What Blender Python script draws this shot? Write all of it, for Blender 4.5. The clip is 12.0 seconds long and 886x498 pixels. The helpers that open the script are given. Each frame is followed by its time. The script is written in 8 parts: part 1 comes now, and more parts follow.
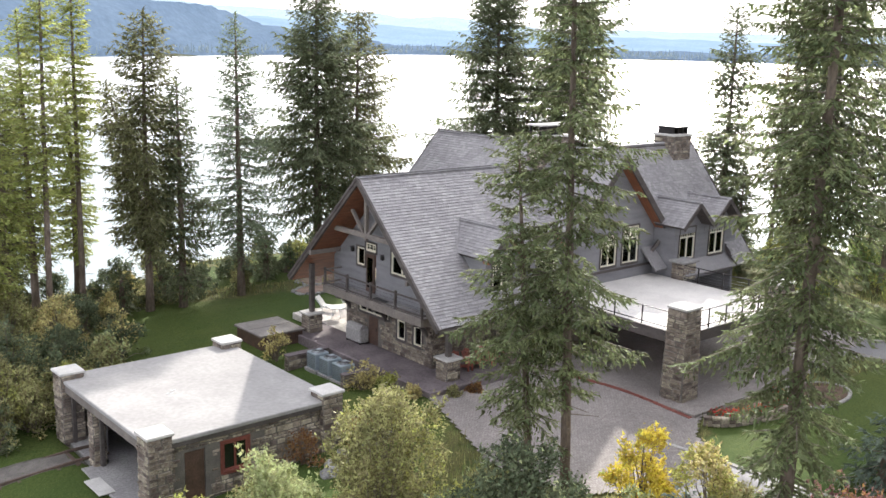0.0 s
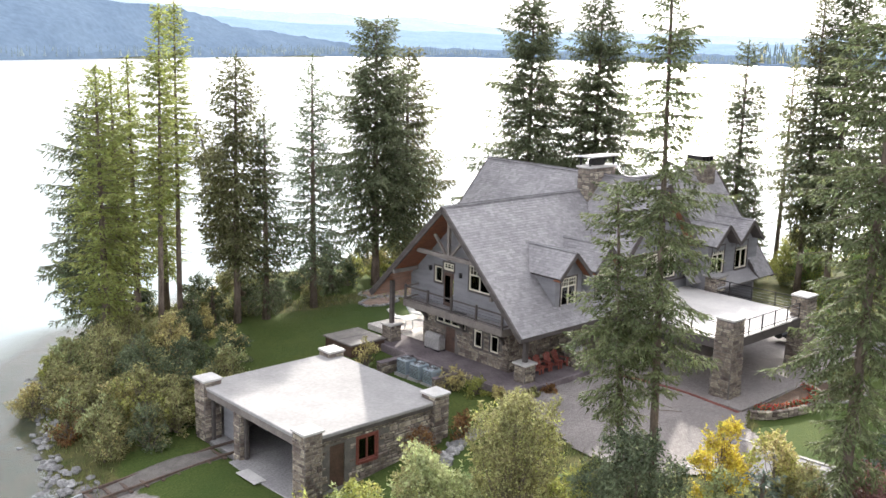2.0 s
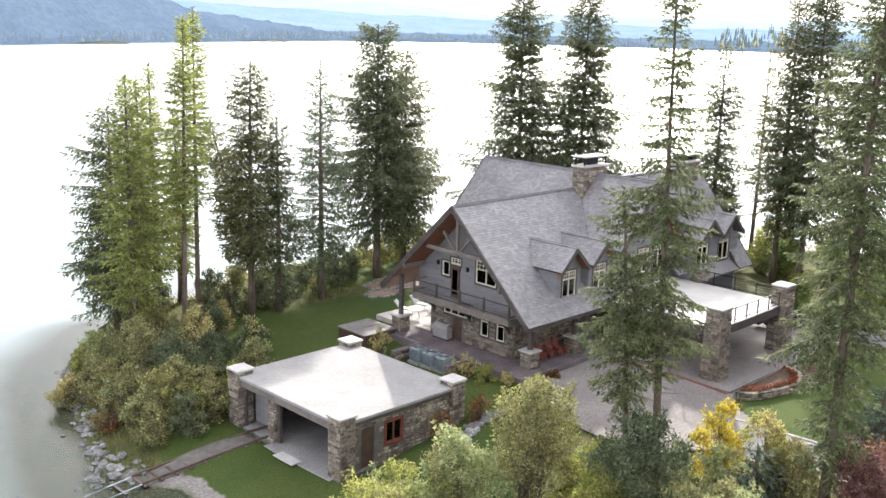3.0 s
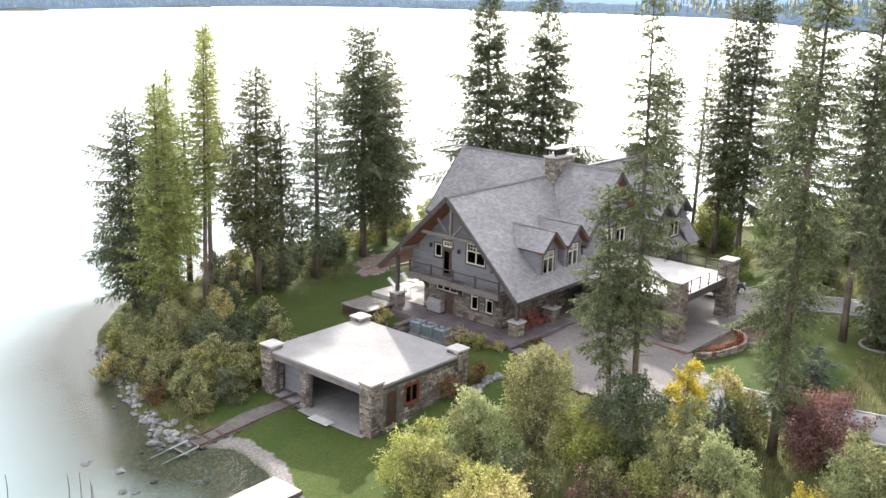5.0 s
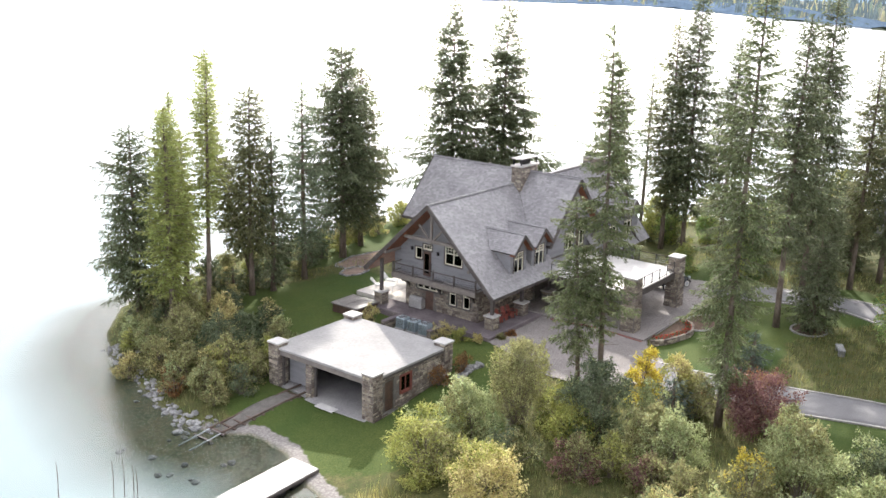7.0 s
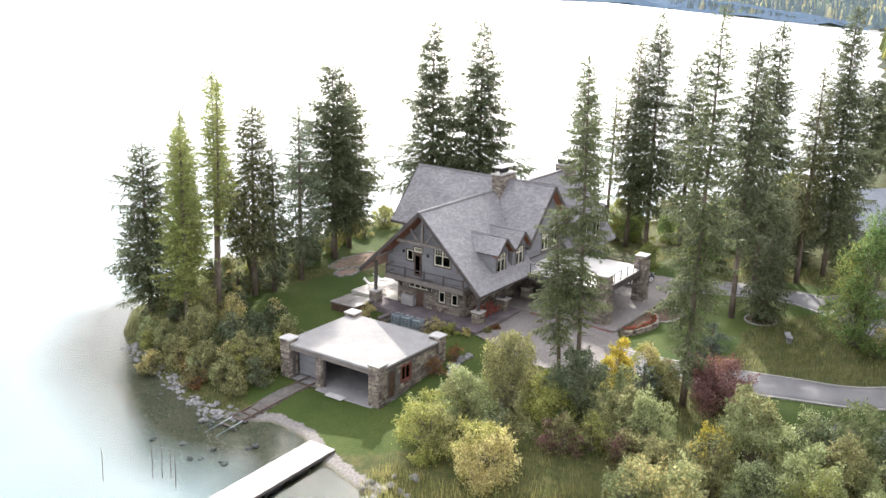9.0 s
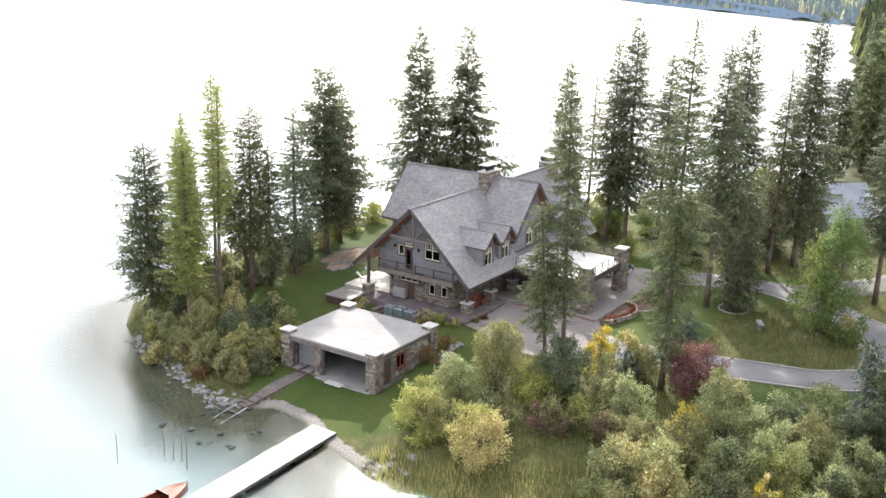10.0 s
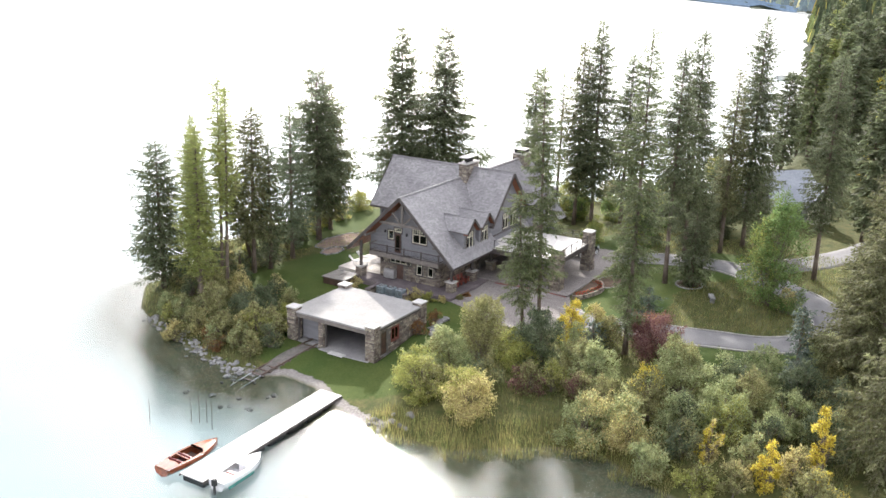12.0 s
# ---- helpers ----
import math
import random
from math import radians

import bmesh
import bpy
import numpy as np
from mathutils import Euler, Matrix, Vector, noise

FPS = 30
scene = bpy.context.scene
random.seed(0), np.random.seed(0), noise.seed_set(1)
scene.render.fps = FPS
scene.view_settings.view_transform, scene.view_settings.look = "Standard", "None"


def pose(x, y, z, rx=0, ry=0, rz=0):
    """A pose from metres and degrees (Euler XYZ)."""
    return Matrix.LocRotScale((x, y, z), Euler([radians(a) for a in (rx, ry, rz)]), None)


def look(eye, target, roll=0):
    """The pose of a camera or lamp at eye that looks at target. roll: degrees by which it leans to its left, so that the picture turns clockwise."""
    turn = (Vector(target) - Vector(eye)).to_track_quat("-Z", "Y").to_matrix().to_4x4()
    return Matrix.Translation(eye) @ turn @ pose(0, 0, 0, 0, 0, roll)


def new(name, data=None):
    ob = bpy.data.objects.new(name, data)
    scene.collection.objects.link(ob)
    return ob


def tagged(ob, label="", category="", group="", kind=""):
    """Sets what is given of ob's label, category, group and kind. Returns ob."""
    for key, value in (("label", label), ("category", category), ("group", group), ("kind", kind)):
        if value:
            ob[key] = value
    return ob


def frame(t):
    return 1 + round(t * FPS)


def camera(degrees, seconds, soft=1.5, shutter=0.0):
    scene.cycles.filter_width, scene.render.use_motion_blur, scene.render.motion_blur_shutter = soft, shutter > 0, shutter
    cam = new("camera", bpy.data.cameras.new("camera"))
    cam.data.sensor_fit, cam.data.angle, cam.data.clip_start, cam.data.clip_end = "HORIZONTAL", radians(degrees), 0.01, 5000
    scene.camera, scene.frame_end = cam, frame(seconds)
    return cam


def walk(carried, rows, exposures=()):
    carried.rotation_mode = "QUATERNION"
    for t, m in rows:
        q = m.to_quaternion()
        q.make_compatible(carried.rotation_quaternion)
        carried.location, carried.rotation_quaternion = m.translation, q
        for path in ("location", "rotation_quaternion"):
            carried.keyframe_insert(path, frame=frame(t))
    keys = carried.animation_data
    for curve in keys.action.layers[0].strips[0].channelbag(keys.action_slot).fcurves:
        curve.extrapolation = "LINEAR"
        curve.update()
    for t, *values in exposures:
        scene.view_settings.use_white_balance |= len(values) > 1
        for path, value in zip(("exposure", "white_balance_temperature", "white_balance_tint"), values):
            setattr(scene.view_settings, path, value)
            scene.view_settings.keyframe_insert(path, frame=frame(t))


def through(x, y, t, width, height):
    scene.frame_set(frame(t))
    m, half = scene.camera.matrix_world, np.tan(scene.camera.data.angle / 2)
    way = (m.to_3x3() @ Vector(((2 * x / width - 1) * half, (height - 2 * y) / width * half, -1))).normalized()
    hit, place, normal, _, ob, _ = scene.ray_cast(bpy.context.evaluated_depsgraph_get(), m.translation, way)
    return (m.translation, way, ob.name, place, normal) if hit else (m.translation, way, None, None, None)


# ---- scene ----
cam = camera(48.5, 12.0)
METRES, EYE, TILT, LEAN, TURN = 62.0, 20.5, -1.6, -0.5, -40.6
ROWS = [
    (0.0, 0.0, 0.0, 0.0, 0.18, -10.41, -0.97),
    (0.5, -0.0275, -0.0299, 0.0093, 0.12, -10.37, -0.97),
    (1.0, -0.056, -0.0596, 0.0198, -0.24, -10.32, -0.98),
    (1.5, -0.0839, -0.0911, 0.0305, -0.9, -10.29, -0.97),
    (2.0, -0.1114, -0.1237, 0.0422, -1.88, -10.4, -0.98),
    (2.5, -0.1367, -0.1551, 0.0542, -2.88, -10.68, -0.99),
    (3.0, -0.1646, -0.1914, 0.0682, -4.05, -11.3, -0.98),
    (5.0, -0.2631, -0.3228, 0.1217, -8.52, -13.31, -0.92),
    (5.5, -0.2821, -0.3521, 0.1343, -9.45, -13.56, -0.89),
    (6.0, -0.3026, -0.3846, 0.1486, -10.45, -13.73, -0.85),
    (6.5, -0.3199, -0.4129, 0.1614, -11.26, -13.86, -0.82),
    (7.0, -0.3401, -0.4452, 0.1754, -12.1, -14.0, -0.81),
    (9.0, -0.4182, -0.5652, 0.2216, -14.68, -14.3, -0.74),
    (9.5, -0.436, -0.5955, 0.2308, -15.32, -14.43, -0.71),
    (10.0, -0.4568, -0.6321, 0.2412, -16.03, -14.63, -0.69),
    (10.5, -0.4757, -0.6652, 0.2505, -16.6, -14.85, -0.67),
    (11.0, -0.4978, -0.7054, 0.2615, -17.22, -15.05, -0.65),
    (11.5, -0.5181, -0.7425, 0.2717, -17.69, -15.23, -0.64),
    (12.0, -0.541, -0.787, 0.2824, -18.14, -15.39, -0.61),
]
walk(cam, [(t, pose(0, 0, EYE, TILT, LEAN, TURN) @ pose(METRES * x, METRES * y, METRES * z, 90 + pitch, roll, yaw)) for t, x, y, z, yaw, pitch, roll in ROWS],
     [(0.0, 1.2), (3.0, 1.32), (6.0, 1.32), (12.0, 1.3)])

# ---- world, sun, exposure ----
SUN_AZ, SUN_EL = radians(55.0), radians(30.0)
world = bpy.data.worlds.new("sky")
scene.world = world
world.use_nodes = True
wn = world.node_tree.nodes
sky = wn.new("ShaderNodeTexSky")
sky.sky_type = "NISHITA"
sky.sun_disc = False
sky.sun_elevation, sky.sun_rotation = SUN_EL, SUN_AZ
sky.air_density, sky.dust_density, sky.ozone_density = 1.0, 4.0, 1.5
wn["Background"].inputs["Strength"].default_value = 0.108
haze = wn.new("ShaderNodeHueSaturation")      # thin high cloud
haze.inputs["Saturation"].default_value, haze.inputs["Value"].default_value = 0.22, 1.5
world.node_tree.links.new(sky.outputs["Color"], haze.inputs["Color"])
veil = wn.new("ShaderNodeMix")                 # an even white veil over the whole sky
veil.data_type = "RGBA"
veil.inputs["Factor"].default_value, veil.inputs["B"].default_value = 0.5, (9.6, 9.65, 10.7, 1)
world.node_tree.links.new(haze.outputs["Color"], veil.inputs["A"])
world.node_tree.links.new(veil.outputs["Result"], wn["Background"].inputs["Color"])

sun_data = bpy.data.lights.new("sun", "SUN")
sun_data.energy, sun_data.angle, sun_data.color = 3.6, radians(1.2), (1.0, 0.95, 0.88)
sun = new("sun", sun_data)
to_sun = Vector((math.sin(SUN_AZ) * math.cos(SUN_EL), math.cos(SUN_AZ) * math.cos(SUN_EL), math.sin(SUN_EL)))
sun.matrix_basis = look(Vector((40, 40, 60)) + to_sun * 200, (40, 40, 60))

# ---- materials ----


def material(name, c1, c2, scale=1.0, rough=0.8, fine=14.0, bump=0.25, metal=0.0, contrast=0.25, spread=0.0, islands=0.0, spec=0.4, dist=0.03, stretch=(1, 1, 1)):
    """A mottled surface: two colours in a coarse noise, a fine grain on top, relief from the grain.
    spread: change of value from object to object; islands: the same from piece to piece of one mesh."""
    m = bpy.data.materials.new(name)
    m.use_nodes = True
    n, l = m.node_tree.nodes, m.node_tree.links
    b = n["Principled BSDF"]
    co = n.new("ShaderNodeTexCoord")
    mp = n.new("ShaderNodeMapping")
    mp.inputs["Scale"].default_value = stretch
    l.new(co.outputs["Object"], mp.inputs["Vector"])
    a = n.new("ShaderNodeTexNoise")
    a.inputs["Scale"].default_value, a.inputs["Detail"].default_value = scale, 5
    f = n.new("ShaderNodeTexNoise")
    f.inputs["Scale"].default_value, f.inputs["Detail"].default_value = fine, 4
    for t in (a, f):
        l.new(mp.outputs[0], t.inputs["Vector"])
    ramp = n.new("ShaderNodeMapRange")
    ramp.inputs["From Min"].default_value, ramp.inputs["From Max"].default_value = 0.35, 0.65
    l.new(a.outputs["Fac"], ramp.inputs["Value"])
    mix = n.new("ShaderNodeMix")
    mix.data_type = "RGBA"
    mix.inputs["A"].default_value, mix.inputs["B"].default_value = (*c1, 1), (*c2, 1)
    l.new(ramp.outputs[0], mix.inputs["Factor"])
    val = n.new("ShaderNodeMapRange")
    val.inputs["From Min"].default_value, val.inputs["From Max"].default_value = 0.3, 0.7
    val.inputs["To Min"].default_value, val.inputs["To Max"].default_value = 1 - contrast, 1 + contrast
    l.new(f.outputs["Fac"], val.inputs["Value"])
    hsv = n.new("ShaderNodeHueSaturation")
    l.new(mix.outputs["Result"], hsv.inputs["Color"])
    last = val.outputs[0]
    if spread or islands:
        if islands:
            r = n.new("ShaderNodeNewGeometry").outputs["Random Per Island"]
        else:
            r = n.new("ShaderNodeObjectInfo").outputs["Random"]
        amount = spread or islands
        rr = n.new("ShaderNodeMapRange")
        rr.inputs["To Min"].default_value, rr.inputs["To Max"].default_value = 1 - amount, 1 + amount
        l.new(r, rr.inputs["Value"])
        mul = n.new("ShaderNodeMath")
        mul.operation = "MULTIPLY"
        l.new(last, mul.inputs[0])
        l.new(rr.outputs[0], mul.inputs[1])
        last = mul.outputs[0]
        hue = n.new("ShaderNodeMapRange")
        hue.inputs["To Min"].default_value, hue.inputs["To Max"].default_value = 0.5 - amount * 0.05, 0.5 + amount * 0.05
        l.new(r, hue.inputs["Value"])
        l.new(hue.outputs[0], hsv.inputs["Hue"])
    l.new(last, hsv.inputs["Value"])
    l.new(hsv.outputs[0], b.inputs["Base Color"])
    b.inputs["Roughness"].default_value, b.inputs["Metallic"].default_value = rough, metal
    b.inputs["Specular IOR Level"].default_value = spec
    if bump:
        bp = n.new("ShaderNodeBump")
        bp.inputs["Strength"].default_value, bp.inputs["Distance"].default_value = bump, dist
        l.new(f.outputs["Fac"], bp.inputs["Height"])
        l.new(bp.outputs[0], b.inputs["Normal"])
    return m


def leafy(name, c1, c2, through=0.35, islands=0.35, rough=0.6, scale=0.9):
    """Leaves or needles: light passes through them a little, and each clump has its own tone."""
    m = material(name, c1, c2, scale=scale, rough=rough, fine=6.0, bump=0, contrast=0.2, islands=islands, spec=0.2)
    n, l = m.node_tree.nodes, m.node_tree.links
    b = n["Principled BSDF"]
    tr = n.new("ShaderNodeBsdfTranslucent")
    l.new(b.inputs["Base Color"].links[0].from_socket, tr.inputs["Color"])
    mx = n.new("ShaderNodeMixShader")
    mx.inputs[0].default_value = through
    l.new(b.outputs[0], mx.inputs[1])
    l.new(tr.outputs[0], mx.inputs[2])
    l.new(mx.outputs[0], n["Material Output"].inputs["Surface"])
    return m


def clear(name, tint, rough, ior, ripple=0.0, scale=1.0, dist=0.05):
    """Glass or water: see-through with a tint, and a gloss that follows Fresnel."""
    m = bpy.data.materials.new(name)
    m.use_nodes = True
    n, l = m.node_tree.nodes, m.node_tree.links
    n.remove(n["Principled BSDF"])
    tr = n.new("ShaderNodeBsdfTransparent")
    tr.inputs["Color"].default_value = (*tint, 1)
    gl = n.new("ShaderNodeBsdfGlossy")
    gl.inputs["Roughness"].default_value = rough
    fr = n.new("ShaderNodeFresnel")
    fr.inputs["IOR"].default_value = ior
    mx = n.new("ShaderNodeMixShader")
    l.new(fr.outputs[0], mx.inputs[0])
    l.new(tr.outputs[0], mx.inputs[1])
    l.new(gl.outputs[0], mx.inputs[2])
    l.new(mx.outputs[0], n["Material Output"].inputs["Surface"])
    if ripple:
        co = n.new("ShaderNodeTexCoord")
        mp = n.new("ShaderNodeMapping")
        mp.inputs["Rotation"].default_value = (0, 0, 0.6)
        mp.inputs["Scale"].default_value = (1.0, 2.2, 1.0)
        w = n.new("ShaderNodeTexNoise")
        w.inputs["Scale"].default_value, w.inputs["Detail"].default_value, w.inputs["Roughness"].default_value = scale, 4, 0.6
        bp = n.new("ShaderNodeBump")
        bp.inputs["Strength"].default_value, bp.inputs["Distance"].default_value = ripple, dist
        l.new(co.outputs["Object"], mp.inputs["Vector"])
        l.new(mp.outputs[0], w.inputs["Vector"])
        l.new(w.outputs["Fac"], bp.inputs["Height"])
        l.new(bp.outputs[0], gl.inputs["Normal"])
        l.new(bp.outputs[0], fr.inputs["Normal"])
    return m


SHINGLE = material("slate_shingle", (0.225, 0.214, 0.222), (0.280, 0.268, 0.272), scale=0.5, rough=0.45, fine=10, bump=0.3, islands=0.2, contrast=0.15, spec=0.6)
SHINGLE_ONE = material("slate_shingle_single", (0.225, 0.214, 0.222), (0.280, 0.268, 0.272), scale=0.5, rough=0.45, fine=10, bump=0.3, spread=0.2, contrast=0.15, spec=0.6)
RIDGE = material("lead_ridge", (0.34, 0.335, 0.345), (0.43, 0.42, 0.425), scale=1.0, rough=0.8, fine=12, bump=0.2, contrast=0.15)
SIDING = material("grey_siding", (0.192, 0.190, 0.205), (0.235, 0.232, 0.246), scale=0.6, rough=0.8, fine=9, bump=0.25, contrast=0.12, stretch=(1, 1, 6))
TRIM = material("dark_trim", (0.066, 0.056, 0.053), (0.102, 0.088, 0.083), scale=1.0, rough=0.6, fine=12, bump=0.2, stretch=(1, 1, 3))
SOFFIT = material("stained_cedar", (0.17, 0.065, 0.032), (0.25, 0.095, 0.045), scale=1.2, rough=0.5, fine=8, bump=0.2, contrast=0.25, stretch=(1, 6, 1))
BEAM = material("weathered_beam", (0.15, 0.13, 0.12), (0.21, 0.185, 0.165), scale=1.4, rough=0.8, fine=16, bump=0.35)
STONE = material("rubble_stone", (0.16, 0.128, 0.102), (0.34, 0.292, 0.242), scale=1.6, rough=0.9, fine=12, bump=0.6, islands=0.5, contrast=0.3)
STONE_ONE = material("rubble_stone_single", (0.16, 0.128, 0.102), (0.34, 0.292, 0.242), scale=1.6, rough=0.9, fine=12, bump=0.6, spread=0.5, contrast=0.3)
MORTAR = material("mortar", (0.12, 0.11, 0.10), (0.17, 0.155, 0.14), scale=2, rough=0.95, fine=25, bump=0.5)
CAP = material("pale_cap_stone", (0.46, 0.445, 0.425), (0.56, 0.545, 0.52), scale=1.4, rough=0.85, fine=14, bump=0.3, contrast=0.12)
CONCRETE = material("pale_concrete", (0.28, 0.272, 0.266), (0.335, 0.325, 0.318), scale=0.45, rough=0.95, fine=5, bump=0.15, contrast=0.09, spec=0.12)
DECKING = material("pale_deck_paver", (0.60, 0.57, 0.54), (0.70, 0.67, 0.63), scale=0.7, rough=0.8, fine=9, bump=0.2, islands=0.06, contrast=0.08)
FLOORING = material("grey_slab", (0.26, 0.25, 0.25), (0.34, 0.33, 0.32), scale=0.7, rough=0.7, fine=9, bump=0.2)
ASPHALT = material("grey_asphalt", (0.155, 0.150, 0.156), (0.21, 0.205, 0.208), scale=0.3, rough=0.9, fine=18, bump=0.4, contrast=0.15)
KERB = material("pale_kerb", (0.28, 0.27, 0.255), (0.37, 0.355, 0.335), scale=1.5, rough=0.9, fine=15, bump=0.3)
TERRACE = material("dark_red_flagstone", (0.135, 0.112, 0.118), (0.195, 0.165, 0.17), scale=0.8, rough=0.85, fine=9, bump=0.3, islands=0.2)
# sunlight on the patio is put into this paler flagstone colour
PATIO = material("sunlit_flagstone", (0.50, 0.46, 0.43), (0.62, 0.58, 0.54), scale=0.8, rough=0.85, fine=9, bump=0.3, islands=0.15)
GLASS = clear("window_glass", (0.55, 0.6, 0.6), 0.02, 1.6)
CREAM = material("cream_frame", (0.66, 0.62, 0.50), (0.74, 0.70, 0.58), scale=2, rough=0.5, fine=10, bump=0.1, contrast=0.06)
REDWOOD = material("red_painted_wood", (0.150, 0.046, 0.036), (0.210, 0.066, 0.050), scale=2, rough=0.55, fine=14, bump=0.2)
DARKWOOD = material("dark_brown_door", (0.07, 0.045, 0.035), (0.11, 0.065, 0.05), scale=2, rough=0.5, fine=12, bump=0.2)
IRON = material("dark_iron", (0.03, 0.03, 0.032), (0.055, 0.05, 0.05), scale=3, rough=0.5, fine=20, bump=0.2, metal=0.6)
STEEL = material("galvanised_steel", (0.42, 0.45, 0.48), (0.52, 0.55, 0.58), scale=3, rough=0.4, fine=20, bump=0.1, metal=0.7, contrast=0.1)
UNIT = material("blue_grey_casing", (0.235, 0.285, 0.315), (0.295, 0.345, 0.375), scale=2, rough=0.5, fine=14, bump=0.15, contrast=0.12)
BLACK = material("black_plastic", (0.015, 0.015, 0.017), (0.03, 0.03, 0.03), scale=3, rough=0.5, fine=18, bump=0.1)
RUST = material("rusty_rail", (0.075, 0.055, 0.045), (0.13, 0.09, 0.07), scale=2, rough=0.8, fine=18, bump=0.4)
CANVAS = material("pale_canvas", (0.55, 0.54, 0.52), (0.64, 0.63, 0.61), scale=1.5, rough=0.9, fine=12, bump=0.3)
BARK = material("conifer_bark", (0.10, 0.075, 0.058), (0.19, 0.15, 0.12), scale=2.5, rough=0.95, fine=12, bump=0.9, dist=0.06, stretch=(1, 1, 0.35))
TWIG = material("grey_twig", (0.12, 0.095, 0.075), (0.20, 0.17, 0.14), scale=3, rough=0.9, fine=15, bump=0.5)
ROCK = material("shore_rock", (0.15, 0.15, 0.15), (0.30, 0.295, 0.285), scale=1.5, rough=0.9, fine=9, bump=0.6, spread=0.35)
MAHOGANY = material("varnished_mahogany", (0.20, 0.058, 0.026), (0.29, 0.090, 0.042), scale=1.6, rough=0.15, fine=10, bump=0.05, spec=0.6, stretch=(0.3, 3, 1))
GELCOAT = material("white_gelcoat", (0.74, 0.75, 0.75), (0.80, 0.80, 0.79), scale=1.0, rough=0.2, fine=10, bump=0.0, contrast=0.03, spec=0.6)
VINYL = material("dark_red_vinyl", (0.13, 0.02, 0.02), (0.19, 0.035, 0.03), scale=3, rough=0.45, fine=12, bump=0.15)
TEAL = material("green_hull_paint", (0.05, 0.20, 0.17), (0.07, 0.25, 0.21), scale=2, rough=0.3, fine=10, bump=0.05)
SOIL = material("dark_mulch", (0.07, 0.045, 0.03), (0.12, 0.08, 0.055), scale=2, rough=1.0, fine=20, bump=0.9)
NEEDLE_DARK = leafy("dark_fir_needles", (0.100, 0.118, 0.066), (0.192, 0.214, 0.120), through=0.55, islands=0.45)
NEEDLE_OLIVE = leafy("olive_fir_needles", (0.125, 0.130, 0.064), (0.223, 0.223, 0.112), through=0.55, islands=0.45)
NEEDLE_FIR = leafy("green_fir_needles", (0.105, 0.129, 0.062), (0.204, 0.228, 0.112), through=0.50, islands=0.5)
NEEDLE_LARCH = leafy("yellow_green_larch_needles", (0.222, 0.252, 0.081), (0.386, 0.410, 0.140), through=0.58, islands=0.35)
NEEDLE_PALE = leafy("pale_green_needles", (0.125, 0.163, 0.100), (0.226, 0.263, 0.163), through=0.55, islands=0.35)
NEEDLE_BLUE = leafy("blue_spruce_needles", (0.080, 0.108, 0.082), (0.140, 0.175, 0.135), through=0.2, islands=0.3)
LEAF_WILLOW = leafy("silver_green_leaves", (0.227, 0.264, 0.120), (0.436, 0.466, 0.239), through=0.45, islands=0.4)
LEAF_OLIVE = leafy("olive_leaves", (0.202, 0.199, 0.092), (0.371, 0.354, 0.168), through=0.45, islands=0.45)
LEAF_GREEN = leafy("fresh_green_leaves", (0.118, 0.187, 0.062), (0.264, 0.349, 0.126), through=0.45, islands=0.4)
LEAF_LIME = leafy("yellow_green_leaves", (0.270, 0.288, 0.079), (0.432, 0.428, 0.139), through=0.45, islands=0.4)
LEAF_YELLOW = leafy("golden_leaves", (0.520, 0.415, 0.060), (0.690, 0.575, 0.120), through=0.45, islands=0.35)
LEAF_BUFF = leafy("buff_autumn_leaves", (0.440, 0.375, 0.160), (0.620, 0.545, 0.270), through=0.45, islands=0.4)
LEAF_RED = leafy("dark_red_leaves", (0.159, 0.080, 0.080), (0.278, 0.150, 0.138), through=0.45, islands=0.45)
LEAF_RUST = leafy("rust_leaves", (0.200, 0.105, 0.050), (0.320, 0.175, 0.080), through=0.45, islands=0.45)
LEAF_DARK = leafy("dark_green_leaves", (0.088, 0.112, 0.066), (0.185, 0.215, 0.125), through=0.45, islands=0.45)
BLOOM = leafy("red_flowers", (0.42, 0.03, 0.025), (0.58, 0.07, 0.045), through=0.3, islands=0.4)
REED = leafy("tan_reeds", (0.238, 0.259, 0.088), (0.432, 0.367, 0.152), through=0.45, islands=0.4)
MEADOW = leafy("dry_meadow_grass", (0.135, 0.175, 0.061), (0.330, 0.300, 0.128), through=0.45, islands=0.4)
TURF = leafy("lawn_blades", (0.049, 0.083, 0.020), (0.106, 0.136, 0.039), through=0.3, islands=0.35)

# ---- mesh helpers ----


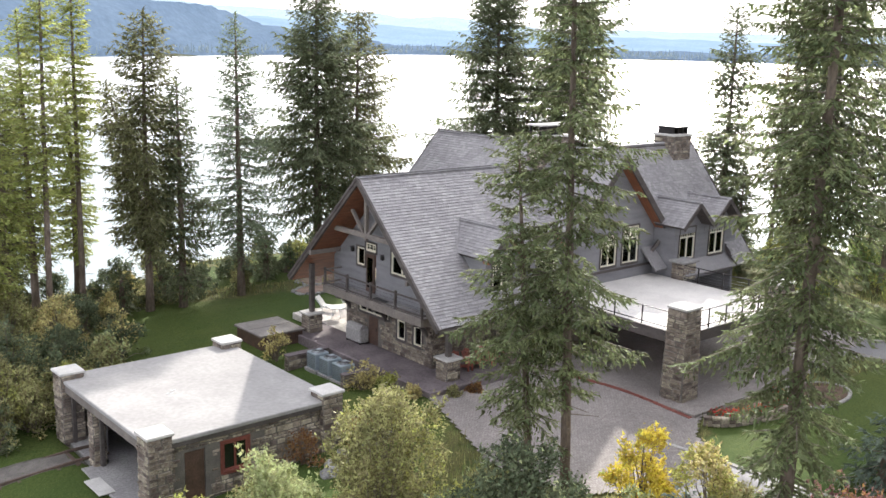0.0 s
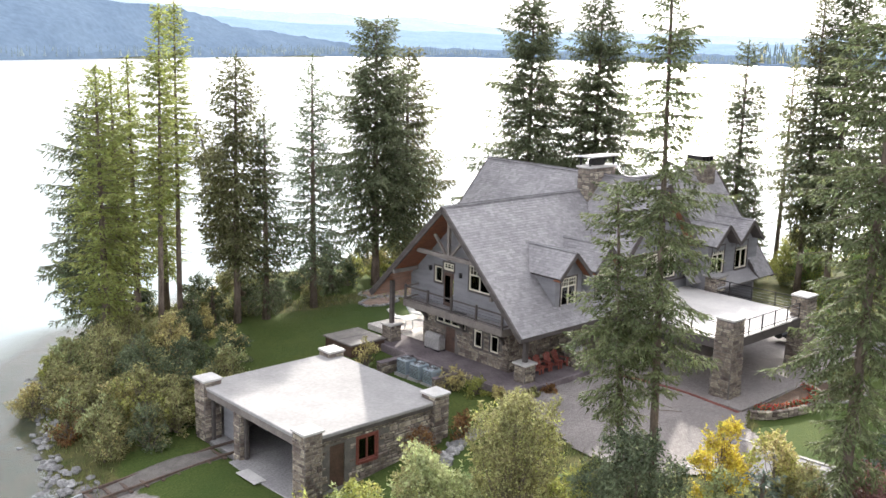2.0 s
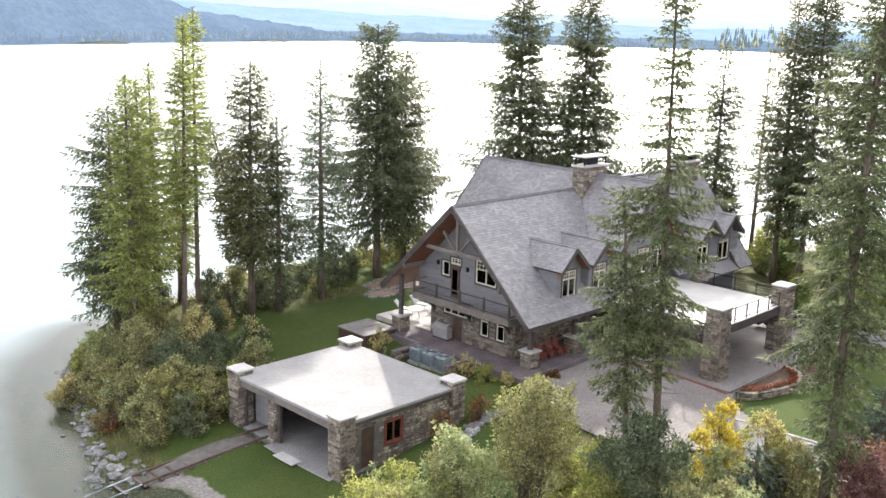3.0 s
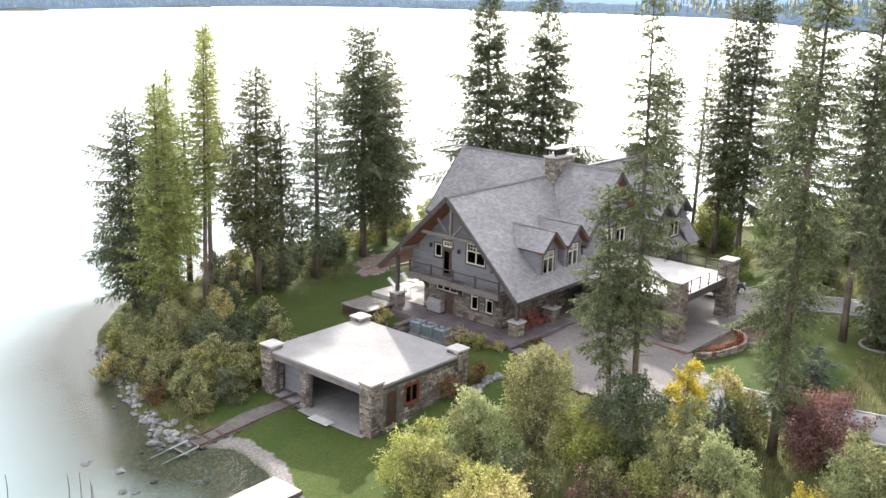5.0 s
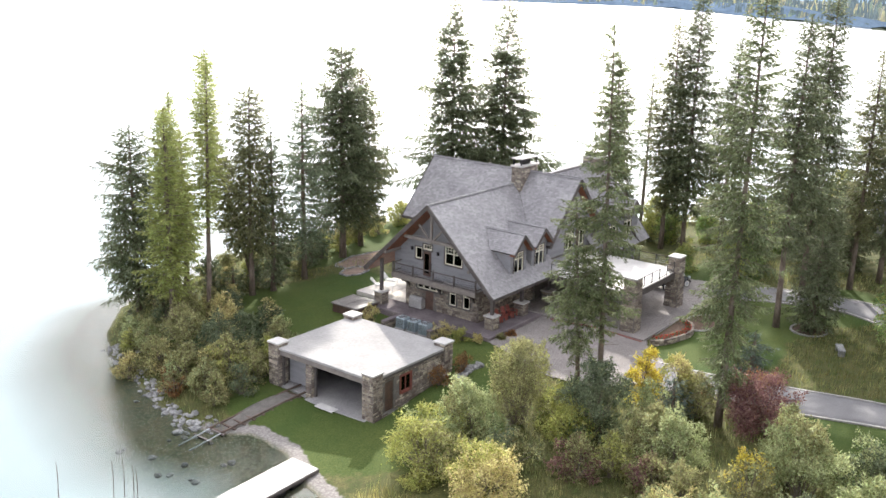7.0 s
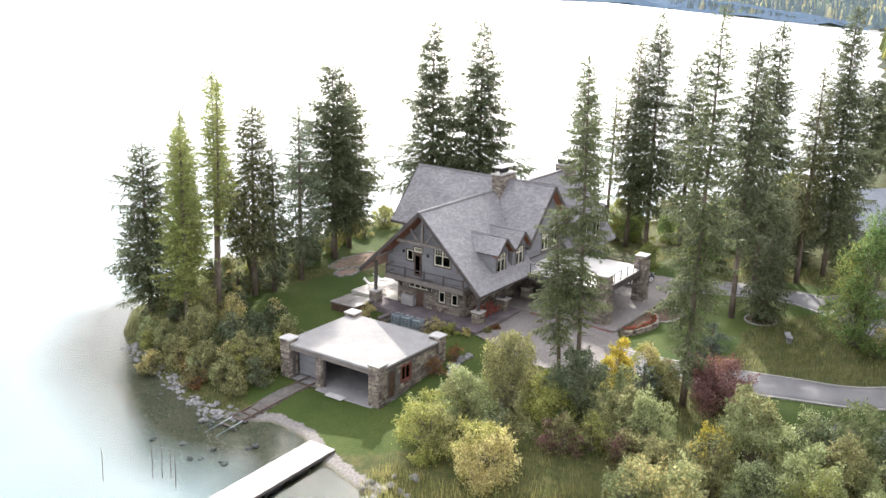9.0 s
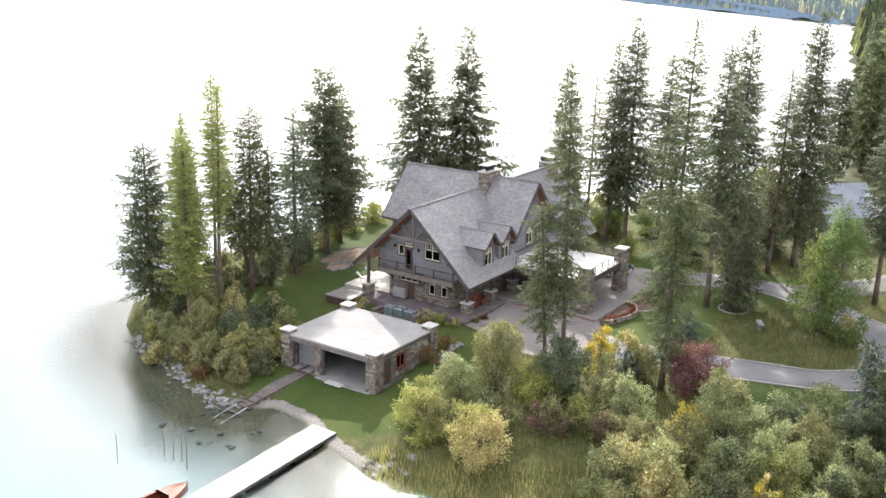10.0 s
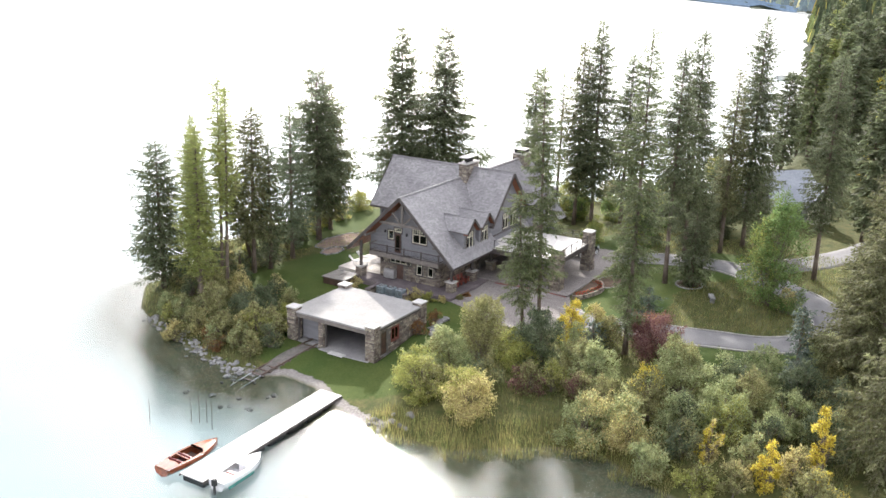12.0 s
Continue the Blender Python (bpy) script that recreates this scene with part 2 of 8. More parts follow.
class Build:
    """Gathers vertices and faces of one mesh."""

    def __init__(self):
        self.v, self.f = [], []

    def add(self, verts, faces):
        k = len(self.v)
        self.v.extend(tuple(p) for p in verts)
        self.f.extend(tuple(i + k for i in q) for q in faces)
        return self

    def quad(self, *pts):
        return self.add(pts, [tuple(range(len(pts)))])

    def box(self, x0, x1, y0, y1, z0, z1, c=0.0, m=None):
        """A box with chamfered edges of width c."""
        if c <= 0:
            v = [(x, y, z) for x in (x0, x1) for y in (y0, y1) for z in (z0, z1)]
            f = [(0, 1, 3, 2), (4, 6, 7, 5), (0, 4, 5, 1), (2, 3, 7, 6), (0, 2, 6, 4), (1, 5, 7, 3)]
        else:
            lo, hi, v, idx = (x0, y0, z0), (x1, y1, z1), [], {}
            for i in range(8):
                s = ((i >> 2) & 1, (i >> 1) & 1, i & 1)
                for a in range(3):
                    p = [(hi[k] if s[k] else lo[k]) + (0 if k == a else (-c if s[k] else c)) for k in range(3)]
                    idx[i, a] = len(v)
                    v.append(p)
            f = []
            for a in range(3):
                for side in (0, 1):
                    b, d = (a + 1) % 3, (a + 2) % 3
                    ring = []
                    for sb, sd in ((0, 0), (1, 0), (1, 1), (0, 1)):
                        s = [0, 0, 0]
                        s[a], s[b], s[d] = side, sb, sd
                        ring.append(idx[s[0] * 4 + s[1] * 2 + s[2], a])
                    f.append(tuple(ring if side else ring[::-1]))
            for a in range(3):
                b, d = (a + 1) % 3, (a + 2) % 3
                for sb in (0, 1):
                    for sd in (0, 1):
                        e = []
                        for sa in (0, 1):
                            s = [0, 0, 0]
                            s[a], s[b], s[d] = sa, sb, sd
                            e.append(s[0] * 4 + s[1] * 2 + s[2])
                        f.append((idx[e[0], b], idx[e[1], b], idx[e[1], d], idx[e[0], d]))
            for i in range(8):
                f.append((idx[i, 0], idx[i, 1], idx[i, 2]))
        if m is not None:
            v = [m @ Vector(p) for p in v]
        return self.add(v, f)

    def beam(self, p, q, w, h, up=(0, 0, 1), c=0.01):
        """A bar from p to q, w wide and h high."""
        p, q = Vector(p), Vector(q)
        d = q - p
        x = d.normalized()
        y = Vector(up).cross(x)
        y = y.normalized() if y.length > 1e-6 else Vector((0, 1, 0))
        z = x.cross(y)
        m = Matrix.Translation(p) @ Matrix((x, y, z)).transposed().to_4x4()
        return self.box(0, d.length, -w / 2, w / 2, -h / 2, h / 2, min(c, w / 3, h / 3), m)

    def tube(self, pts, radii, n=8, caps=True):
        """A round, tapered bar through the points."""
        pts = [Vector(p) for p in pts]
        k = len(self.v)
        ref = Vector((0.3, 0.9, 0.1))
        for i, p in enumerate(pts):
            d = (pts[min(i + 1, len(pts) - 1)] - pts[max(i - 1, 0)]).normalized()
            a = d.cross(ref)
            a = a.normalized() if a.length > 1e-4 else d.orthogonal().normalized()
            b = d.cross(a)
            for j in range(n):
                w = 2 * math.pi * j / n
                self.v.append(tuple(p + (a * math.cos(w) + b * math.sin(w)) * radii[i]))
        for i in range(len(pts) - 1):
            for j in range(n):
                j2 = (j + 1) % n
                self.f.append((k + i * n + j, k + i * n + j2, k + (i + 1) * n + j2, k + (i + 1) * n + j))
        if caps:
            self.f.append(tuple(k + j for j in range(n))[::-1])
            self.f.append(tuple(k + (len(pts) - 1) * n + j for j in range(n)))
        return self

    def mesh(self, name, mat, smooth=False):
        me = bpy.data.meshes.new(name)
        me.from_pydata(self.v, [], self.f)
        me.materials.append(mat)
        if smooth:
            me.polygons.foreach_set("use_smooth", [True] * len(me.polygons))
        me.update()
        return me

    def fixed(self, name, mat, smooth=False):
        """The mesh with its faces turned outwards."""
        me = self.mesh(name, mat, smooth)
        bm = bmesh.new()
        bm.from_mesh(me)
        bmesh.ops.remove_doubles(bm, verts=bm.verts, dist=0.0004)
        bmesh.ops.recalc_face_normals(bm, faces=bm.faces)
        bm.to_mesh(me)
        bm.free()
        return me


def part(name, b, mat, parent, label="", smooth=False, at=None, kind=""):
    """Links a mesh as a part of a thing."""
    ob = new(name, b if isinstance(b, bpy.types.Mesh) else b.fixed(name, mat, smooth))
    ob.parent = parent
    if at is not None:
        ob.matrix_basis = at
    return tagged(ob, label, kind="stuff" if name == "soffit" else kind)


def thing(name, label, category, group="", at=None, kind=""):
    ob = new(name)
    ob.empty_display_size = 0.3
    if at is not None:
        ob.matrix_basis = at
    return tagged(ob, label, category, group, kind)


def solid(name, b, mat, label, category, group="", at=None, smooth=False, kind=""):
    """A thing of one mesh."""
    ob = new(name, b if isinstance(b, bpy.types.Mesh) else b.fixed(name, mat, smooth))
    if at is not None:
        ob.matrix_basis = at
    return tagged(ob, label, category, group, kind)


# ---- the land: shoreline and heights ----
SHORE = [(-900, -2500), (-260, -700), (-40, -160), (4, -60), (11, -28), (9, -10), (8, 0), (9.8, 6.8), (12.1, 11.2), (11.0, 14.7), (8.6, 17.5), (5.6, 21.2), (5.0, 26.3),
         (5.6, 30.4), (7.3, 35.6), (9.0, 38.4), (9.4, 42.0), (8.0, 44.3), (7.2, 47.5), (8.7, 52.7), (10.8, 58.8), (12.2, 63.1), (15, 67.5), (20, 72.3),
         (27, 73.0), (36, 77.0), (46, 75.6), (60, 74.2), (67, 69), (76, 56), (88, 42.5), (97, 32), (106, 27), (120, 25.5), (150, 27), (180, 30), (223, 38), (400, 73),
         (490, 94), (676, 125), (775, 150), (900, 240), (1060, 420), (1270, 580), (1225, 750), (1010, 1000), (830, 1028), (720, 1000), (400, 850),
         (250, 765), (60, 705), (-300, 660), (-1200, 600), (-3900, 900), (-3900, 3900), (3900, 3900), (3900, -2500)]
SPOTS = np.array([(15, 41, .8), (20, 41, .85), (24, 33, 1.7), (26.5, 45, 1.9), (12, 38, .62), (11, 33, .7), (30, 48, 2.25), (31, 34, 2.5), (30, 41, 2.2), (30.5, 37, 2.4), (40, 30, 2.75), (50, 25, 2.8),
                  (28, 15, 2.4), (38, 12, 2.3), (40, 3, 2.3), (21, 26, 1.7), (18, 22, 1.3), (14, 22, .8), (30, 60, 2.3), (24, 57, 1.9), (40, 60, 2.6), (18, 54, 1.6),
                  (45, 68, 2.3), (60, 20, 2.95), (70, 10, 3.1), (60, 62, 2.6), (56, 6, 2.5), (20, 5, 1.5), (30, -10, 2.0), (16, 48, 1.0), (45, 44, 2.7), (90, 20, 3.5), (140, 0, 6.0), (120, 12, 4), (36, 56, 2.6), (31, 53, 2.3)])


def smooth01(a):
    a = np.clip(a, 0, 1)
    return a * a * (3 - 2 * a)


def shore_distance(x, y):
    """Distance to the shoreline, more than 0 on land."""
    x, y = np.asarray(x, float), np.asarray(y, float)
    best = np.full(x.shape, 1e9)
    inside = np.zeros(x.shape, bool)
    for (ax, ay), (bx, by) in zip(SHORE, SHORE[1:] + SHORE[:1]):
        ex, ey = bx - ax, by - ay
        t = np.clip(((x - ax) * ex + (y - ay) * ey) / (ex * ex + ey * ey), 0, 1)
        best = np.minimum(best, np.hypot(x - ax - t * ex, y - ay - t * ey))
        if ay != by:
            cross = ((ay > y) != (by > y)) & (x < (bx - ax) * (y - ay) / (by - ay) + ax)
            inside ^= cross
    return np.where(inside, best, -best)


def ground_height(x, y):
    x, y = np.asarray(x, float), np.asarray(y, float)
    d = shore_distance(x, y)
    top, weight = np.zeros(x.shape), np.zeros(x.shape)
    for sx, sy, sz in SPOTS:
        w = 1.0 / (((x - sx) ** 2 + (y - sy) ** 2) + 6.0) ** 1.6
        top, weight = top + w * sz, weight + w
    top = top / weight
    wobble = 0.06 * np.sin(x * 0.7 + 1.3 * np.sin(y * 0.31)) + 0.05 * np.sin(y * 0.9 + 0.5 * np.sin(x * 0.43))
    land = top * (0.12 + 0.88 * smooth01(d / 5.0)) * smooth01(d / 0.8 + 0.25) + wobble * smooth01(d / 6) * 0.6
    bed = np.maximum(d * (0.06 + 0.12 * smooth01((y - 26) / 9)), -4.5) - 0.03      # the bay south of the dock is shallow
    z = np.where(d > 0, land, bed)
    under = (x > 15.3) & (x < 24.8) & (y > 35.9) & (y < 46.5)      # the boathouse stands in a cut
    return np.where(under, np.minimum(z, 0.4), z)


def ground_at(x, y):
    return float(ground_height(np.array([x]), np.array([y]))[0])


def graded(lo, a, b, hi, step, growth=1.16):
    """Coordinates with an even step from a to b, and steps that grow outwards."""
    mid = list(np.arange(a, b + step / 2, step))
    out, s, p = [], step, mid[-1]
    while p < hi:
        s *= growth
        p += s
        out.append(min(p, hi))
    back, s, p = [], step, mid[0]
    while p > lo:
        s *= growth
        p -= s
        back.append(max(p, lo))
    return np.array(back[::-1] + mid + out)


def blob(x, y, cx, cy, rx, ry, soft=0.3):
    r = np.sqrt(((x - cx) / rx) ** 2 + ((y - cy) / ry) ** 2)
    return 1 - smooth01((r - 1) / soft + 0.5)


LAWNS = [(17, 38, 9.5, 11), (28, 52, 13, 9), (24, 57, 10, 5), (43, 21, 7.5, 5.0), (33.5, 5, 7.5, 7), (24, 40, 8, 9), (52, 20, 6, 4.5), (45, 66, 14, 5), (62, 29, 6, 4), (60, 16, 6, 4)]


def lawn_mask(x, y):
    keep = np.zeros(np.shape(x))
    for a in LAWNS:
        keep = np.maximum(keep, blob(x, y, *a))
    return keep


def build_ground():
    xs = graded(-3900, -22, 92, 3900, 0.6)
    ys = graded(-2400, -16, 84, 3900, 0.6)
    gx, gy = np.meshgrid(xs, ys)
    z = ground_height(gx, gy)
    d = shore_distance(gx, gy)
    nx, ny = len(xs), len(ys)
    verts = np.stack([gx, gy, z], -1).reshape(-1, 3)
    i = np.arange(ny - 1)[:, None] * nx + np.arange(nx - 1)[None]
    faces = np.stack([i, i + 1, i + nx + 1, i + nx], -1).reshape(-1, 4)
    me = bpy.data.meshes.new("ground")
    me.from_pydata(verts.tolist(), [], faces.tolist())
    me.polygons.foreach_set("use_smooth", [True] * len(me.polygons))
    wild = 1 - lawn_mask(gx, gy)
    wild = np.where(np.hypot(gx - 35, gy - 35) > 110, 1, wild)
    beach = (1 - smooth01((d - 0.75) / 1.1)) * blob(gx, gy, 8, 36.5, 5, 9.5, 0.25)
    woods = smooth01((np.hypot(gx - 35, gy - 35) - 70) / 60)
    for name, values in (("wild", wild), ("beach", beach), ("woods", woods)):
        me.attributes.new(name, "FLOAT", "POINT").data.foreach_set("value", values.reshape(-1).astype(np.float32))
    m = bpy.data.materials.new("ground")
    m.use_nodes = True
    n, l = m.node_tree.nodes, m.node_tree.links
    b = n["Principled BSDF"]
    b.inputs["Roughness"].default_value, b.inputs["Specular IOR Level"].default_value = 0.95, 0.15
    co = n.new("ShaderNodeTexCoord")

    def noise_tex(scale, detail=5, rough=0.6):
        t = n.new("ShaderNodeTexNoise")
        t.inputs["Scale"].default_value, t.inputs["Detail"].default_value, t.inputs["Roughness"].default_value = scale, detail, rough
        l.new(co.outputs["Object"], t.inputs["Vector"])
        return t.outputs["Fac"]

    def stretch_range(s, a, b2):
        r = n.new("ShaderNodeMapRange")
        r.inputs["From Min"].default_value, r.inputs["From Max"].default_value = a, b2
        l.new(s, r.inputs["Value"])
        return r.outputs[0]

    def blend(fac, a, b2):
        x = n.new("ShaderNodeMix")
        x.data_type = "RGBA"
        l.new(fac, x.inputs["Factor"])
        for socket, v in ((x.inputs["A"], a), (x.inputs["B"], b2)):
            if isinstance(v, tuple):
                socket.default_value = (*v, 1)
            else:
                l.new(v, socket)
        return x.outputs["Result"]

    def attr(name):
        a = n.new("ShaderNodeAttribute")
        a.attribute_name = name
        return a.outputs["Fac"]

    broad, mid, fine = noise_tex(0.12), noise_tex(1.1), noise_tex(9.0)
    vor = n.new("ShaderNodeTexVoronoi")
    vor.inputs["Scale"].default_value = 5.0
    l.new(co.outputs["Object"], vor.inputs["Vector"])
    lawn = blend(stretch_range(broad, 0.3, 0.7), (0.044, 0.078, 0.019), (0.112, 0.128, 0.036))
    lawn = blend(stretch_range(fine, 0.35, 0.75), lawn, (0.032, 0.058, 0.014))
    rough_grass = blend(stretch_range(mid, 0.35, 0.65), (0.060, 0.080, 0.024), (0.14, 0.135, 0.05))
    rough_grass = blend(stretch_range(fine, 0.4, 0.7), rough_grass, (0.055, 0.05, 0.025))
    edge = n.new("ShaderNodeMath")
    edge.operation = "ADD"
    l.new(attr("wild"), edge.inputs[0])
    jitter = stretch_range(mid, 0.3, 0.7)
    jm = n.new("ShaderNodeMath")
    jm.operation = "MULTIPLY_ADD"
    jm.inputs[1].default_value, jm.inputs[2].default_value = 0.5, -0.25
    l.new(jitter, jm.inputs[0])
    l.new(jm.outputs[0], edge.inputs[1])
    col = blend(stretch_range(edge.outputs[0], 0.35, 0.65), lawn, rough_grass)
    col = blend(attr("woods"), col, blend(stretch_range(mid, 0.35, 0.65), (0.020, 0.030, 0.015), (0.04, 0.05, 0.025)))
    pebble = blend(stretch_range(vor.outputs["Distance"], 0.0, 0.6), (0.36, 0.335, 0.315), (0.17, 0.155, 0.145))
    pebble = blend(stretch_range(fine, 0.35, 0.7), pebble, (0.27, 0.25, 0.235))
    e2 = n.new("ShaderNodeMath")
    e2.operation = "ADD"
    l.new(attr("beach"), e2.inputs[0])
    l.new(jm.outputs[0], e2.inputs[1])
    col = blend(stretch_range(e2.outputs[0], 0.4, 0.6), col, pebble)
    sep = n.new("ShaderNodeSeparateXYZ")
    l.new(co.outputs["Object"], sep.inputs[0])
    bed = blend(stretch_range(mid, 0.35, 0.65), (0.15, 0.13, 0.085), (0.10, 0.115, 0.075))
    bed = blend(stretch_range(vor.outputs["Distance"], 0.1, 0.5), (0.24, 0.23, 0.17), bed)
    # deep bed painted near-white to stand in for sky sheen on the lake
    bed_sheen = blend(stretch_range(broad, 0.35, 0.65), (0.665, 0.735, 0.730), (0.725, 0.785, 0.780))
    bed = blend(stretch_range(sep.outputs["Z"], -0.6, -1.7), bed, bed_sheen)
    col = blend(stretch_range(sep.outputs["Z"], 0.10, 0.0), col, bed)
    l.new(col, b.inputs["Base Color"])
    bp = n.new("ShaderNodeBump")
    bp.inputs["Strength"].default_value, bp.inputs["Distance"].default_value = 0.6, 0.08
    l.new(fine, bp.inputs["Height"])
    l.new(bp.outputs[0], b.inputs["Normal"])
    me.materials.append(m)
    me.update()
    return tagged(new("ground", me), "mown lawn, rough grass and pebble shore beside a lake", "ground", kind="structure")


ground = build_ground()

# the lake
WATER = clear("lake_water", (0.92, 0.97, 0.955), 0.045, 1.333, ripple=0.6, scale=0.9, dist=0.055)
wt = WATER.node_tree                            # calm in the lee of the point, ruffled by wind on the open lake
away = wt.nodes.new("ShaderNodeVectorMath")
away.operation = "DISTANCE"
away.inputs[1].default_value = (15, 40, 0)
lee = wt.nodes.new("ShaderNodeMapRange")
for key, value in (("From Min", 42.0), ("From Max", 170.0), ("To Min", 0.02), ("To Max", 0.3)):
    lee.inputs[key].default_value = value
wt.links.new(wt.nodes.new("ShaderNodeTexCoord").outputs["Object"], away.inputs[0])
wt.links.new(away.outputs["Value"], lee.inputs["Value"])
for node in wt.nodes:
    if node.type == "BSDF_GLOSSY":
        wt.links.new(lee.outputs[0], node.inputs["Roughness"])
xs, ys = graded(-3900, -60, 60, 3900, 12.0, 1.3), graded(-2400, -60, 100, 3900, 12.0, 1.3)
lake = Build()
for j, yy in enumerate(ys):
    for i, xx in enumerate(xs):
        lake.v.append((xx, yy, 0.0))
for j in range(len(ys) - 1):
    for i in range(len(xs) - 1):
        k = j * len(xs) + i
        lake.f.append((k, k + 1, k + len(xs) + 1, k + len(xs)))
tagged(new("water", lake.mesh("water", WATER, True)), "pale rippled lake water under a bright sky", "lake", kind="structure")


def hill(name, foot, heights, depth, colours, seed, label, haze_glow=0.0, step=14.0):
    """A wooded ridge that rises behind the far shore along a line of points."""
    rng = random.Random(seed)
    pts, hs = [], []
    for (a, b), (h0, h1) in zip(zip(foot, foot[1:]), zip(heights, heights[1:])):
        a, b = Vector((*a, 0)), Vector((*b, 0))
        k = max(2, int((b - a).length / step))
        for i in range(k):
            pts.append(a.lerp(b, i / k))
            hs.append(h0 + (h1 - h0) * i / k)
    rows = 9
    hb = Build()
    away = Vector((0.72, 0.69, 0)) * depth
    for i, (p, h) in enumerate(zip(pts, hs)):
        for r in range(rows):
            u = r / (rows - 1)
            q = p + away * u
            big = noise.noise(Vector((q.x * 0.004, q.y * 0.004, seed)))
            mid_n = noise.noise(Vector((q.x * 0.02, q.y * 0.02, seed + 5)))
            z = h * math.sin(u * math.pi / 2) * (1 + 0.30 * big) + mid_n * 3.0 * u + (rng.uniform(1.0, 4.0) if r else rng.uniform(2, 7))
            hb.v.append((q.x, q.y, z))
    for i in range(len(pts) - 1):
        for r in range(rows - 1):
            k = i * rows + r
            hb.f.append((k, k + rows, k + rows + 1, k + 1))
        hb.v.append((pts[i].x, pts[i].y, -2))
    base = len(pts) * rows
    for i in range(len(pts) - 2):
        hb.f.append((base + i, base + i + 1, (i + 1) * rows, i * rows))
    m = material(name + "_hazed_woods", colours[0], colours[1], scale=0.012, rough=1.0, fine=0.16, bump=0.0, contrast=0.14, spec=0.0)
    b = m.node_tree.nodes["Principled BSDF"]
    if haze_glow:
        far = b.inputs["Base Color"].links[0].from_socket      # haze between lake and ridge painted as emission, which outweighs the shading
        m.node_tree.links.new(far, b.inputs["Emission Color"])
        b.inputs["Emission Strength"].default_value = haze_glow
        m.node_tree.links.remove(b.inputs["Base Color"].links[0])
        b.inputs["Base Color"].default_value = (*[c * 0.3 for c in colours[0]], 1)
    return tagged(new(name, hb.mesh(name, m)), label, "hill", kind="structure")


# the blue of these tones is haze painted into the colour, paler with distance
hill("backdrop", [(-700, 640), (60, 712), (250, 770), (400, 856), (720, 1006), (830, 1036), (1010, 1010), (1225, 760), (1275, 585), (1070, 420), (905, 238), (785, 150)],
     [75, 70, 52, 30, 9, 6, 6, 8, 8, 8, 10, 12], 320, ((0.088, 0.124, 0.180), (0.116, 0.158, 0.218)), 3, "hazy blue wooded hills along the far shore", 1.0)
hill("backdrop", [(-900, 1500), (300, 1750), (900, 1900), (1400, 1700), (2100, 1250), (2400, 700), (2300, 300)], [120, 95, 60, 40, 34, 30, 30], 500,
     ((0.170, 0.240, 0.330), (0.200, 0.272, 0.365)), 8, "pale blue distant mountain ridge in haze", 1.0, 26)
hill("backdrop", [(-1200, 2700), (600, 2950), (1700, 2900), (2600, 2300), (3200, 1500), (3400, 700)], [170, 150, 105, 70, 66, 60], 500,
     ((0.24, 0.30, 0.36), (0.27, 0.33, 0.39)), 12, "mountain ridge on the horizon, painted very pale blue for haze", 1.1, 40)

# ---- pieces: stones, shingles, pavers ----


def piece_frame(c, u, v, n, w, h, d):
    return (Vector(c), Vector(u), Vector(v), Vector(n), w, h, d)



def joined_pieces(name, frames, mat, inset=0.12, seed=1):
    """Many raised pieces as one mesh; each has a face and four worn sides."""
    r = random.Random(seed)
    b = Build()
    for c, u, v, n, w, h, d in frames:
        k = len(b.v)
        i = min(inset, 0.3 * min(w, h)) if inset > 0 else 0
        for sx, sy in ((-1, -1), (1, -1), (1, 1), (-1, 1)):
            b.v.append(tuple(c + u * (sx * w / 2) + v * (sy * h / 2)))
        for sx, sy in ((-1, -1), (1, -1), (1, 1), (-1, 1)):
            e = i * r.uniform(0.35, 1.0)
            b.v.append(tuple(c + u * (sx * (w / 2 - e)) + v * (sy * (h / 2 - e)) + n * (d * r.uniform(0.75, 1.1))))
        b.f += [(k + 4, k + 5, k + 6, k + 7)] + [(k + j, k + (j + 1) % 4, k + 4 + (j + 1) % 4, k + 4 + j) for j in range(4)]
    return b.mesh(name, mat)


def unit_meshes(name, mat, count, inset, seed):
    out = []
    for i in range(count):
        f = [piece_frame((0, 0, 0), (1, 0, 0), (0, 1, 0), (0, 0, 1), 1, 1, 1)]
        out.append(joined_pieces(name, f, mat, inset, seed + i))
    return out


def emit_pieces(name, frames, parent, mat, mat_one, near, inset=0.05, unit_inset=0.14, limit=300, seed=7):
    """The pieces closest to a spot of the plan become objects of their own, the rest one mesh."""
    frames = sorted(frames, key=lambda f: (f[0] - Vector(near)).length)
    shapes = unit_meshes(name, mat_one, 8, unit_inset, seed)
    for i, (c, u, v, n, w, h, d) in enumerate(frames[:limit]):
        ob = new(name, shapes[i % 8])
        ob.parent = parent
        m = Matrix((u * w, v * h, n * d)).transposed().to_4x4()
        m.translation = c
        ob.matrix_basis = m
    if len(frames) > limit:
        part(name + "_field", joined_pieces(name + "_field", frames[limit:], mat, inset, seed), None, parent, kind="stuff")


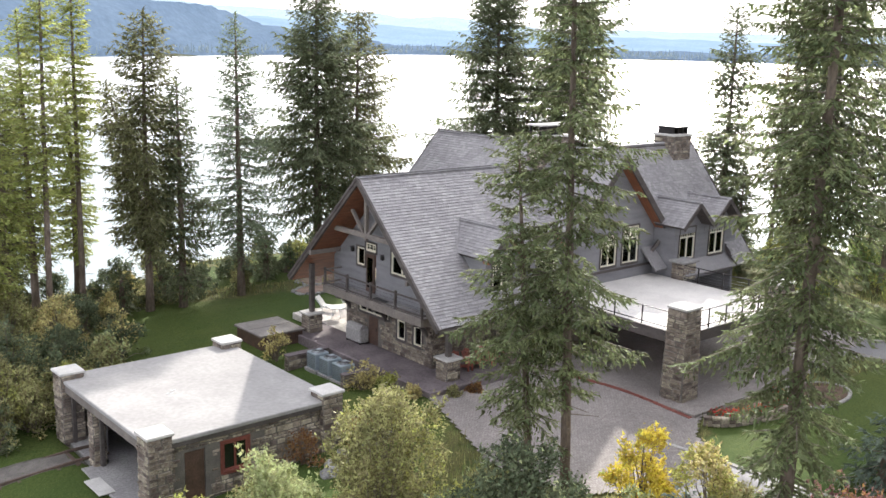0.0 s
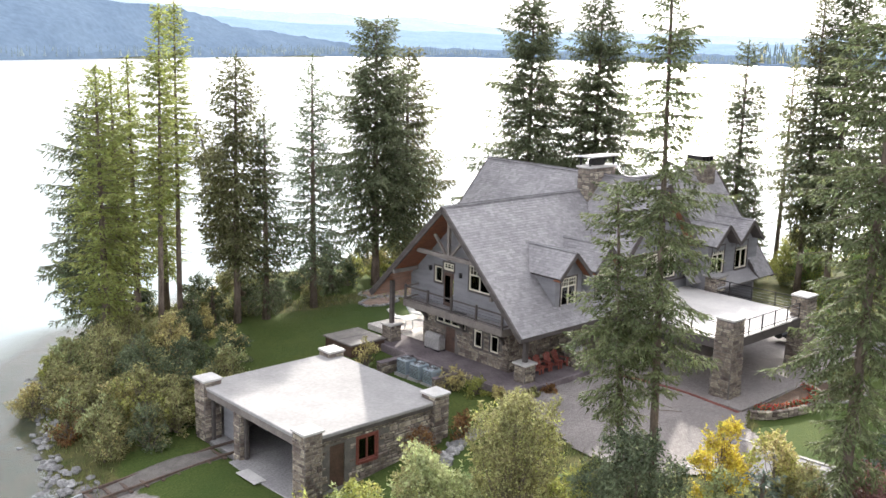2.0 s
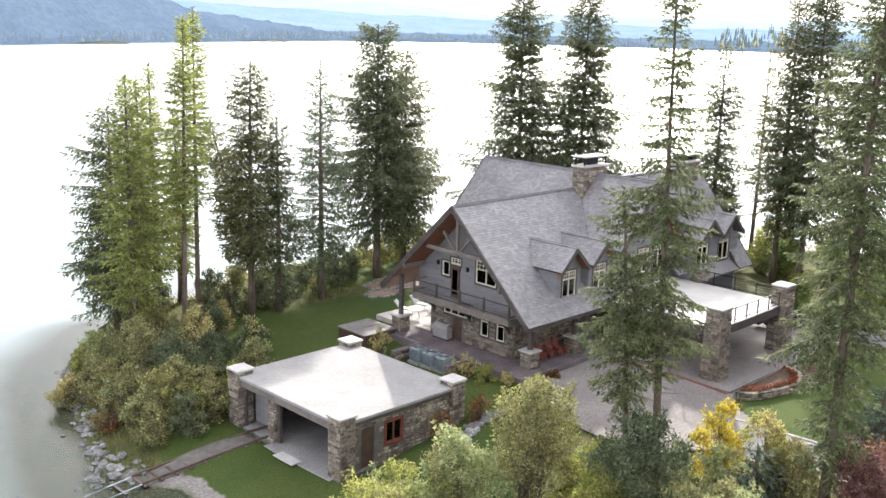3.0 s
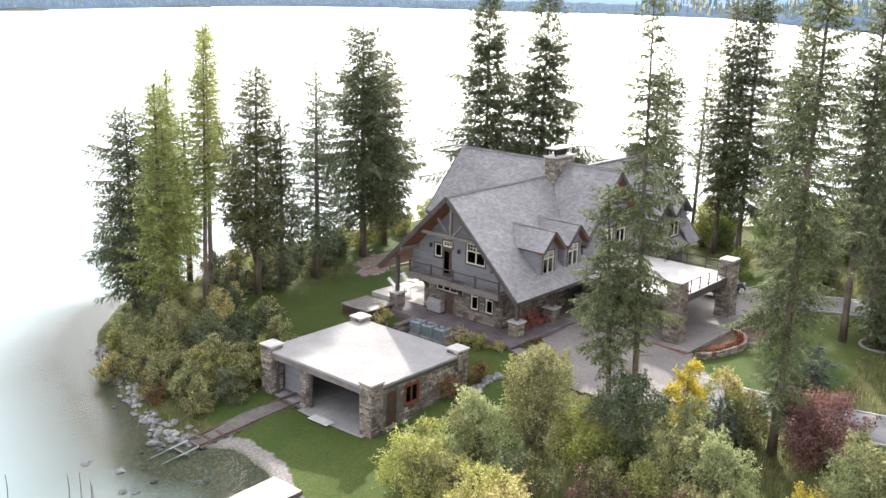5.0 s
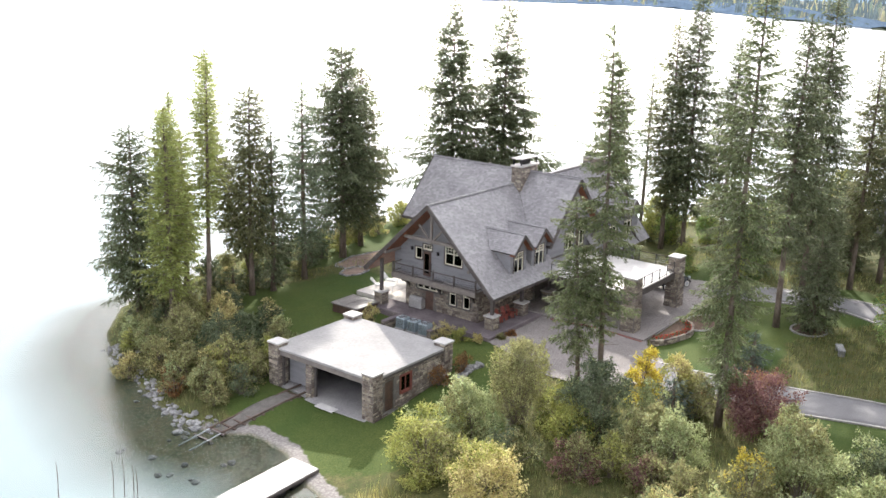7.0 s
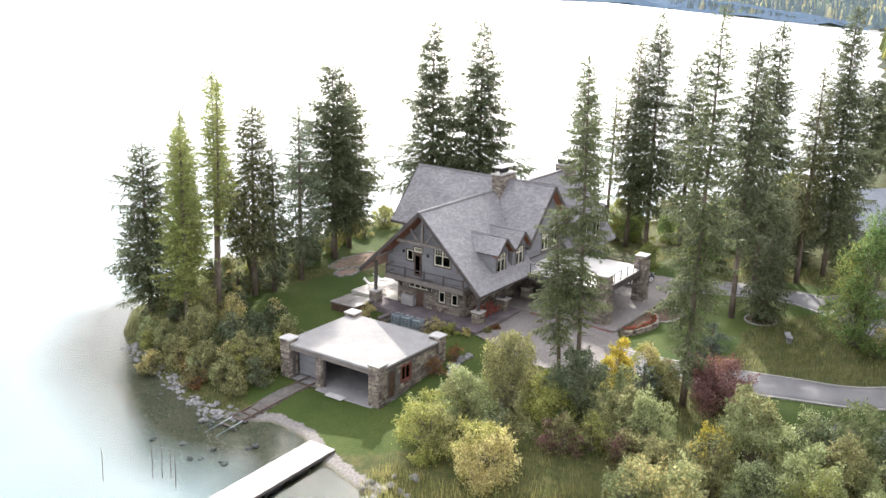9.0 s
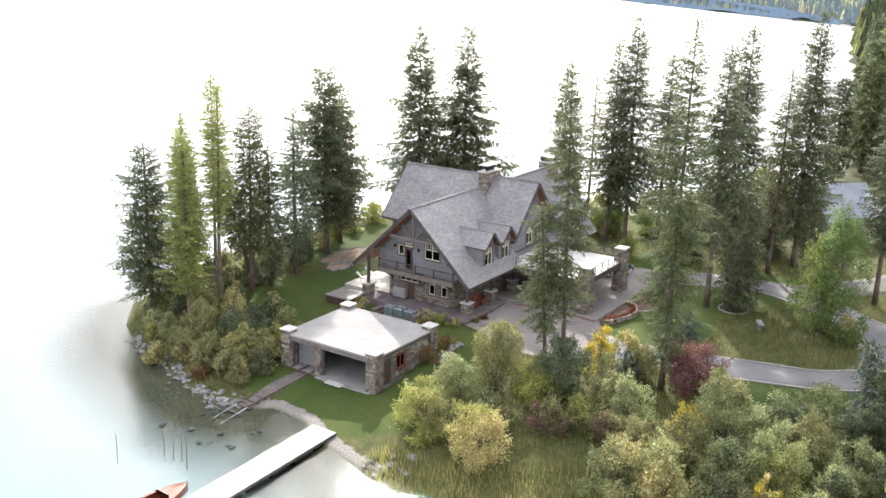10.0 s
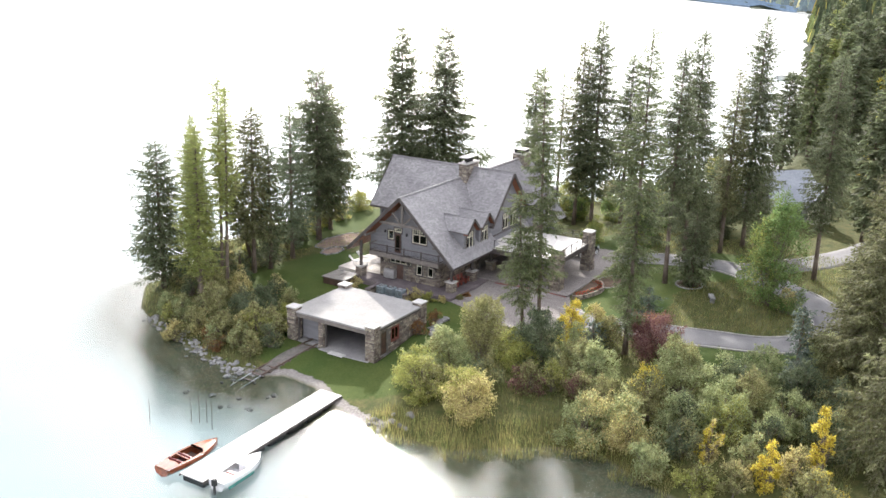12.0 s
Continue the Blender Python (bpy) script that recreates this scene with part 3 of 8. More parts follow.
def ashlar(o, u, v, n, w, h, holes=(), seed=0, lo=0.10, hi=0.32, proud=0.05, top=None):
    """Roughly coursed stones on a wall face with its lower left corner at o. top: the wall's height at a distance along it."""
    r = random.Random(seed)
    o, u, v, n = Vector(o), Vector(u), Vector(v), Vector(n)
    out, y = [], 0.0
    while y < h - 0.04:
        ch = min(r.uniform(lo, hi), h - y)
        if h - y - ch < 0.06:
            ch = h - y
        x = 0.0
        while x < w - 0.03:
            cw = min(ch * r.uniform(1.1, 3.2), w - x)
            if w - x - cw < 0.1:
                cw = w - x
            split = 2 if ch > 0.2 and r.random() < 0.3 else 1
            for k in range(split):
                hh = ch / split
                cx, cy = x + cw / 2, y + hh * (k + 0.5)
                if all(not (a - cw * 0.3 < cx < b + cw * 0.3 and c - hh * 0.3 < cy < d + hh * 0.3) for a, b, c, d in holes) and (top is None or cy < top(cx)):
                    a = r.uniform(-0.07, 0.07)
                    uu, vv = u * math.cos(a) + v * math.sin(a), v * math.cos(a) - u * math.sin(a)
                    out.append(piece_frame(o + u * cx + v * cy, uu, vv, n, (cw - 0.022) * r.uniform(0.86, 1.0), (hh - 0.022) * r.uniform(0.8, 1.0), proud * r.uniform(0.3, 1.5)))
            x += cw
        y += ch
    return out


def pier_stones(x0, x1, y0, y1, z0, z1, seed, **kw):
    X, Y, Z = Vector((1, 0, 0)), Vector((0, 1, 0)), Vector((0, 0, 1))
    return (ashlar((x0, y0, z0), X, Z, -Y, x1 - x0, z1 - z0, seed=seed, **kw) + ashlar((x0, y1, z0), -Y, Z, -X, y1 - y0, z1 - z0, seed=seed + 1, **kw)
            + ashlar((x1, y1, z0), -X, Z, Y, x1 - x0, z1 - z0, seed=seed + 2, **kw) + ashlar((x1, y0, z0), Y, Z, X, y1 - y0, z1 - z0, seed=seed + 3, **kw))


def shingle_frames(eave_a, eave_b, ridge_a, ridge_b, seed, row=0.2, keep=None):
    """Courses of shingles on a four-sided slope."""
    r = random.Random(seed)
    ea, eb, ra, rb = (Vector(p) for p in (eave_a, eave_b, ridge_a, ridge_b))
    u = (eb - ea).normalized()
    n = u.cross(((ra + rb) / 2 - (ea + eb) / 2)).normalized()
    if n.z < 0:
        n = -n
    v = n.cross(u)
    if v.z < 0:
        v = -v
    length = (ra - ea).dot(v)
    out, k, s = [], 0, 0.0
    while s < length - 0.03:
        f = min(1, (s + row * 0.5) / length)
        a, b = ea.lerp(ra, f), eb.lerp(rb, f)
        w = (b - a).dot(u)
        x = -r.uniform(0, 0.2)
        while x < w:
            cw = r.uniform(0.2, 0.36)
            x0, x1 = max(x, 0), min(x + cw, w)
            if x1 - x0 > 0.05:
                c = a + u * ((x0 + x1) / 2) + v * 0.03
                if keep is None or keep(c):
                    tilt = 0.15 + r.uniform(-0.02, 0.02)
                    vv = (v - n * tilt).normalized()
                    nn = (n + v * tilt).normalized()
                    out.append(piece_frame(c + n * (0.012 + r.uniform(0, 0.006)), u, vv, nn, x1 - x0 - 0.008, row * 1.25, 0.022))
            x += cw
        s += row
        k += 1
    return out


def slab(b, pts, t):
    """A flat plate of thickness t below the points."""
    p = [Vector(q) for q in pts]
    n = (p[1] - p[0]).cross(p[2] - p[0]).normalized()
    if n.z < 0:
        n = -n
    q = [w - n * t for w in p]
    k = len(p)
    return b.add(p + q, [tuple(range(k)), tuple(range(k, 2 * k))[::-1]] + [(i, (i + 1) % k, k + (i + 1) % k, k + i) for i in range(k)])


def clip_poly(poly, a, b, c):
    """The part of a polygon with a*u + b*v <= c."""
    out = []
    for (u0, v0), (u1, v1) in zip(poly, poly[1:] + poly[:1]):
        d0, d1 = a * u0 + b * v0 - c, a * u1 + b * v1 - c
        if d0 <= 0:
            out.append((u0, v0))
        if d0 * d1 < 0:
            t = d0 / (d0 - d1)
            out.append((u0 + (u1 - u0) * t, v0 + (v1 - v0) * t))
    return out


def holed_wall(o, u, n, w, h, t, holes=(), cuts=()):
    """A wall plate of thickness t behind its face, with openings through it; cuts: half planes that trim its top."""
    o, u, n, v = Vector(o), Vector(u), Vector(n), Vector((0, 0, 1))
    us = sorted({0, w, *[q for a in holes for q in a[:2]]})
    vs = sorted({0, h, *[q for a in holes for q in a[2:]]})
    b = Build()
    for u0, u1 in zip(us, us[1:]):
        for v0, v1 in zip(vs, vs[1:]):
            if any(a <= (u0 + u1) / 2 <= c and d <= (v0 + v1) / 2 <= e for a, c, d, e in holes):
                continue
            poly = [(u0, v0), (u1, v0), (u1, v1), (u0, v1)]
            for cut in cuts:
                poly = clip_poly(poly, *cut) if len(poly) > 2 else poly
            if len(poly) < 3:
                continue
            k = len(poly)
            front = [o + u * a + v * c for a, c in poly]
            b.add(front + [p - n * t for p in front], [tuple(range(k)), tuple(range(k, 2 * k))[::-1]] + [(i, (i + 1) % k, k + (i + 1) % k, k + i) for i in range(k)])
    return b


def window(parent, o, u, n, w, h, cols=1, transom=0.0, label="cream-framed window in dark trim", grid=3, frame_mat=None, trim=0.1):
    """A window in an opening with its lower left corner at o: dark surround, cream frame, bars and panes."""
    frame_mat = frame_mat or CREAM
    u, n, z = Vector(u), Vector(n), Vector((0, 0, 1))
    m = Matrix((u, n, z)).transposed().to_4x4()
    m.translation = Vector(o)
    s = Build()
    for a in ((-trim, 0, -trim, h + trim), (w, w + trim, -trim, h + trim), (0, w, h, h + trim), (0, w, -trim * 1.3, 0)):
        s.box(a[0], a[1], -0.02, 0.055 if a[3] != 0 else 0.09, a[2], a[3], 0.012)
    win = part("window", s, TRIM, parent, label, at=m)
    f = Build()
    e = 0.085
    for a in ((0, e, 0, h), (w - e, w, 0, h), (e, w - e, 0, e), (e, w - e, h - e, h)):
        f.box(a[0], a[1], -0.10, 0.02, a[2], a[3], 0.01)
    for i in range(1, cols):
        f.box(w * i / cols - e * 0.55, w * i / cols + e * 0.55, -0.09, 0.015, e, h - e, 0.01)
    if transom:
        f.box(e, w - e, -0.09, 0.015, h - transom - e / 2, h - transom + e / 2, 0.01)
        for i in range(1, cols * grid):
            if i % grid:
                f.box(w * i / (cols * grid) - 0.014, w * i / (cols * grid) + 0.014, -0.07, 0.005, h - transom, h - e)
        f.box(e, w - e, -0.07, 0.005, h - transom / 2 - 0.014, h - transom / 2 + 0.014)
    part("frame", f, frame_mat, win)
    for i in range(cols):
        part("pane", Build().box(w * i / cols + 0.02, w * (i + 1) / cols - 0.02, -0.055, -0.043, 0.03, h - 0.03), GLASS, win)
    return win


X, Y, Z = Vector((1, 0, 0)), Vector((0, 1, 0)), Vector((0, 0, 1))

# ---- the house ----
house = thing("house", "large grey lake house with slate roof and rubble stone base", "house")
FLOOR, UPPER = 2.75, 5.85
# gable wing along x
GX0, GY, GZ, GS = 31.3, 43.75, 12.95, 0.975      # tip of the rake, ridge line, ridge height, pitch
GHALF = 7.12
EAVE_Z = GZ - GS * GHALF
WEST = 33.35                                     # face of the west wall
ROOF_T = 0.24


def g_roof(y):
    return GZ - GS * abs(y - GY)


roof = Build()
slab(roof, [(GX0, GY - GHALF, EAVE_Z), (42.4, GY - GHALF, EAVE_Z), (42.4, 40.48, g_roof(40.48)), (45.3, GY, GZ), (GX0, GY, GZ)], ROOF_T)
part("roof", roof, TRIM, house, "slate-covered roof slope")
roof = Build()
slab(roof, [(GX0, GY + GHALF, EAVE_Z), (42.4, GY + GHALF, EAVE_Z), (42.4, 47.02, g_roof(47.02)), (45.3, GY, GZ), (GX0, GY, GZ)], ROOF_T)
part("roof", roof, TRIM, house, "slate-covered roof slope")
# main wing along y
MX, MZ, MS = 46.35, 14.05, 1.1
MY0, MY1, MHALF = 37.2, 54.7, 5.0
for s in (-1, 1):
    w = MHALF if s < 0 else 4.5
    roof = Build()
    slab(roof, [(MX + s * w, MY0, MZ - MS * w), (MX + s * w, MY1, MZ - MS * w), (MX, MY1, MZ), (MX, MY0, MZ)], ROOF_T)
    part("roof", roof, TRIM, house, "slate-covered roof slope")
# east wing along x
EX1, EY, EZ, ES, EHALF = 58.0, 41.2, 14.0, 1.27, 5.9
E_EAVE = EZ - ES * EHALF
roof = Build()
slab(roof, [(50.45, 36.45, EZ - ES * (EY - 36.45)), (55.9, 36.45, EZ - ES * (EY - 36.45)), (55.9, EY - EHALF, E_EAVE), (EX1, EY - EHALF, E_EAVE), (EX1, EY, EZ), (46.4, EY, EZ), (50.7, 37.25, EZ - ES * (EY - 37.25))], ROOF_T)
part("roof", roof, TRIM, house, "slate-covered roof slope")
roof = Build()
slab(roof, [(MX, EY + EHALF, E_EAVE), (EX1, EY + EHALF, E_EAVE), (EX1, EY, EZ), (MX, EY, EZ)], ROOF_T)
part("roof", roof, TRIM, house, "slate-covered roof slope")

# walls of the gable wing
low_holes = [(0.95, 1.67, 0.98, 2.5), (2.45, 3.17, 0.98, 2.5), (4.0, 6.85, 1.85, 2.42), (5.0, 5.9, 0.02, 1.72)]
LOW_H = UPPER - FLOOR - 0.3


def flip(holes, w):
    return [(w - b, w - a, c, d) for a, b, c, d in holes]


# the west face is seen along -x, so its own right runs towards -y
W_LOW = 8.2
part("wall", holed_wall((WEST, 39.4 + W_LOW, FLOOR), -Y, -X, W_LOW, LOW_H, 0.35, flip(low_holes, W_LOW)), MORTAR, house, "rubble stone ground-floor wall")
part("wall", holed_wall((WEST, 39.4, FLOOR), X, -Y, 13.0, LOW_H, 0.35), MORTAR, house, "rubble stone ground-floor wall under the eave")
part("wall", holed_wall((42.4, 39.4 + W_LOW, FLOOR), -X, Y, 9.05, LOW_H, 0.35), MORTAR, house, "rubble stone ground-floor wall")
up_holes = [(1.92, 3.83, 1.56, 3.2), (5.3, 6.28, 0.05, 3.0), (6.4, 7.15, 1.5, 2.57)]
W_UP = 10.1
part("wall", holed_wall((WEST + 0.02, 38.9 + W_UP, FLOOR + LOW_H), -Y, -X, W_UP, 7.2, 0.2, [(W_UP - 0.5 - b, W_UP - 0.5 - a, c + 0.3, d + 0.3) for a, b, c, d in up_holes],
                        [(GS, 1, GZ - ROOF_T * 1.4 - FLOOR - LOW_H + GS * (38.9 + W_UP - GY)), (-GS, 1, GZ - ROOF_T * 1.4 - FLOOR - LOW_H - GS * (38.9 + W_UP - GY))]),
     SIDING, house, "grey painted gable wall")
UZ = FLOOR + LOW_H + 0.3
window(house, (WEST + 0.02, 43.23, UZ + 1.56), -Y, -X, 1.91, 1.64, 2, 0.62)
window(house, (WEST + 0.02, 46.55, UZ + 1.5), -Y, -X, 0.75, 1.07, 1)
window(house, (WEST + 0.02, 45.68, UZ + 2.45), -Y, -X, 0.98, 0.5, 1, 0.4, "small transom window over a door")
door = part("door", Build().box(WEST - 0.06, WEST + 0.02, 44.78, 45.6, UZ + 0.03, UZ + 2.3, 0.015), DARKWOOD, house, "dark brown glazed balcony door")
part("pane", Build().box(WEST - 0.085, WEST - 0.062, 44.95, 45.43, UZ + 0.3, UZ + 2.1), GLASS, door)
part("handle", Build().tube([(WEST - 0.12, 45.5, UZ + 1.0), (WEST - 0.12, 45.5, UZ + 1.18)], [0.015, 0.015], 6), IRON, door)
window(house, (WEST, 46.25, FLOOR + 1.85), -Y, -X, 2.85, 0.57, 4, 0.0, "strip of four small cream-framed windows")
window(house, (WEST, 42.57, FLOOR + 0.98), -Y, -X, 0.72, 1.52, 1, 0.45)
window(house, (WEST, 41.07, FLOOR + 0.98), -Y, -X, 0.72, 1.52, 1, 0.45)
door = part("door", Build().box(WEST - 0.02, WEST + 0.06, 44.4, 45.3, FLOOR + 0.02, FLOOR + 1.72, 0.015), DARKWOOD, house, "dark brown plank door to the terrace")
part("handle", Build().tube([(WEST - 0.07, 44.5, FLOOR + 0.9), (WEST - 0.07, 44.5, FLOOR + 1.05)], [0.014, 0.014], 6), IRON, door)
for yy in (43.95, 46.9):
    lamp = part("wall_lantern", Build().box(WEST - 0.2, WEST - 0.02, yy - 0.09, yy + 0.09, UZ + 2.2, UZ + 2.45, 0.02).beam((WEST, yy, UZ + 2.5), (WEST - 0.25, yy, UZ + 2.5), 0.16, 0.03), IRON, house, "dark iron wall lantern")
part("floor", Build().box(WEST, 42.4, 39.5, 47.5, UPPER - 0.35, UPPER - 0.1), FLOORING, house)
# belt beam between the storeys, and the cedar lining of the roof
part("belt_beam", Build().box(WEST - 0.08, WEST + 0.1, 39.3, 47.7, FLOOR + LOW_H - 0.12, FLOOR + LOW_H + 0.16, 0.02), BEAM, house)
for s in (-1, 1):
    so = Build()
    ya, yb = GY, GY + s * (GHALF - 0.1)
    off = ROOF_T * 1.42
    k = 34
    for i in range(k):
        y0, y1 = ya + (yb - ya) * i / k, ya + (yb - ya) * (i + 0.93) / k
        slab(so, [(GX0 + 0.12, y0, g_roof(y0) - off), (WEST + 0.05, y0, g_roof(y0) - off), (WEST + 0.05, y1, g_roof(y1) - off), (GX0 + 0.12, y1, g_roof(y1) - off)], 0.03)
    part("soffit", so, SOFFIT, house, "red-brown cedar boarding under the overhang")
    so = Build()
    for x0 in np.arange(WEST, 42.1, 0.3):
        y0, y1 = GY + s * 4.4, GY + s * (GHALF - 0.1)
        slab(so, [(x0, y0, g_roof(y0) - off), (x0 + 0.28, y0, g_roof(y0) - off), (x0 + 0.28, y1, g_roof(y1) - off), (x0, y1, g_roof(y1) - off)], 0.03)
    part("soffit", so, SOFFIT, house, "red-brown cedar boarding under the eave")
    bb = Build()
    for dx, zz, hh in ((0.0, -0.08, 0.36), (-0.05, 0.04, 0.16)):
        bb.beam((GX0 + dx, GY, GZ + zz - 0.05), (GX0 + dx, GY + s * (GHALF + 0.06), EAVE_Z + zz - 0.05), 0.09, hh)
    part("bargeboard", bb, TRIM, house, "dark blue-grey stepped bargeboard")
    part("fascia", Build().beam((GX0, GY + s * (GHALF + 0.02), EAVE_Z - 0.12), (42.4, GY + s * (GHALF + 0.02), EAVE_Z - 0.12), 0.08, 0.24), TRIM, house)
    for off_y in (4.6,):
        yy = GY + s * off_y
        part("rafter_tail", Build().beam((GX0 - 0.12, yy, g_roof(yy) - 0.52), (WEST, yy, g_roof(yy) - 0.52), 0.16, 0.26), BEAM, house)
part("ridge_cap", Build().beam((GX0 - 0.02, GY, GZ + 0.03), (45.3, GY, GZ + 0.03), 0.34, 0.06, c=0.025), RIDGE, house, "pale lead ridge capping")
# timber truss in the gable
TX = 31.95
part("tie_beam", Build().beam((TX, GY - 3.0, 9.65), (TX, GY + 3.0, 9.65), 0.22, 0.28), BEAM, house)
part("king_post", Build().beam((TX, GY, 9.4), (TX, GY, GZ - 0.5), 0.22, 0.2, up=(1, 0, 0)), BEAM, house)
for s in (-1, 1):
    part("brace", Build().beam((TX, GY + s * 0.1, 9.6), (TX, GY + s * 1.35, 10.95), 0.16, 0.18, up=(1, 0, 0)), BEAM, house)

# balcony
balcony = part("balcony", Build().box(WEST - 1.15, WEST, 39.0, 48.3, UPPER - 0.18, UPPER - 0.04, 0.02), FLOORING, house, "timber balcony with dark rails across the gable")
part("rim_beam", Build().box(WEST - 1.25, WEST - 1.13, 38.95, 48.35, UPPER - 0.42, UPPER + 0.08, 0.02), BEAM, balcony)
part("rim_beam", Build().box(WEST - 1.13, WEST, 38.93, 39.03, UPPER - 0.45, UPPER + 0.0, 0.02), BEAM, balcony)
for yy in (39.0, 41.3, 43.6, 45.9, 48.2):
    part("rail_post", Build().box(WEST - 1.25, WEST - 1.11, yy - 0.07, yy + 0.07, UPPER, UPPER + 1.12, 0.015), TRIM, balcony)
for zz in (0.18, 0.98):
    part("rail", Build().beam((WEST - 1.18, 39.0, UPPER + zz), (WEST - 1.18, 48.2, UPPER + zz), 0.08, 0.09), TRIM, balcony)
    part("rail", Build().beam((WEST - 1.18, 39.0, UPPER + zz), (WEST, 39.0, UPPER + zz), 0.08, 0.09), BEAM, balcony)
    part("rail", Build().beam((WEST - 1.18, 48.2, UPPER + zz), (WEST, 48.2, UPPER + zz), 0.08, 0.09), BEAM, balcony)
for zz in (0.38, 0.58, 0.78):
    part("cable", Build().tube([(WEST - 1.18, 39.0, UPPER + zz), (WEST - 1.18, 48.2, UPPER + zz)], [0.008, 0.008], 4), IRON, balcony)
solid("door_mat", Build().box(WEST - 0.95, WEST - 0.3, 43.0, 44.2, UPPER - 0.04, UPPER - 0.015, 0.008), BLACK, "dark mat lying on the balcony floor", "mat")
for yy in (39.9, 43.6, 47.2):
    br = Build()
    pts = [(WEST - 0.02, UPPER - 1.35), (WEST - 0.25, UPPER - 0.95), (WEST - 0.6, UPPER - 0.62), (WEST - 1.05, UPPER - 0.5)]
    for (xa, za), (xb, zb) in zip(pts, pts[1:]):
        br.beam((xa, yy, za), (xb, yy, zb), 0.2, 0.2, up=(0, 1, 0))
    part("bracket", br, TRIM, balcony, "curved dark timber bracket")

# main wing and east wing walls
MW0, MWY = 42.2, 38.0
m_cut = [(MS, 1, MZ - ROOF_T * 1.5 - UZ + MS * (MX - MW0)), (-MS, 1, MZ - ROOF_T * 1.5 - UZ - MS * (MX - MW0))]
part("wall", holed_wall((MW0, MWY, UZ), X, -Y, 8.2, 9, 0.25, [(3.1, 4.55, 1.3, 3.25), (5.1, 6.65, 1.3, 3.65)], m_cut), SIDING, house, "grey gable wall over the deck")
window(house, (MW0 + 3.12, MWY, UZ + 1.32), X, -Y, 1.41, 1.91, 2, 0.6, "tall cream-framed window over the deck")
window(house, (MW0 + 5.12, MWY, UZ + 1.32), X, -Y, 1.51, 2.31, 2, 0.75, "tall cream-framed window over the deck")
part("wall", Build().box(42.6, 57.0, 39.82, 40.1, FLOOR, UZ, 0.0), MORTAR, house, "stone wall behind the carport")
part("wall", Build().box(MW0, MW0 + 0.25, MWY + 0.01, 40.6, UZ, 9.1), SIDING, house, "grey side wall above the lower roof")
part("wall", Build().box(42.4, 42.65, 47.7, 53.7, FLOOR, 9.2, 0.0), SIDING, house, "grey north-west wall")
part("wall", holed_wall((50.4, 53.8, FLOOR), -X, Y, 8.2, 11.5, 0.25, (), [(MS, 1, MZ - 0.4 - FLOOR + MS * (50.4 - MX)), (-MS, 1, MZ - 0.4 - FLOOR - MS * (50.4 - MX))]), SIDING, house, "grey north gable wall")
part("wall", Build().box(50.2, 50.45, 46.6, 53.7, FLOOR, 9.0, 0.0), SIDING, house, "grey north-east wall")
part("wall", Build().box(50.5, 57.0, 46.2, 46.45, FLOOR, 7.4, 0.0), SIDING, house, "grey lakeside wall")
part("wall", holed_wall((57.02, 36.3, FLOOR), Y, X, 9.8, 11.5, 0.2, (), [(ES, 1, EZ - 0.4 - FLOOR - ES * (36.3 - EY)), (-ES, 1, EZ - 0.4 - FLOOR + ES * (36.3 - EY))]), SIDING, house, "grey east gable wall")
e_holes = [(0.4, 2.0, 1.4, 3.45), (3.55, 5.15, 1.4, 3.45)]
part("wall", holed_wall((50.4, 36.3, UZ), X, -Y, 6.6, 3.6, 0.25, e_holes), SIDING, house, "grey dormer-fronted wall over the deck")
for xx in (50.82, 53.97):
    window(house, (xx, 36.3, UZ + 1.42), X, -Y, 1.56, 2.01, 2, 0.6)
part("wall", Build().box(50.412, 50.65, 36.56, 37.99, UZ, 9.3), SIDING, house, "grey return wall")
part("pent_roof", slab(Build(), [(50.45, EY - EHALF, E_EAVE - 0.02), (55.88, EY - EHALF, E_EAVE - 0.02), (55.88, 36.29, 7.18), (50.45, 36.29, 7.18)], 0.12), SHINGLE, house, "low slate pent under the dormer windows")
part("band", Build().box(MW0, 50.38, MWY - 0.08, MWY, UZ + 0.95, UZ + 1.1, 0.01), TRIM, house)
for s in (-1, 1):
    so = Build()
    off = ROOF_T * 1.45
    w = (MHALF if s < 0 else 4.5) - 0.1
    for i in range(26):
        x0, x1 = MX + s * w * i / 26, MX + s * w * (i + 0.93) / 26
        za, zb = MZ - MS * abs(x0 - MX) - off, MZ - MS * abs(x1 - MX) - off
        slab(so, [(x0, MY0 + 0.1, za), (x1, MY0 + 0.1, zb), (x1, MWY + 0.05, zb), (x0, MWY + 0.05, za)], 0.03)
    part("soffit", so, SOFFIT, house, "red-brown cedar boarding under the overhang")
    e = w + 0.12
    part("bargeboard", Build().beam((MX, MY0, MZ - 0.13), (MX + s * e, MY0, MZ - MS * e - 0.13), 0.09, 0.38), TRIM, house, "dark stepped bargeboard")
    part("bargeboard", Build().beam((MX, MY1, MZ - 0.13), (MX + s * e, MY1, MZ - MS * e - 0.13), 0.09, 0.34), TRIM, house)
    part("bargeboard", Build().beam((EX1, EY, EZ - 0.13), (EX1, EY + s * EHALF, EZ - ES * EHALF - 0.13), 0.09, 0.34), TRIM, house)
part("fascia", Build().beam((MX - MHALF - 0.02, MY0, MZ - MS * MHALF - 0.12), (MX - MHALF - 0.02, MY1, MZ - MS * MHALF - 0.12), 0.08, 0.24), TRIM, house)
part("ridge_cap", Build().beam((MX, MY0, MZ + 0.03), (MX, MY1, MZ + 0.03), 0.34, 0.06, c=0.025), RIDGE, house)
part("ridge_cap", Build().beam((MX, EY, EZ + 0.03), (EX1, EY, EZ + 0.03), 0.34, 0.06, c=0.025), RIDGE, house)
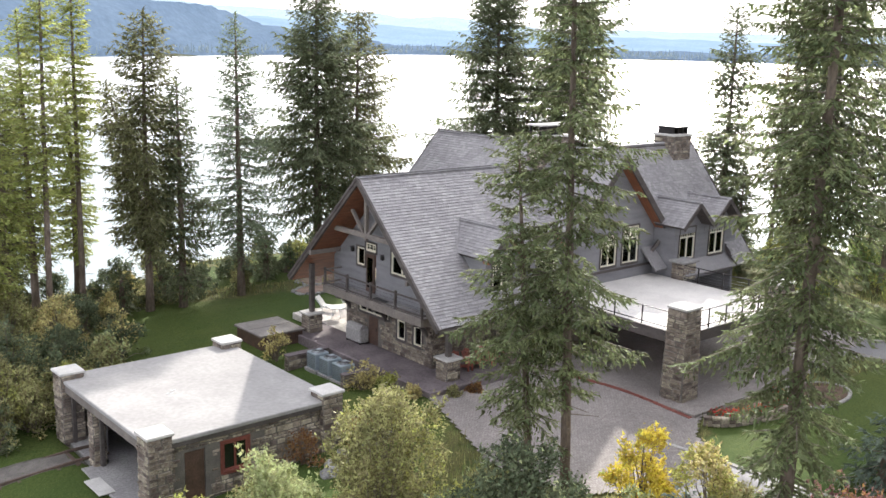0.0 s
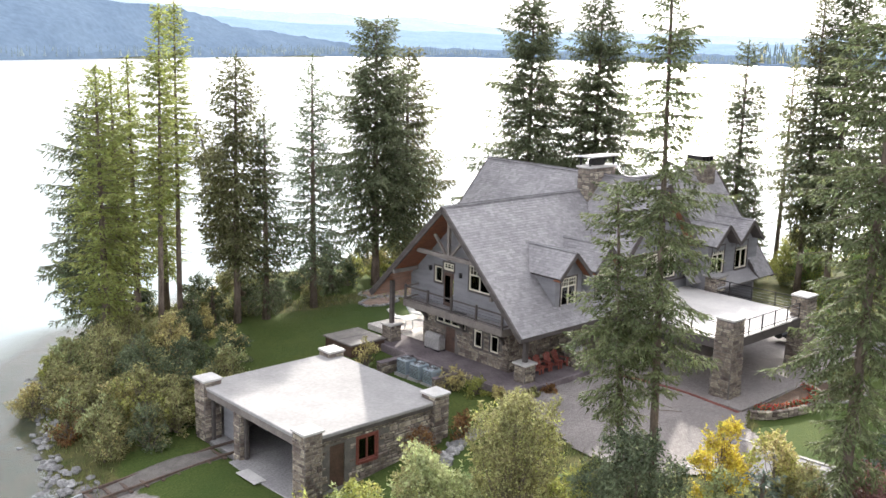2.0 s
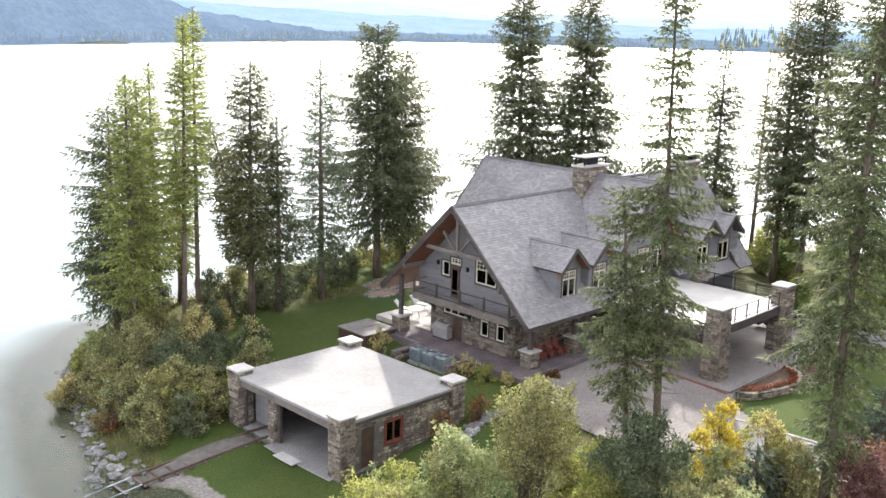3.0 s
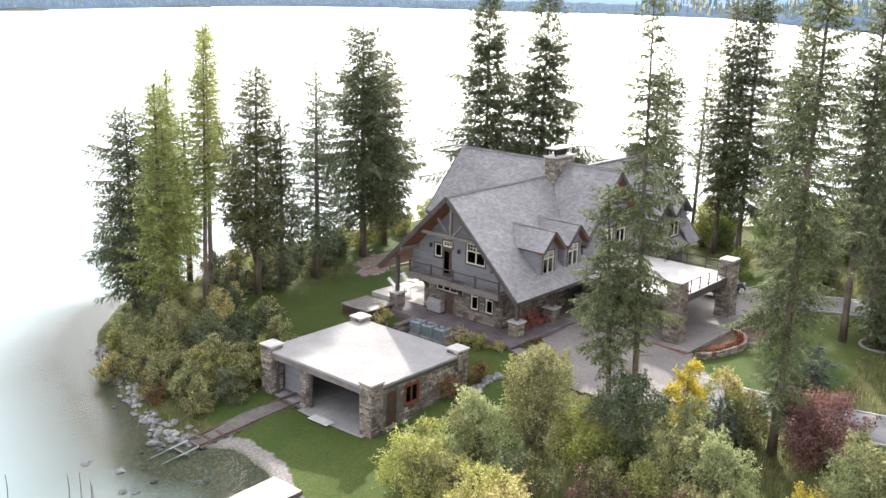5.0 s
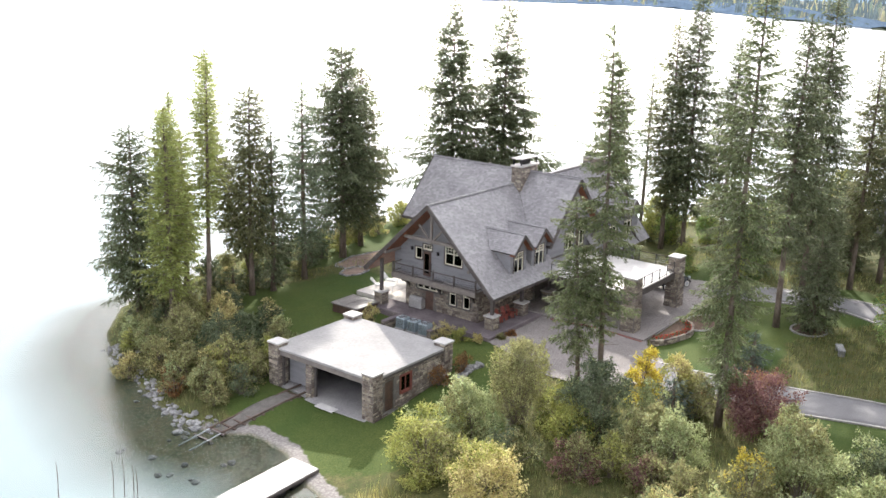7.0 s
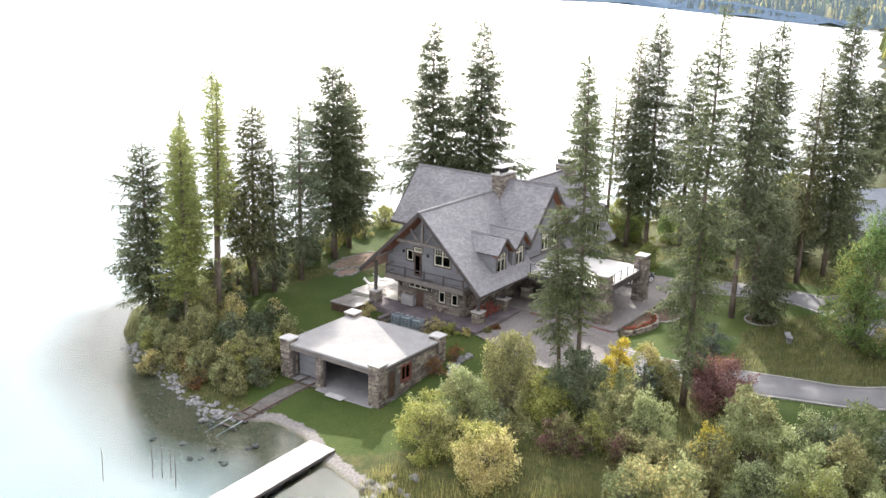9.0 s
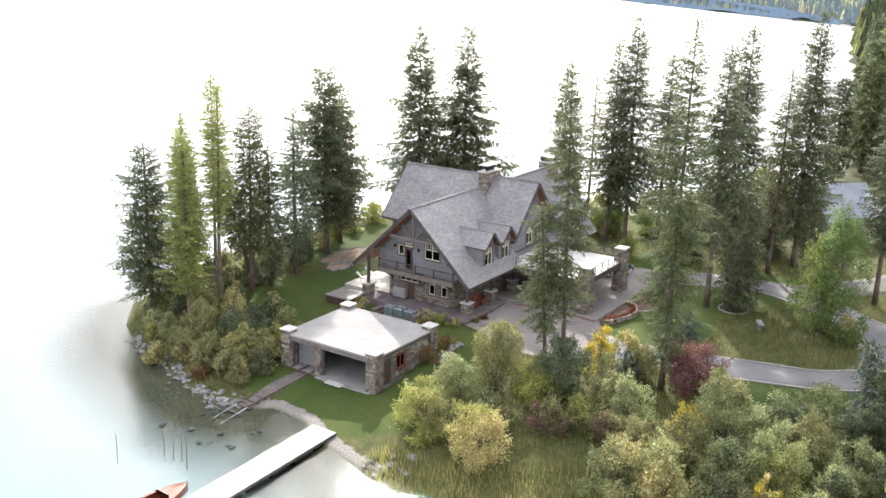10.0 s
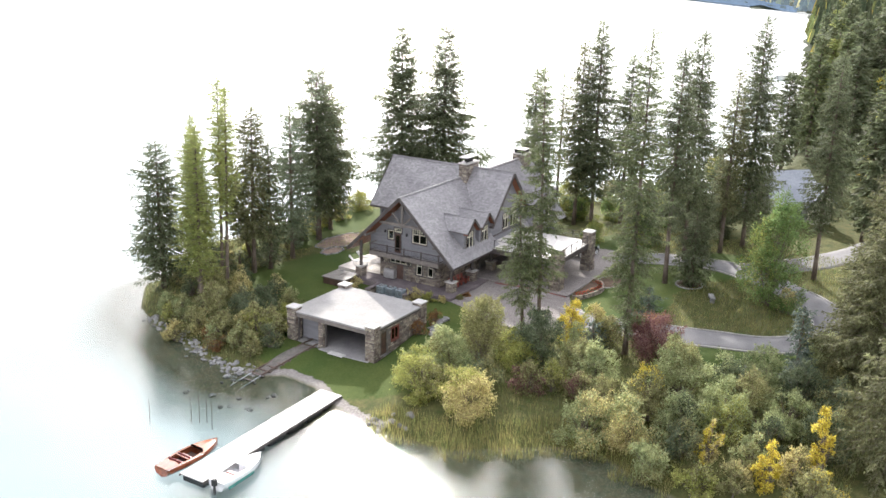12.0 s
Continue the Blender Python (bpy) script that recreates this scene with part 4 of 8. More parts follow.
# lead valleys
for a, b in (((42.4, 40.48, g_roof(40.48)), (45.3, GY, GZ)), ((50.7, 37.25, EZ - ES * (EY - 37.25)), (46.4, EY, EZ))):
    part("valley", Build().beam(Vector(a) + Z * 0.03, Vector(b) + Z * 0.03, 0.2, 0.03), TRIM, house, "dark lead valley")
part("brace", Build().beam((49.7, 37.95, 7.2), (50.35, 37.5, 8.4), 0.2, 0.2), TRIM, house, "dark timber knee brace")
part("awning", slab(Build(), [(49.2, 36.7, 6.75), (50.36, 36.7, 6.75), (50.36, 37.98, 8.0), (49.2, 37.98, 8.0)], 0.12), SHINGLE, house, "small slate-covered pent roof")


def dormer(x, half, top, rise, y_face, y_tip, pitch_at, base, win, label):
    """A gabled dormer that faces -y. pitch_at: the roof height behind it as a function of y."""
    back = y_tip
    while pitch_at(back) < top - 0.02 and back < y_tip + 9:
        back += 0.05
    d = part("dormer", holed_wall((x - half + 0.25, y_face, base), X, -Y, 2 * half - 0.5, top - base, 0.18,
                                  [(half - 0.25 - win[0] / 2, half - 0.25 + win[0] / 2, win[1] - base, win[1] - base + win[2])],
                                  [(rise / half, 1, top - 0.2 - base + rise / half * (half - 0.25)), (-rise / half, 1, top - 0.2 - base - rise / half * (half - 0.25))]), SIDING, house, label)
    for s in (-1, 1):
        xs = x + s * (half - 0.25)
        ez = top - rise * (half - 0.25) / half - 0.1
        ch = Build()
        y1 = y_face
        while pitch_at(y1) < ez and y1 < y_face + 9:
            y1 += 0.05
        ch.add([(xs, y_face + 0.185, base), (xs, y_face + 0.185, ez), (xs, y1, ez), (xs - s * 0.15, y_face + 0.185, base), (xs - s * 0.15, y_face + 0.185, ez), (xs - s * 0.15, y1, ez)],
               [(0, 1, 2), (3, 5, 4), (0, 2, 5, 3), (1, 4, 5, 2), (0, 3, 4, 1)])
        part("cheek", ch, SIDING, d)
        yb = y_tip
        while pitch_at(yb) < top - rise and yb < y_tip + 9:
            yb += 0.05
        part("roof", slab(Build(), [(x, y_tip, top), (x, back, top), (x + s * half, yb, top - rise), (x + s * half, y_tip, top - rise)], 0.14), TRIM, d, "slate-covered dormer roof")
        DORMER_SHINGLES.extend(shingle_frames((x + s * half, y_tip, top - rise), (x + s * half, yb, top - rise), (x, y_tip, top), (x, back, top), int(x * 10) + s))
        part("bargeboard", Build().beam((x, y_tip, top - 0.1), (x + s * (half + 0.02), y_tip, top - rise - 0.1), 0.07, 0.26), TRIM, d)
        so = Build()
        for i in range(7):
            a0, a1 = i / 7, (i + 0.93) / 7
            slab(so, [(x + s * half * a0, y_tip + 0.05, top - rise * a0 - 0.2), (x + s * half * a1, y_tip + 0.05, top - rise * a1 - 0.2),
                      (x + s * half * a1, y_face + 0.02, top - rise * a1 - 0.2), (x + s * half * a0, y_face + 0.02, top - rise * a0 - 0.2)], 0.02)
        part("soffit", so, SOFFIT, d)
    part("ridge_cap", Build().beam((x, y_tip, top + 0.03), (x, back, top + 0.03), 0.26, 0.05, c=0.02), RIDGE, d)
    window(house, (x - win[0] / 2, y_face, win[1]), X, -Y, win[0], win[2], 2, win[2] * 0.3)
    return d


DORMER_SHINGLES = []
for xx in (36.7, 40.15):
    dormer(xx, 1.5, 10.5, 1.5, 37.65, 37.05, lambda y: g_roof(min(y, GY)), 6.75, (1.45, 6.95, 1.9), "gabled dormer with grey cheeks and a slate roof")


def front_gable(x, half, top, rise, y_tip, y_wall, pitch_at):
    """A gable that rises from the wall over the deck."""
    back = y_tip
    while pitch_at(back) < top - 0.02:
        back += 0.05
    d = part("dormer", holed_wall((x - half + 0.2, y_wall, top - rise - 0.6), X, -Y, 2 * half - 0.4, rise + 0.5, 0.18, (),
                                  [(rise / half, 1, rise + 0.4 + rise / half * (half - 0.2)), (-rise / half, 1, rise + 0.4 - rise / half * (half - 0.2))]), SIDING, house, "gabled dormer with a slate roof over the deck")
    for s in (-1, 1):
        yb = y_tip
        while pitch_at(yb) < top - rise:
            yb += 0.05
        part("roof", slab(Build(), [(x, y_tip, top), (x, back, top), (x + s * half, yb, top - rise), (x + s * half, y_tip, top - rise)], 0.14), TRIM, d, "slate-covered dormer roof")
        DORMER_SHINGLES.extend(shingle_frames((x + s * half, y_tip, top - rise), (x + s * half, yb, top - rise), (x, y_tip, top), (x, back, top), int(x * 10) + s))
        part("bargeboard", Build().beam((x, y_tip, top - 0.1), (x + s * (half + 0.02), y_tip, top - rise - 0.1), 0.07, 0.26), TRIM, d)
    part("ridge_cap", Build().beam((x, y_tip, top + 0.03), (x, back, top + 0.03), 0.26, 0.05, c=0.02), RIDGE, d)


for xx in (51.55, 54.75):
    front_gable(xx, 1.55, 10.95, 1.45, 35.4, 36.26, lambda y: EZ - ES * (EY - min(y, EY)))

# chimneys
for (x0, x1, y0, y1, z0, z1), flues in (((44.65, 47.55, 42.85, 43.95, 11.4, 14.6), 1), ((55.0, 56.8, 40.3, 42.0, 11.5, 14.5), 3)):
    ch = part("chimney", Build().box(x0, x1, y0, y1, z0, z1), MORTAR, house, "rubble stone chimney with a capped flue")
    part("cap", Build().box(x0 - 0.12, x1 + 0.12, y0 - 0.12, y1 + 0.12, z1, z1 + 0.16, 0.03), CAP, ch)
    if flues == 1:
        part("flue", Build().box(x0 + 0.85, x1 - 0.85, y0 + 0.3, y1 - 0.3, z1 + 0.16, z1 + 0.75, 0.03), IRON, ch)
        for xa in (x0 + 0.12, x1 - 0.12):
            for ya in (y0 + 0.12, y1 - 0.12):
                part("leg", Build().box(xa - 0.05, xa + 0.05, ya - 0.05, ya + 0.05, z1 + 0.16, z1 + 0.75), IRON, ch)
        part("rain_slab", Build().box(x0 - 0.08, x1 + 0.08, y0 - 0.05, y1 + 0.05, z1 + 0.75, z1 + 0.86, 0.03), CAP, ch)
    else:
        for i in range(4):
            xa = x0 + 0.15 + i * (x1 - x0 - 0.3) / 3
            part("leg", Build().box(xa - 0.07, xa + 0.07, y0 + 0.2, y1 - 0.2, z1 + 0.16, z1 + 0.58, 0.02), IRON, ch)
        part("rain_slab", Build().box(x0 - 0.05, x1 + 0.05, y0 - 0.05, y1 + 0.05, z1 + 0.58, z1 + 0.66, 0.02), IRON, ch)

# ---- carport with the roof deck ----
carport = thing("carport", "open carport with rubble stone pillars and a pale railed roof deck", "carport")
DZ = 6.2
part("slab", Build().box(40.6, 50.3, 28.4, 37.97, DZ - 0.16, DZ, 0.02), DECKING, carport, "pale deck slab")
for a in ((40.45, 50.45, 28.25, 28.5), (40.45, 40.7, 28.5, 37.97), (50.2, 50.45, 28.5, 36.2)):
    part("rim_beam", Build().box(a[0], a[1], a[2], a[3], DZ - 0.62, DZ - 0.02, 0.03), TRIM, carport, "dark timber edge beam")
part("ceiling_boards", Build().box(40.7, 50.2, 28.5, 39.6, DZ - 0.5, DZ - 0.42), SOFFIT, carport, "cedar boarding under the deck")
PILLARS = [(40.1, 41.25, 27.85, 28.95), (49.1, 50.25, 27.95, 29.0)]
CAR_STONES = []
for i, (x0, x1, y0, y1) in enumerate(PILLARS):
    p = Build()
    z0, z1 = 2.5, 7.55
    fl = 0.14
    p.add([(x0 - fl, y0 - fl, z0), (x1 + fl, y0 - fl, z0), (x1 + fl, y1 + fl, z0), (x0 - fl, y1 + fl, z0), (x0, y0, z1), (x1, y0, z1), (x1, y1, z1), (x0, y1, z1)],
          [(0, 1, 5, 4), (1, 2, 6, 5), (2, 3, 7, 6), (3, 0, 4, 7), (4, 5, 6, 7), (0, 3, 2, 1)])
    part("pillar", p, MORTAR, carport, "tapered rubble stone pillar")
    part("cap", Build().box(x0 - 0.1, x1 + 0.1, y0 - 0.1, y1 + 0.1, 7.55, 7.68, 0.03), CAP, carport, "pale cap stone")
    for k, (o, u, n, w) in enumerate((((x0, y0), X, -Y, x1 - x0), ((x0, y1), -Y, -X, y1 - y0), ((x1, y0), Y, X, y1 - y0), ((x1, y1), -X, Y, x1 - x0))):
        lean = (Z * 5.05 - n * fl).normalized()
        oo = Vector((*o, z0)) + n * fl - u * fl * 0.5
        CAR_STONES += ashlar(oo, u, lean, (n + Z * 0.027).normalized(), w + fl, 5.0, seed=300 + i * 10 + k, proud=0.06)
for x0, y0 in ((42.6, 39.4), (49.5, 39.4)):
    part("wall_pillar", Build().box(x0 - 0.4, x0 + 0.4, y0 - 0.3, y0 + 0.4, 2.5, DZ - 0.6), MORTAR, carport)
# railings
for (ax, ay), (bx, by), k in (((41.3, 28.4), (49.0, 28.4), 5), ((40.55, 29.1), (40.55, 36.5), 4), ((50.3, 29.1), (50.3, 36.1), 4)):
    for i in range(k + 1):
        t = i / k
        px, py = ax + (bx - ax) * t, ay + (by - ay) * t
        part("rail_post", Build().box(px - 0.035, px + 0.035, py - 0.035, py + 0.035, DZ, DZ + 1.02, 0.008), IRON, carport)
    for zz in (0.15, 0.98):
        part("rail", Build().beam((ax, ay, DZ + zz), (bx, by, DZ + zz), 0.05, 0.05), IRON, carport)
    for zz in (0.34, 0.53, 0.72):
        part("cable", Build().tube([(ax, ay, DZ + zz), (bx, by, DZ + zz)], [0.007, 0.007], 4), STEEL, carport)
sp = part("deck_pier", Build().box(50.2, 51.5, 35.4, 36.3, DZ - 0.1, 7.25, 0.02), MORTAR, carport, "short stone pier at the back of the deck")
part("cap", Build().box(50.05, 51.65, 35.25, 36.45, 7.25, 7.4, 0.03), FLOORING, sp)
CAR_STONES += ashlar((50.2, 35.4, DZ), X, Z, -Y, 1.3, 1.0, seed=340) + ashlar((50.2, 36.3, DZ), -Y, Z, -X, 0.9, 1.0, seed=341)

# ---- terrace, porch piers ----
terrace = tagged(new("terrace", Build().box(31.0, 33.5, 36.7, 50.6, 2.0, 2.74, 0.03).box(33.5, 46.0, 36.7, 39.5, 2.3, 2.74, 0.03).fixed("terrace", TERRACE)), "dark reddish flagstone terrace round the house", "terrace", kind="structure")
tagged(new("pavement", Build().box(33.2, 42.5, 50.65, 53.6, 2.3, 2.72, 0.03).box(33.0, 40.0, 47.7, 50.62, 2.3, 2.72, 0.03).fixed("pavement", PATIO)), "flagstone patio beside the house, painted pale as in sunlight", "patio", kind="structure")
tagged(new("trim", Build().box(30.8, 30.98, 36.5, 50.6, 2.0, 2.76, 0.03).box(30.98, 46.0, 36.5, 36.68, 2.0, 2.76, 0.03).fixed("trim", TERRACE)), "dark stone edging of the terrace", "edging", kind="structure")
for i, (px, py, post) in enumerate(((33.05, 37.75, True), (37.95, 37.9, True), (42.6, 37.9, True), (32.0, 49.4, True))):
    pp = thing("porch_pier", "square rubble stone pier with cap carrying a dark timber post", "pier", "porch piers")
    part("shaft", Build().box(px - 0.46, px + 0.46, py - 0.46, py + 0.46, 2.5, 3.85, 0.0), MORTAR, pp)
    part("cap", Build().box(px - 0.58, px + 0.58, py - 0.58, py + 0.58, 3.85, 3.97, 0.03), CAP, pp, "pale cap stone")
    top = g_roof(py) - 0.45
    part("post", Build().box(px - 0.14, px + 0.14, py - 0.14, py + 0.14, 3.97, top, 0.02), TRIM, pp)
    fr = pier_stones(px - 0.46, px + 0.46, py - 0.46, py + 0.46, 2.6, 3.85, 400 + i * 9)
    emit_pieces("stone", fr, pp, STONE, STONE_ONE, (30, 30, 3), limit=60 if i < 2 else 0, seed=40 + i)

# ---- boathouse ----
boathouse = thing("boathouse", "low rubble stone boathouse with flat pale roof and corner piers", "boathouse")
BX0, BX1, BY0, BY1, BF = 15.75, 24.6, 36.15, 46.3, 0.88
part("roof", Build().box(15.45, 24.75, 35.95, 46.45, 3.86, 4.06, 0.04), CONCRETE, boathouse, "flat pale membrane roof")
part("fascia", Build().box(15.5, 15.66, 36.9, 45.6, 3.45, 3.86, 0.03), BEAM, boathouse, "weathered timber lintel over the bays")
part("fascia", Build().box(16.4, 23.9, 35.98, 36.12, 3.66, 3.86, 0.02), TRIM, boathouse)
part("roof_vent", Build().box(18.6, 18.9, 41.0, 41.08, 4.06, 4.075, 0.004), STEEL, boathouse, "small flat metal strip on the roof")
part("roof_vent", Build().box(18.95, 19.2, 41.3, 41.38, 4.06, 4.075, 0.004), STEEL, boathouse, "small flat metal strip on the roof")
part("slab", Build().box(14.95, 24.4, 36.3, 42.4, 0.45, BF, 0.03).box(15.6, 24.4, 42.4, 46.2, 0.45, BF - 0.01, 0.03), FLOORING, boathouse, "grey concrete floor")
s_holes = [(1.0, 1.95, 0.0, 2.35), (2.75, 4.01, 1.02, 2.35)]
part("wall", holed_wall((16.1, 36.2, BF), X, -Y, 7.9, 2.98, 0.3, s_holes), MORTAR, boathouse, "rubble stone side wall")
part("wall", holed_wall((24.4, 36.2, BF), Y, X, 10.0, 2.98, 0.3), MORTAR, boathouse, "rubble stone back wall")
part("wall", holed_wall((24.2, 46.2, BF), -X, Y, 8.1, 2.98, 0.3), MORTAR, boathouse, "rubble stone side wall")
rw = window(boathouse, (18.87, 36.2, BF + 1.04), X, -Y, 1.22, 1.29, 2, 0.0, "red painted double window", frame_mat=REDWOOD, trim=0.12)
rw.data.materials[0] = REDWOOD
part("door", Build().box(17.12, 18.03, 36.24, 36.32, BF + 0.02, BF + 2.33, 0.02), DARKWOOD, boathouse, "dark brown side door")
B_STONES = ashlar((16.1, 36.2, BF - 0.4), X, Z, -Y, 7.9, 3.35, [(a - 0.12, b + 0.12, c + 0.3, d + 0.5) for a, b, c, d in s_holes], 21)
for i, (x0, y0) in enumerate(((15.35, 45.58), (23.87, 45.52), (23.87, 35.9), (15.35, 35.85))):
    z0 = 0.3 if x0 < 20 else 0.8
    part("pier", Build().box(x0, x0 + 1.06, y0, y0 + 1.05, z0, 4.3), MORTAR, boathouse, "square stone corner pier")
    part("cap", Build().box(x0 - 0.09, x0 + 1.15, y0 - 0.09, y0 + 1.14, 4.3, 4.44, 0.03), CAP, boathouse, "pale cap stone")
    B_STONES += pier_stones(x0, x0 + 1.06, y0, y0 + 1.05, z0, 4.3, 60 + i * 7)
part("pier", Build().box(15.5, 16.1, 42.15, 42.75, 0.4, 3.5), MORTAR, boathouse, "stone middle pier")
B_STONES += pier_stones(15.5, 16.1, 42.15, 42.75, 0.7, 3.5, 110)
for y0, y1 in ((36.95, 37.15), (41.95, 42.13), (42.77, 42.95), (45.4, 45.58)):
    part("jamb", Build().box(15.75, 15.95, y0, y1, BF, 3.5, 0.02), TRIM, boathouse)
part("apron_slab", Build().box(14.5, 15.25, 39.1, 40.9, BF, BF + 0.06, 0.02), CAP, boathouse, "pale concrete ramp plate at the bay")
part("sliding_door", Build().box(16.5, 16.6, 43.2, 45.5, BF + 0.1, 3.3, 0.02), SIDING, boathouse, "grey door panel inside the bay")

# ---- stones and shingles of the house ----
HOUSE_STONES = ashlar((WEST, 39.4 + W_LOW, FLOOR), -Y, Z, -X, W_LOW, LOW_H, [(a - 0.1, b + 0.1, c - 0.1, d + 0.1) for a, b, c, d in flip(low_holes, W_LOW)], 501)
HOUSE_STONES += ashlar((WEST, 39.4, FLOOR), X, Z, -Y, 9.2, LOW_H, (), 502)
HOUSE_STONES += pier_stones(44.65, 47.55, 42.85, 43.95, 12.0, 14.6, 520) + pier_stones(55.0, 56.8, 40.3, 42.0, 12.2, 14.5, 530)
HOUSE_STONES += ashlar((42.6, 39.8, FLOOR), X, Z, -Y, 14.4, LOW_H, (), 540)
ROOF_SHINGLES = list(DORMER_SHINGLES)


def main_z(x):
    return MZ - MS * abs(x - MX)


def clear_of_main(c):
    return c.x < 42.35 or c.z > main_z(c.x) - 0.05 and c.x < 45.4


for sg, row in ((-1, 0.2), (1, 0.26)):
    ROOF_SHINGLES += shingle_frames((GX0 - 0.03, GY + sg * (GHALF + 0.04), EAVE_Z), (45.4, GY + sg * (GHALF + 0.04), EAVE_Z), (GX0 - 0.03, GY, GZ), (45.4, GY, GZ), 602 + sg, row=row, keep=clear_of_main)
ROOF_SHINGLES += shingle_frames((MX - MHALF - 0.03, MY0, main_z(MX + MHALF)), (MX - MHALF - 0.03, MY1 + 0.03, main_z(MX + MHALF)), (MX, MY0, MZ), (MX, MY1 + 0.03, MZ), 604, keep=lambda c: c.z > g_roof(c.y) - 0.05)
ROOF_SHINGLES += shingle_frames((MX + 4.53, MY0, main_z(MX + 4.5)), (MX + 4.53, MY1, main_z(MX + 4.5)), (MX, MY0, MZ), (MX, MY1, MZ), 605, row=0.3, keep=lambda c: c.z > EZ - ES * abs(c.y - EY) - 0.1)
ROOF_SHINGLES += shingle_frames((46.4, EY - EHALF - 0.03, E_EAVE), (EX1 + 0.03, EY - EHALF - 0.03, E_EAVE), (46.4, EY, EZ), (EX1 + 0.03, EY, EZ), 606, keep=lambda c: c.z > main_z(c.x) - 0.05 and c.y > 36.5 and c.x < 55.9 or c.x > 55.9)

# ---- trees ----


def kites(rng, base, way, side, length, width):
    """Corner points of many small pointed blades."""
    return np.stack([base + side * (width * 0.5)[:, None], base + way * length[:, None], base - side * (width * 0.5)[:, None]], 1)


def kite_mesh(name, blades_, mat):
    n = len(blades_)
    me = bpy.data.meshes.new(name)
    me.vertices.add(n * 3)
    me.vertices.foreach_set("co", blades_.reshape(-1).astype(np.float32))
    me.loops.add(n * 3)
    me.loops.foreach_set("vertex_index", np.arange(n * 3, dtype=np.int32))
    me.polygons.add(n)
    me.polygons.foreach_set("loop_start", np.arange(0, n * 3, 3, dtype=np.int32))
    me.materials.append(mat)
    me.update(calc_edges=True)
    me.validate()
    return me


def unit(a):
    return a / np.maximum(np.linalg.norm(a, axis=-1, keepdims=True), 1e-9)


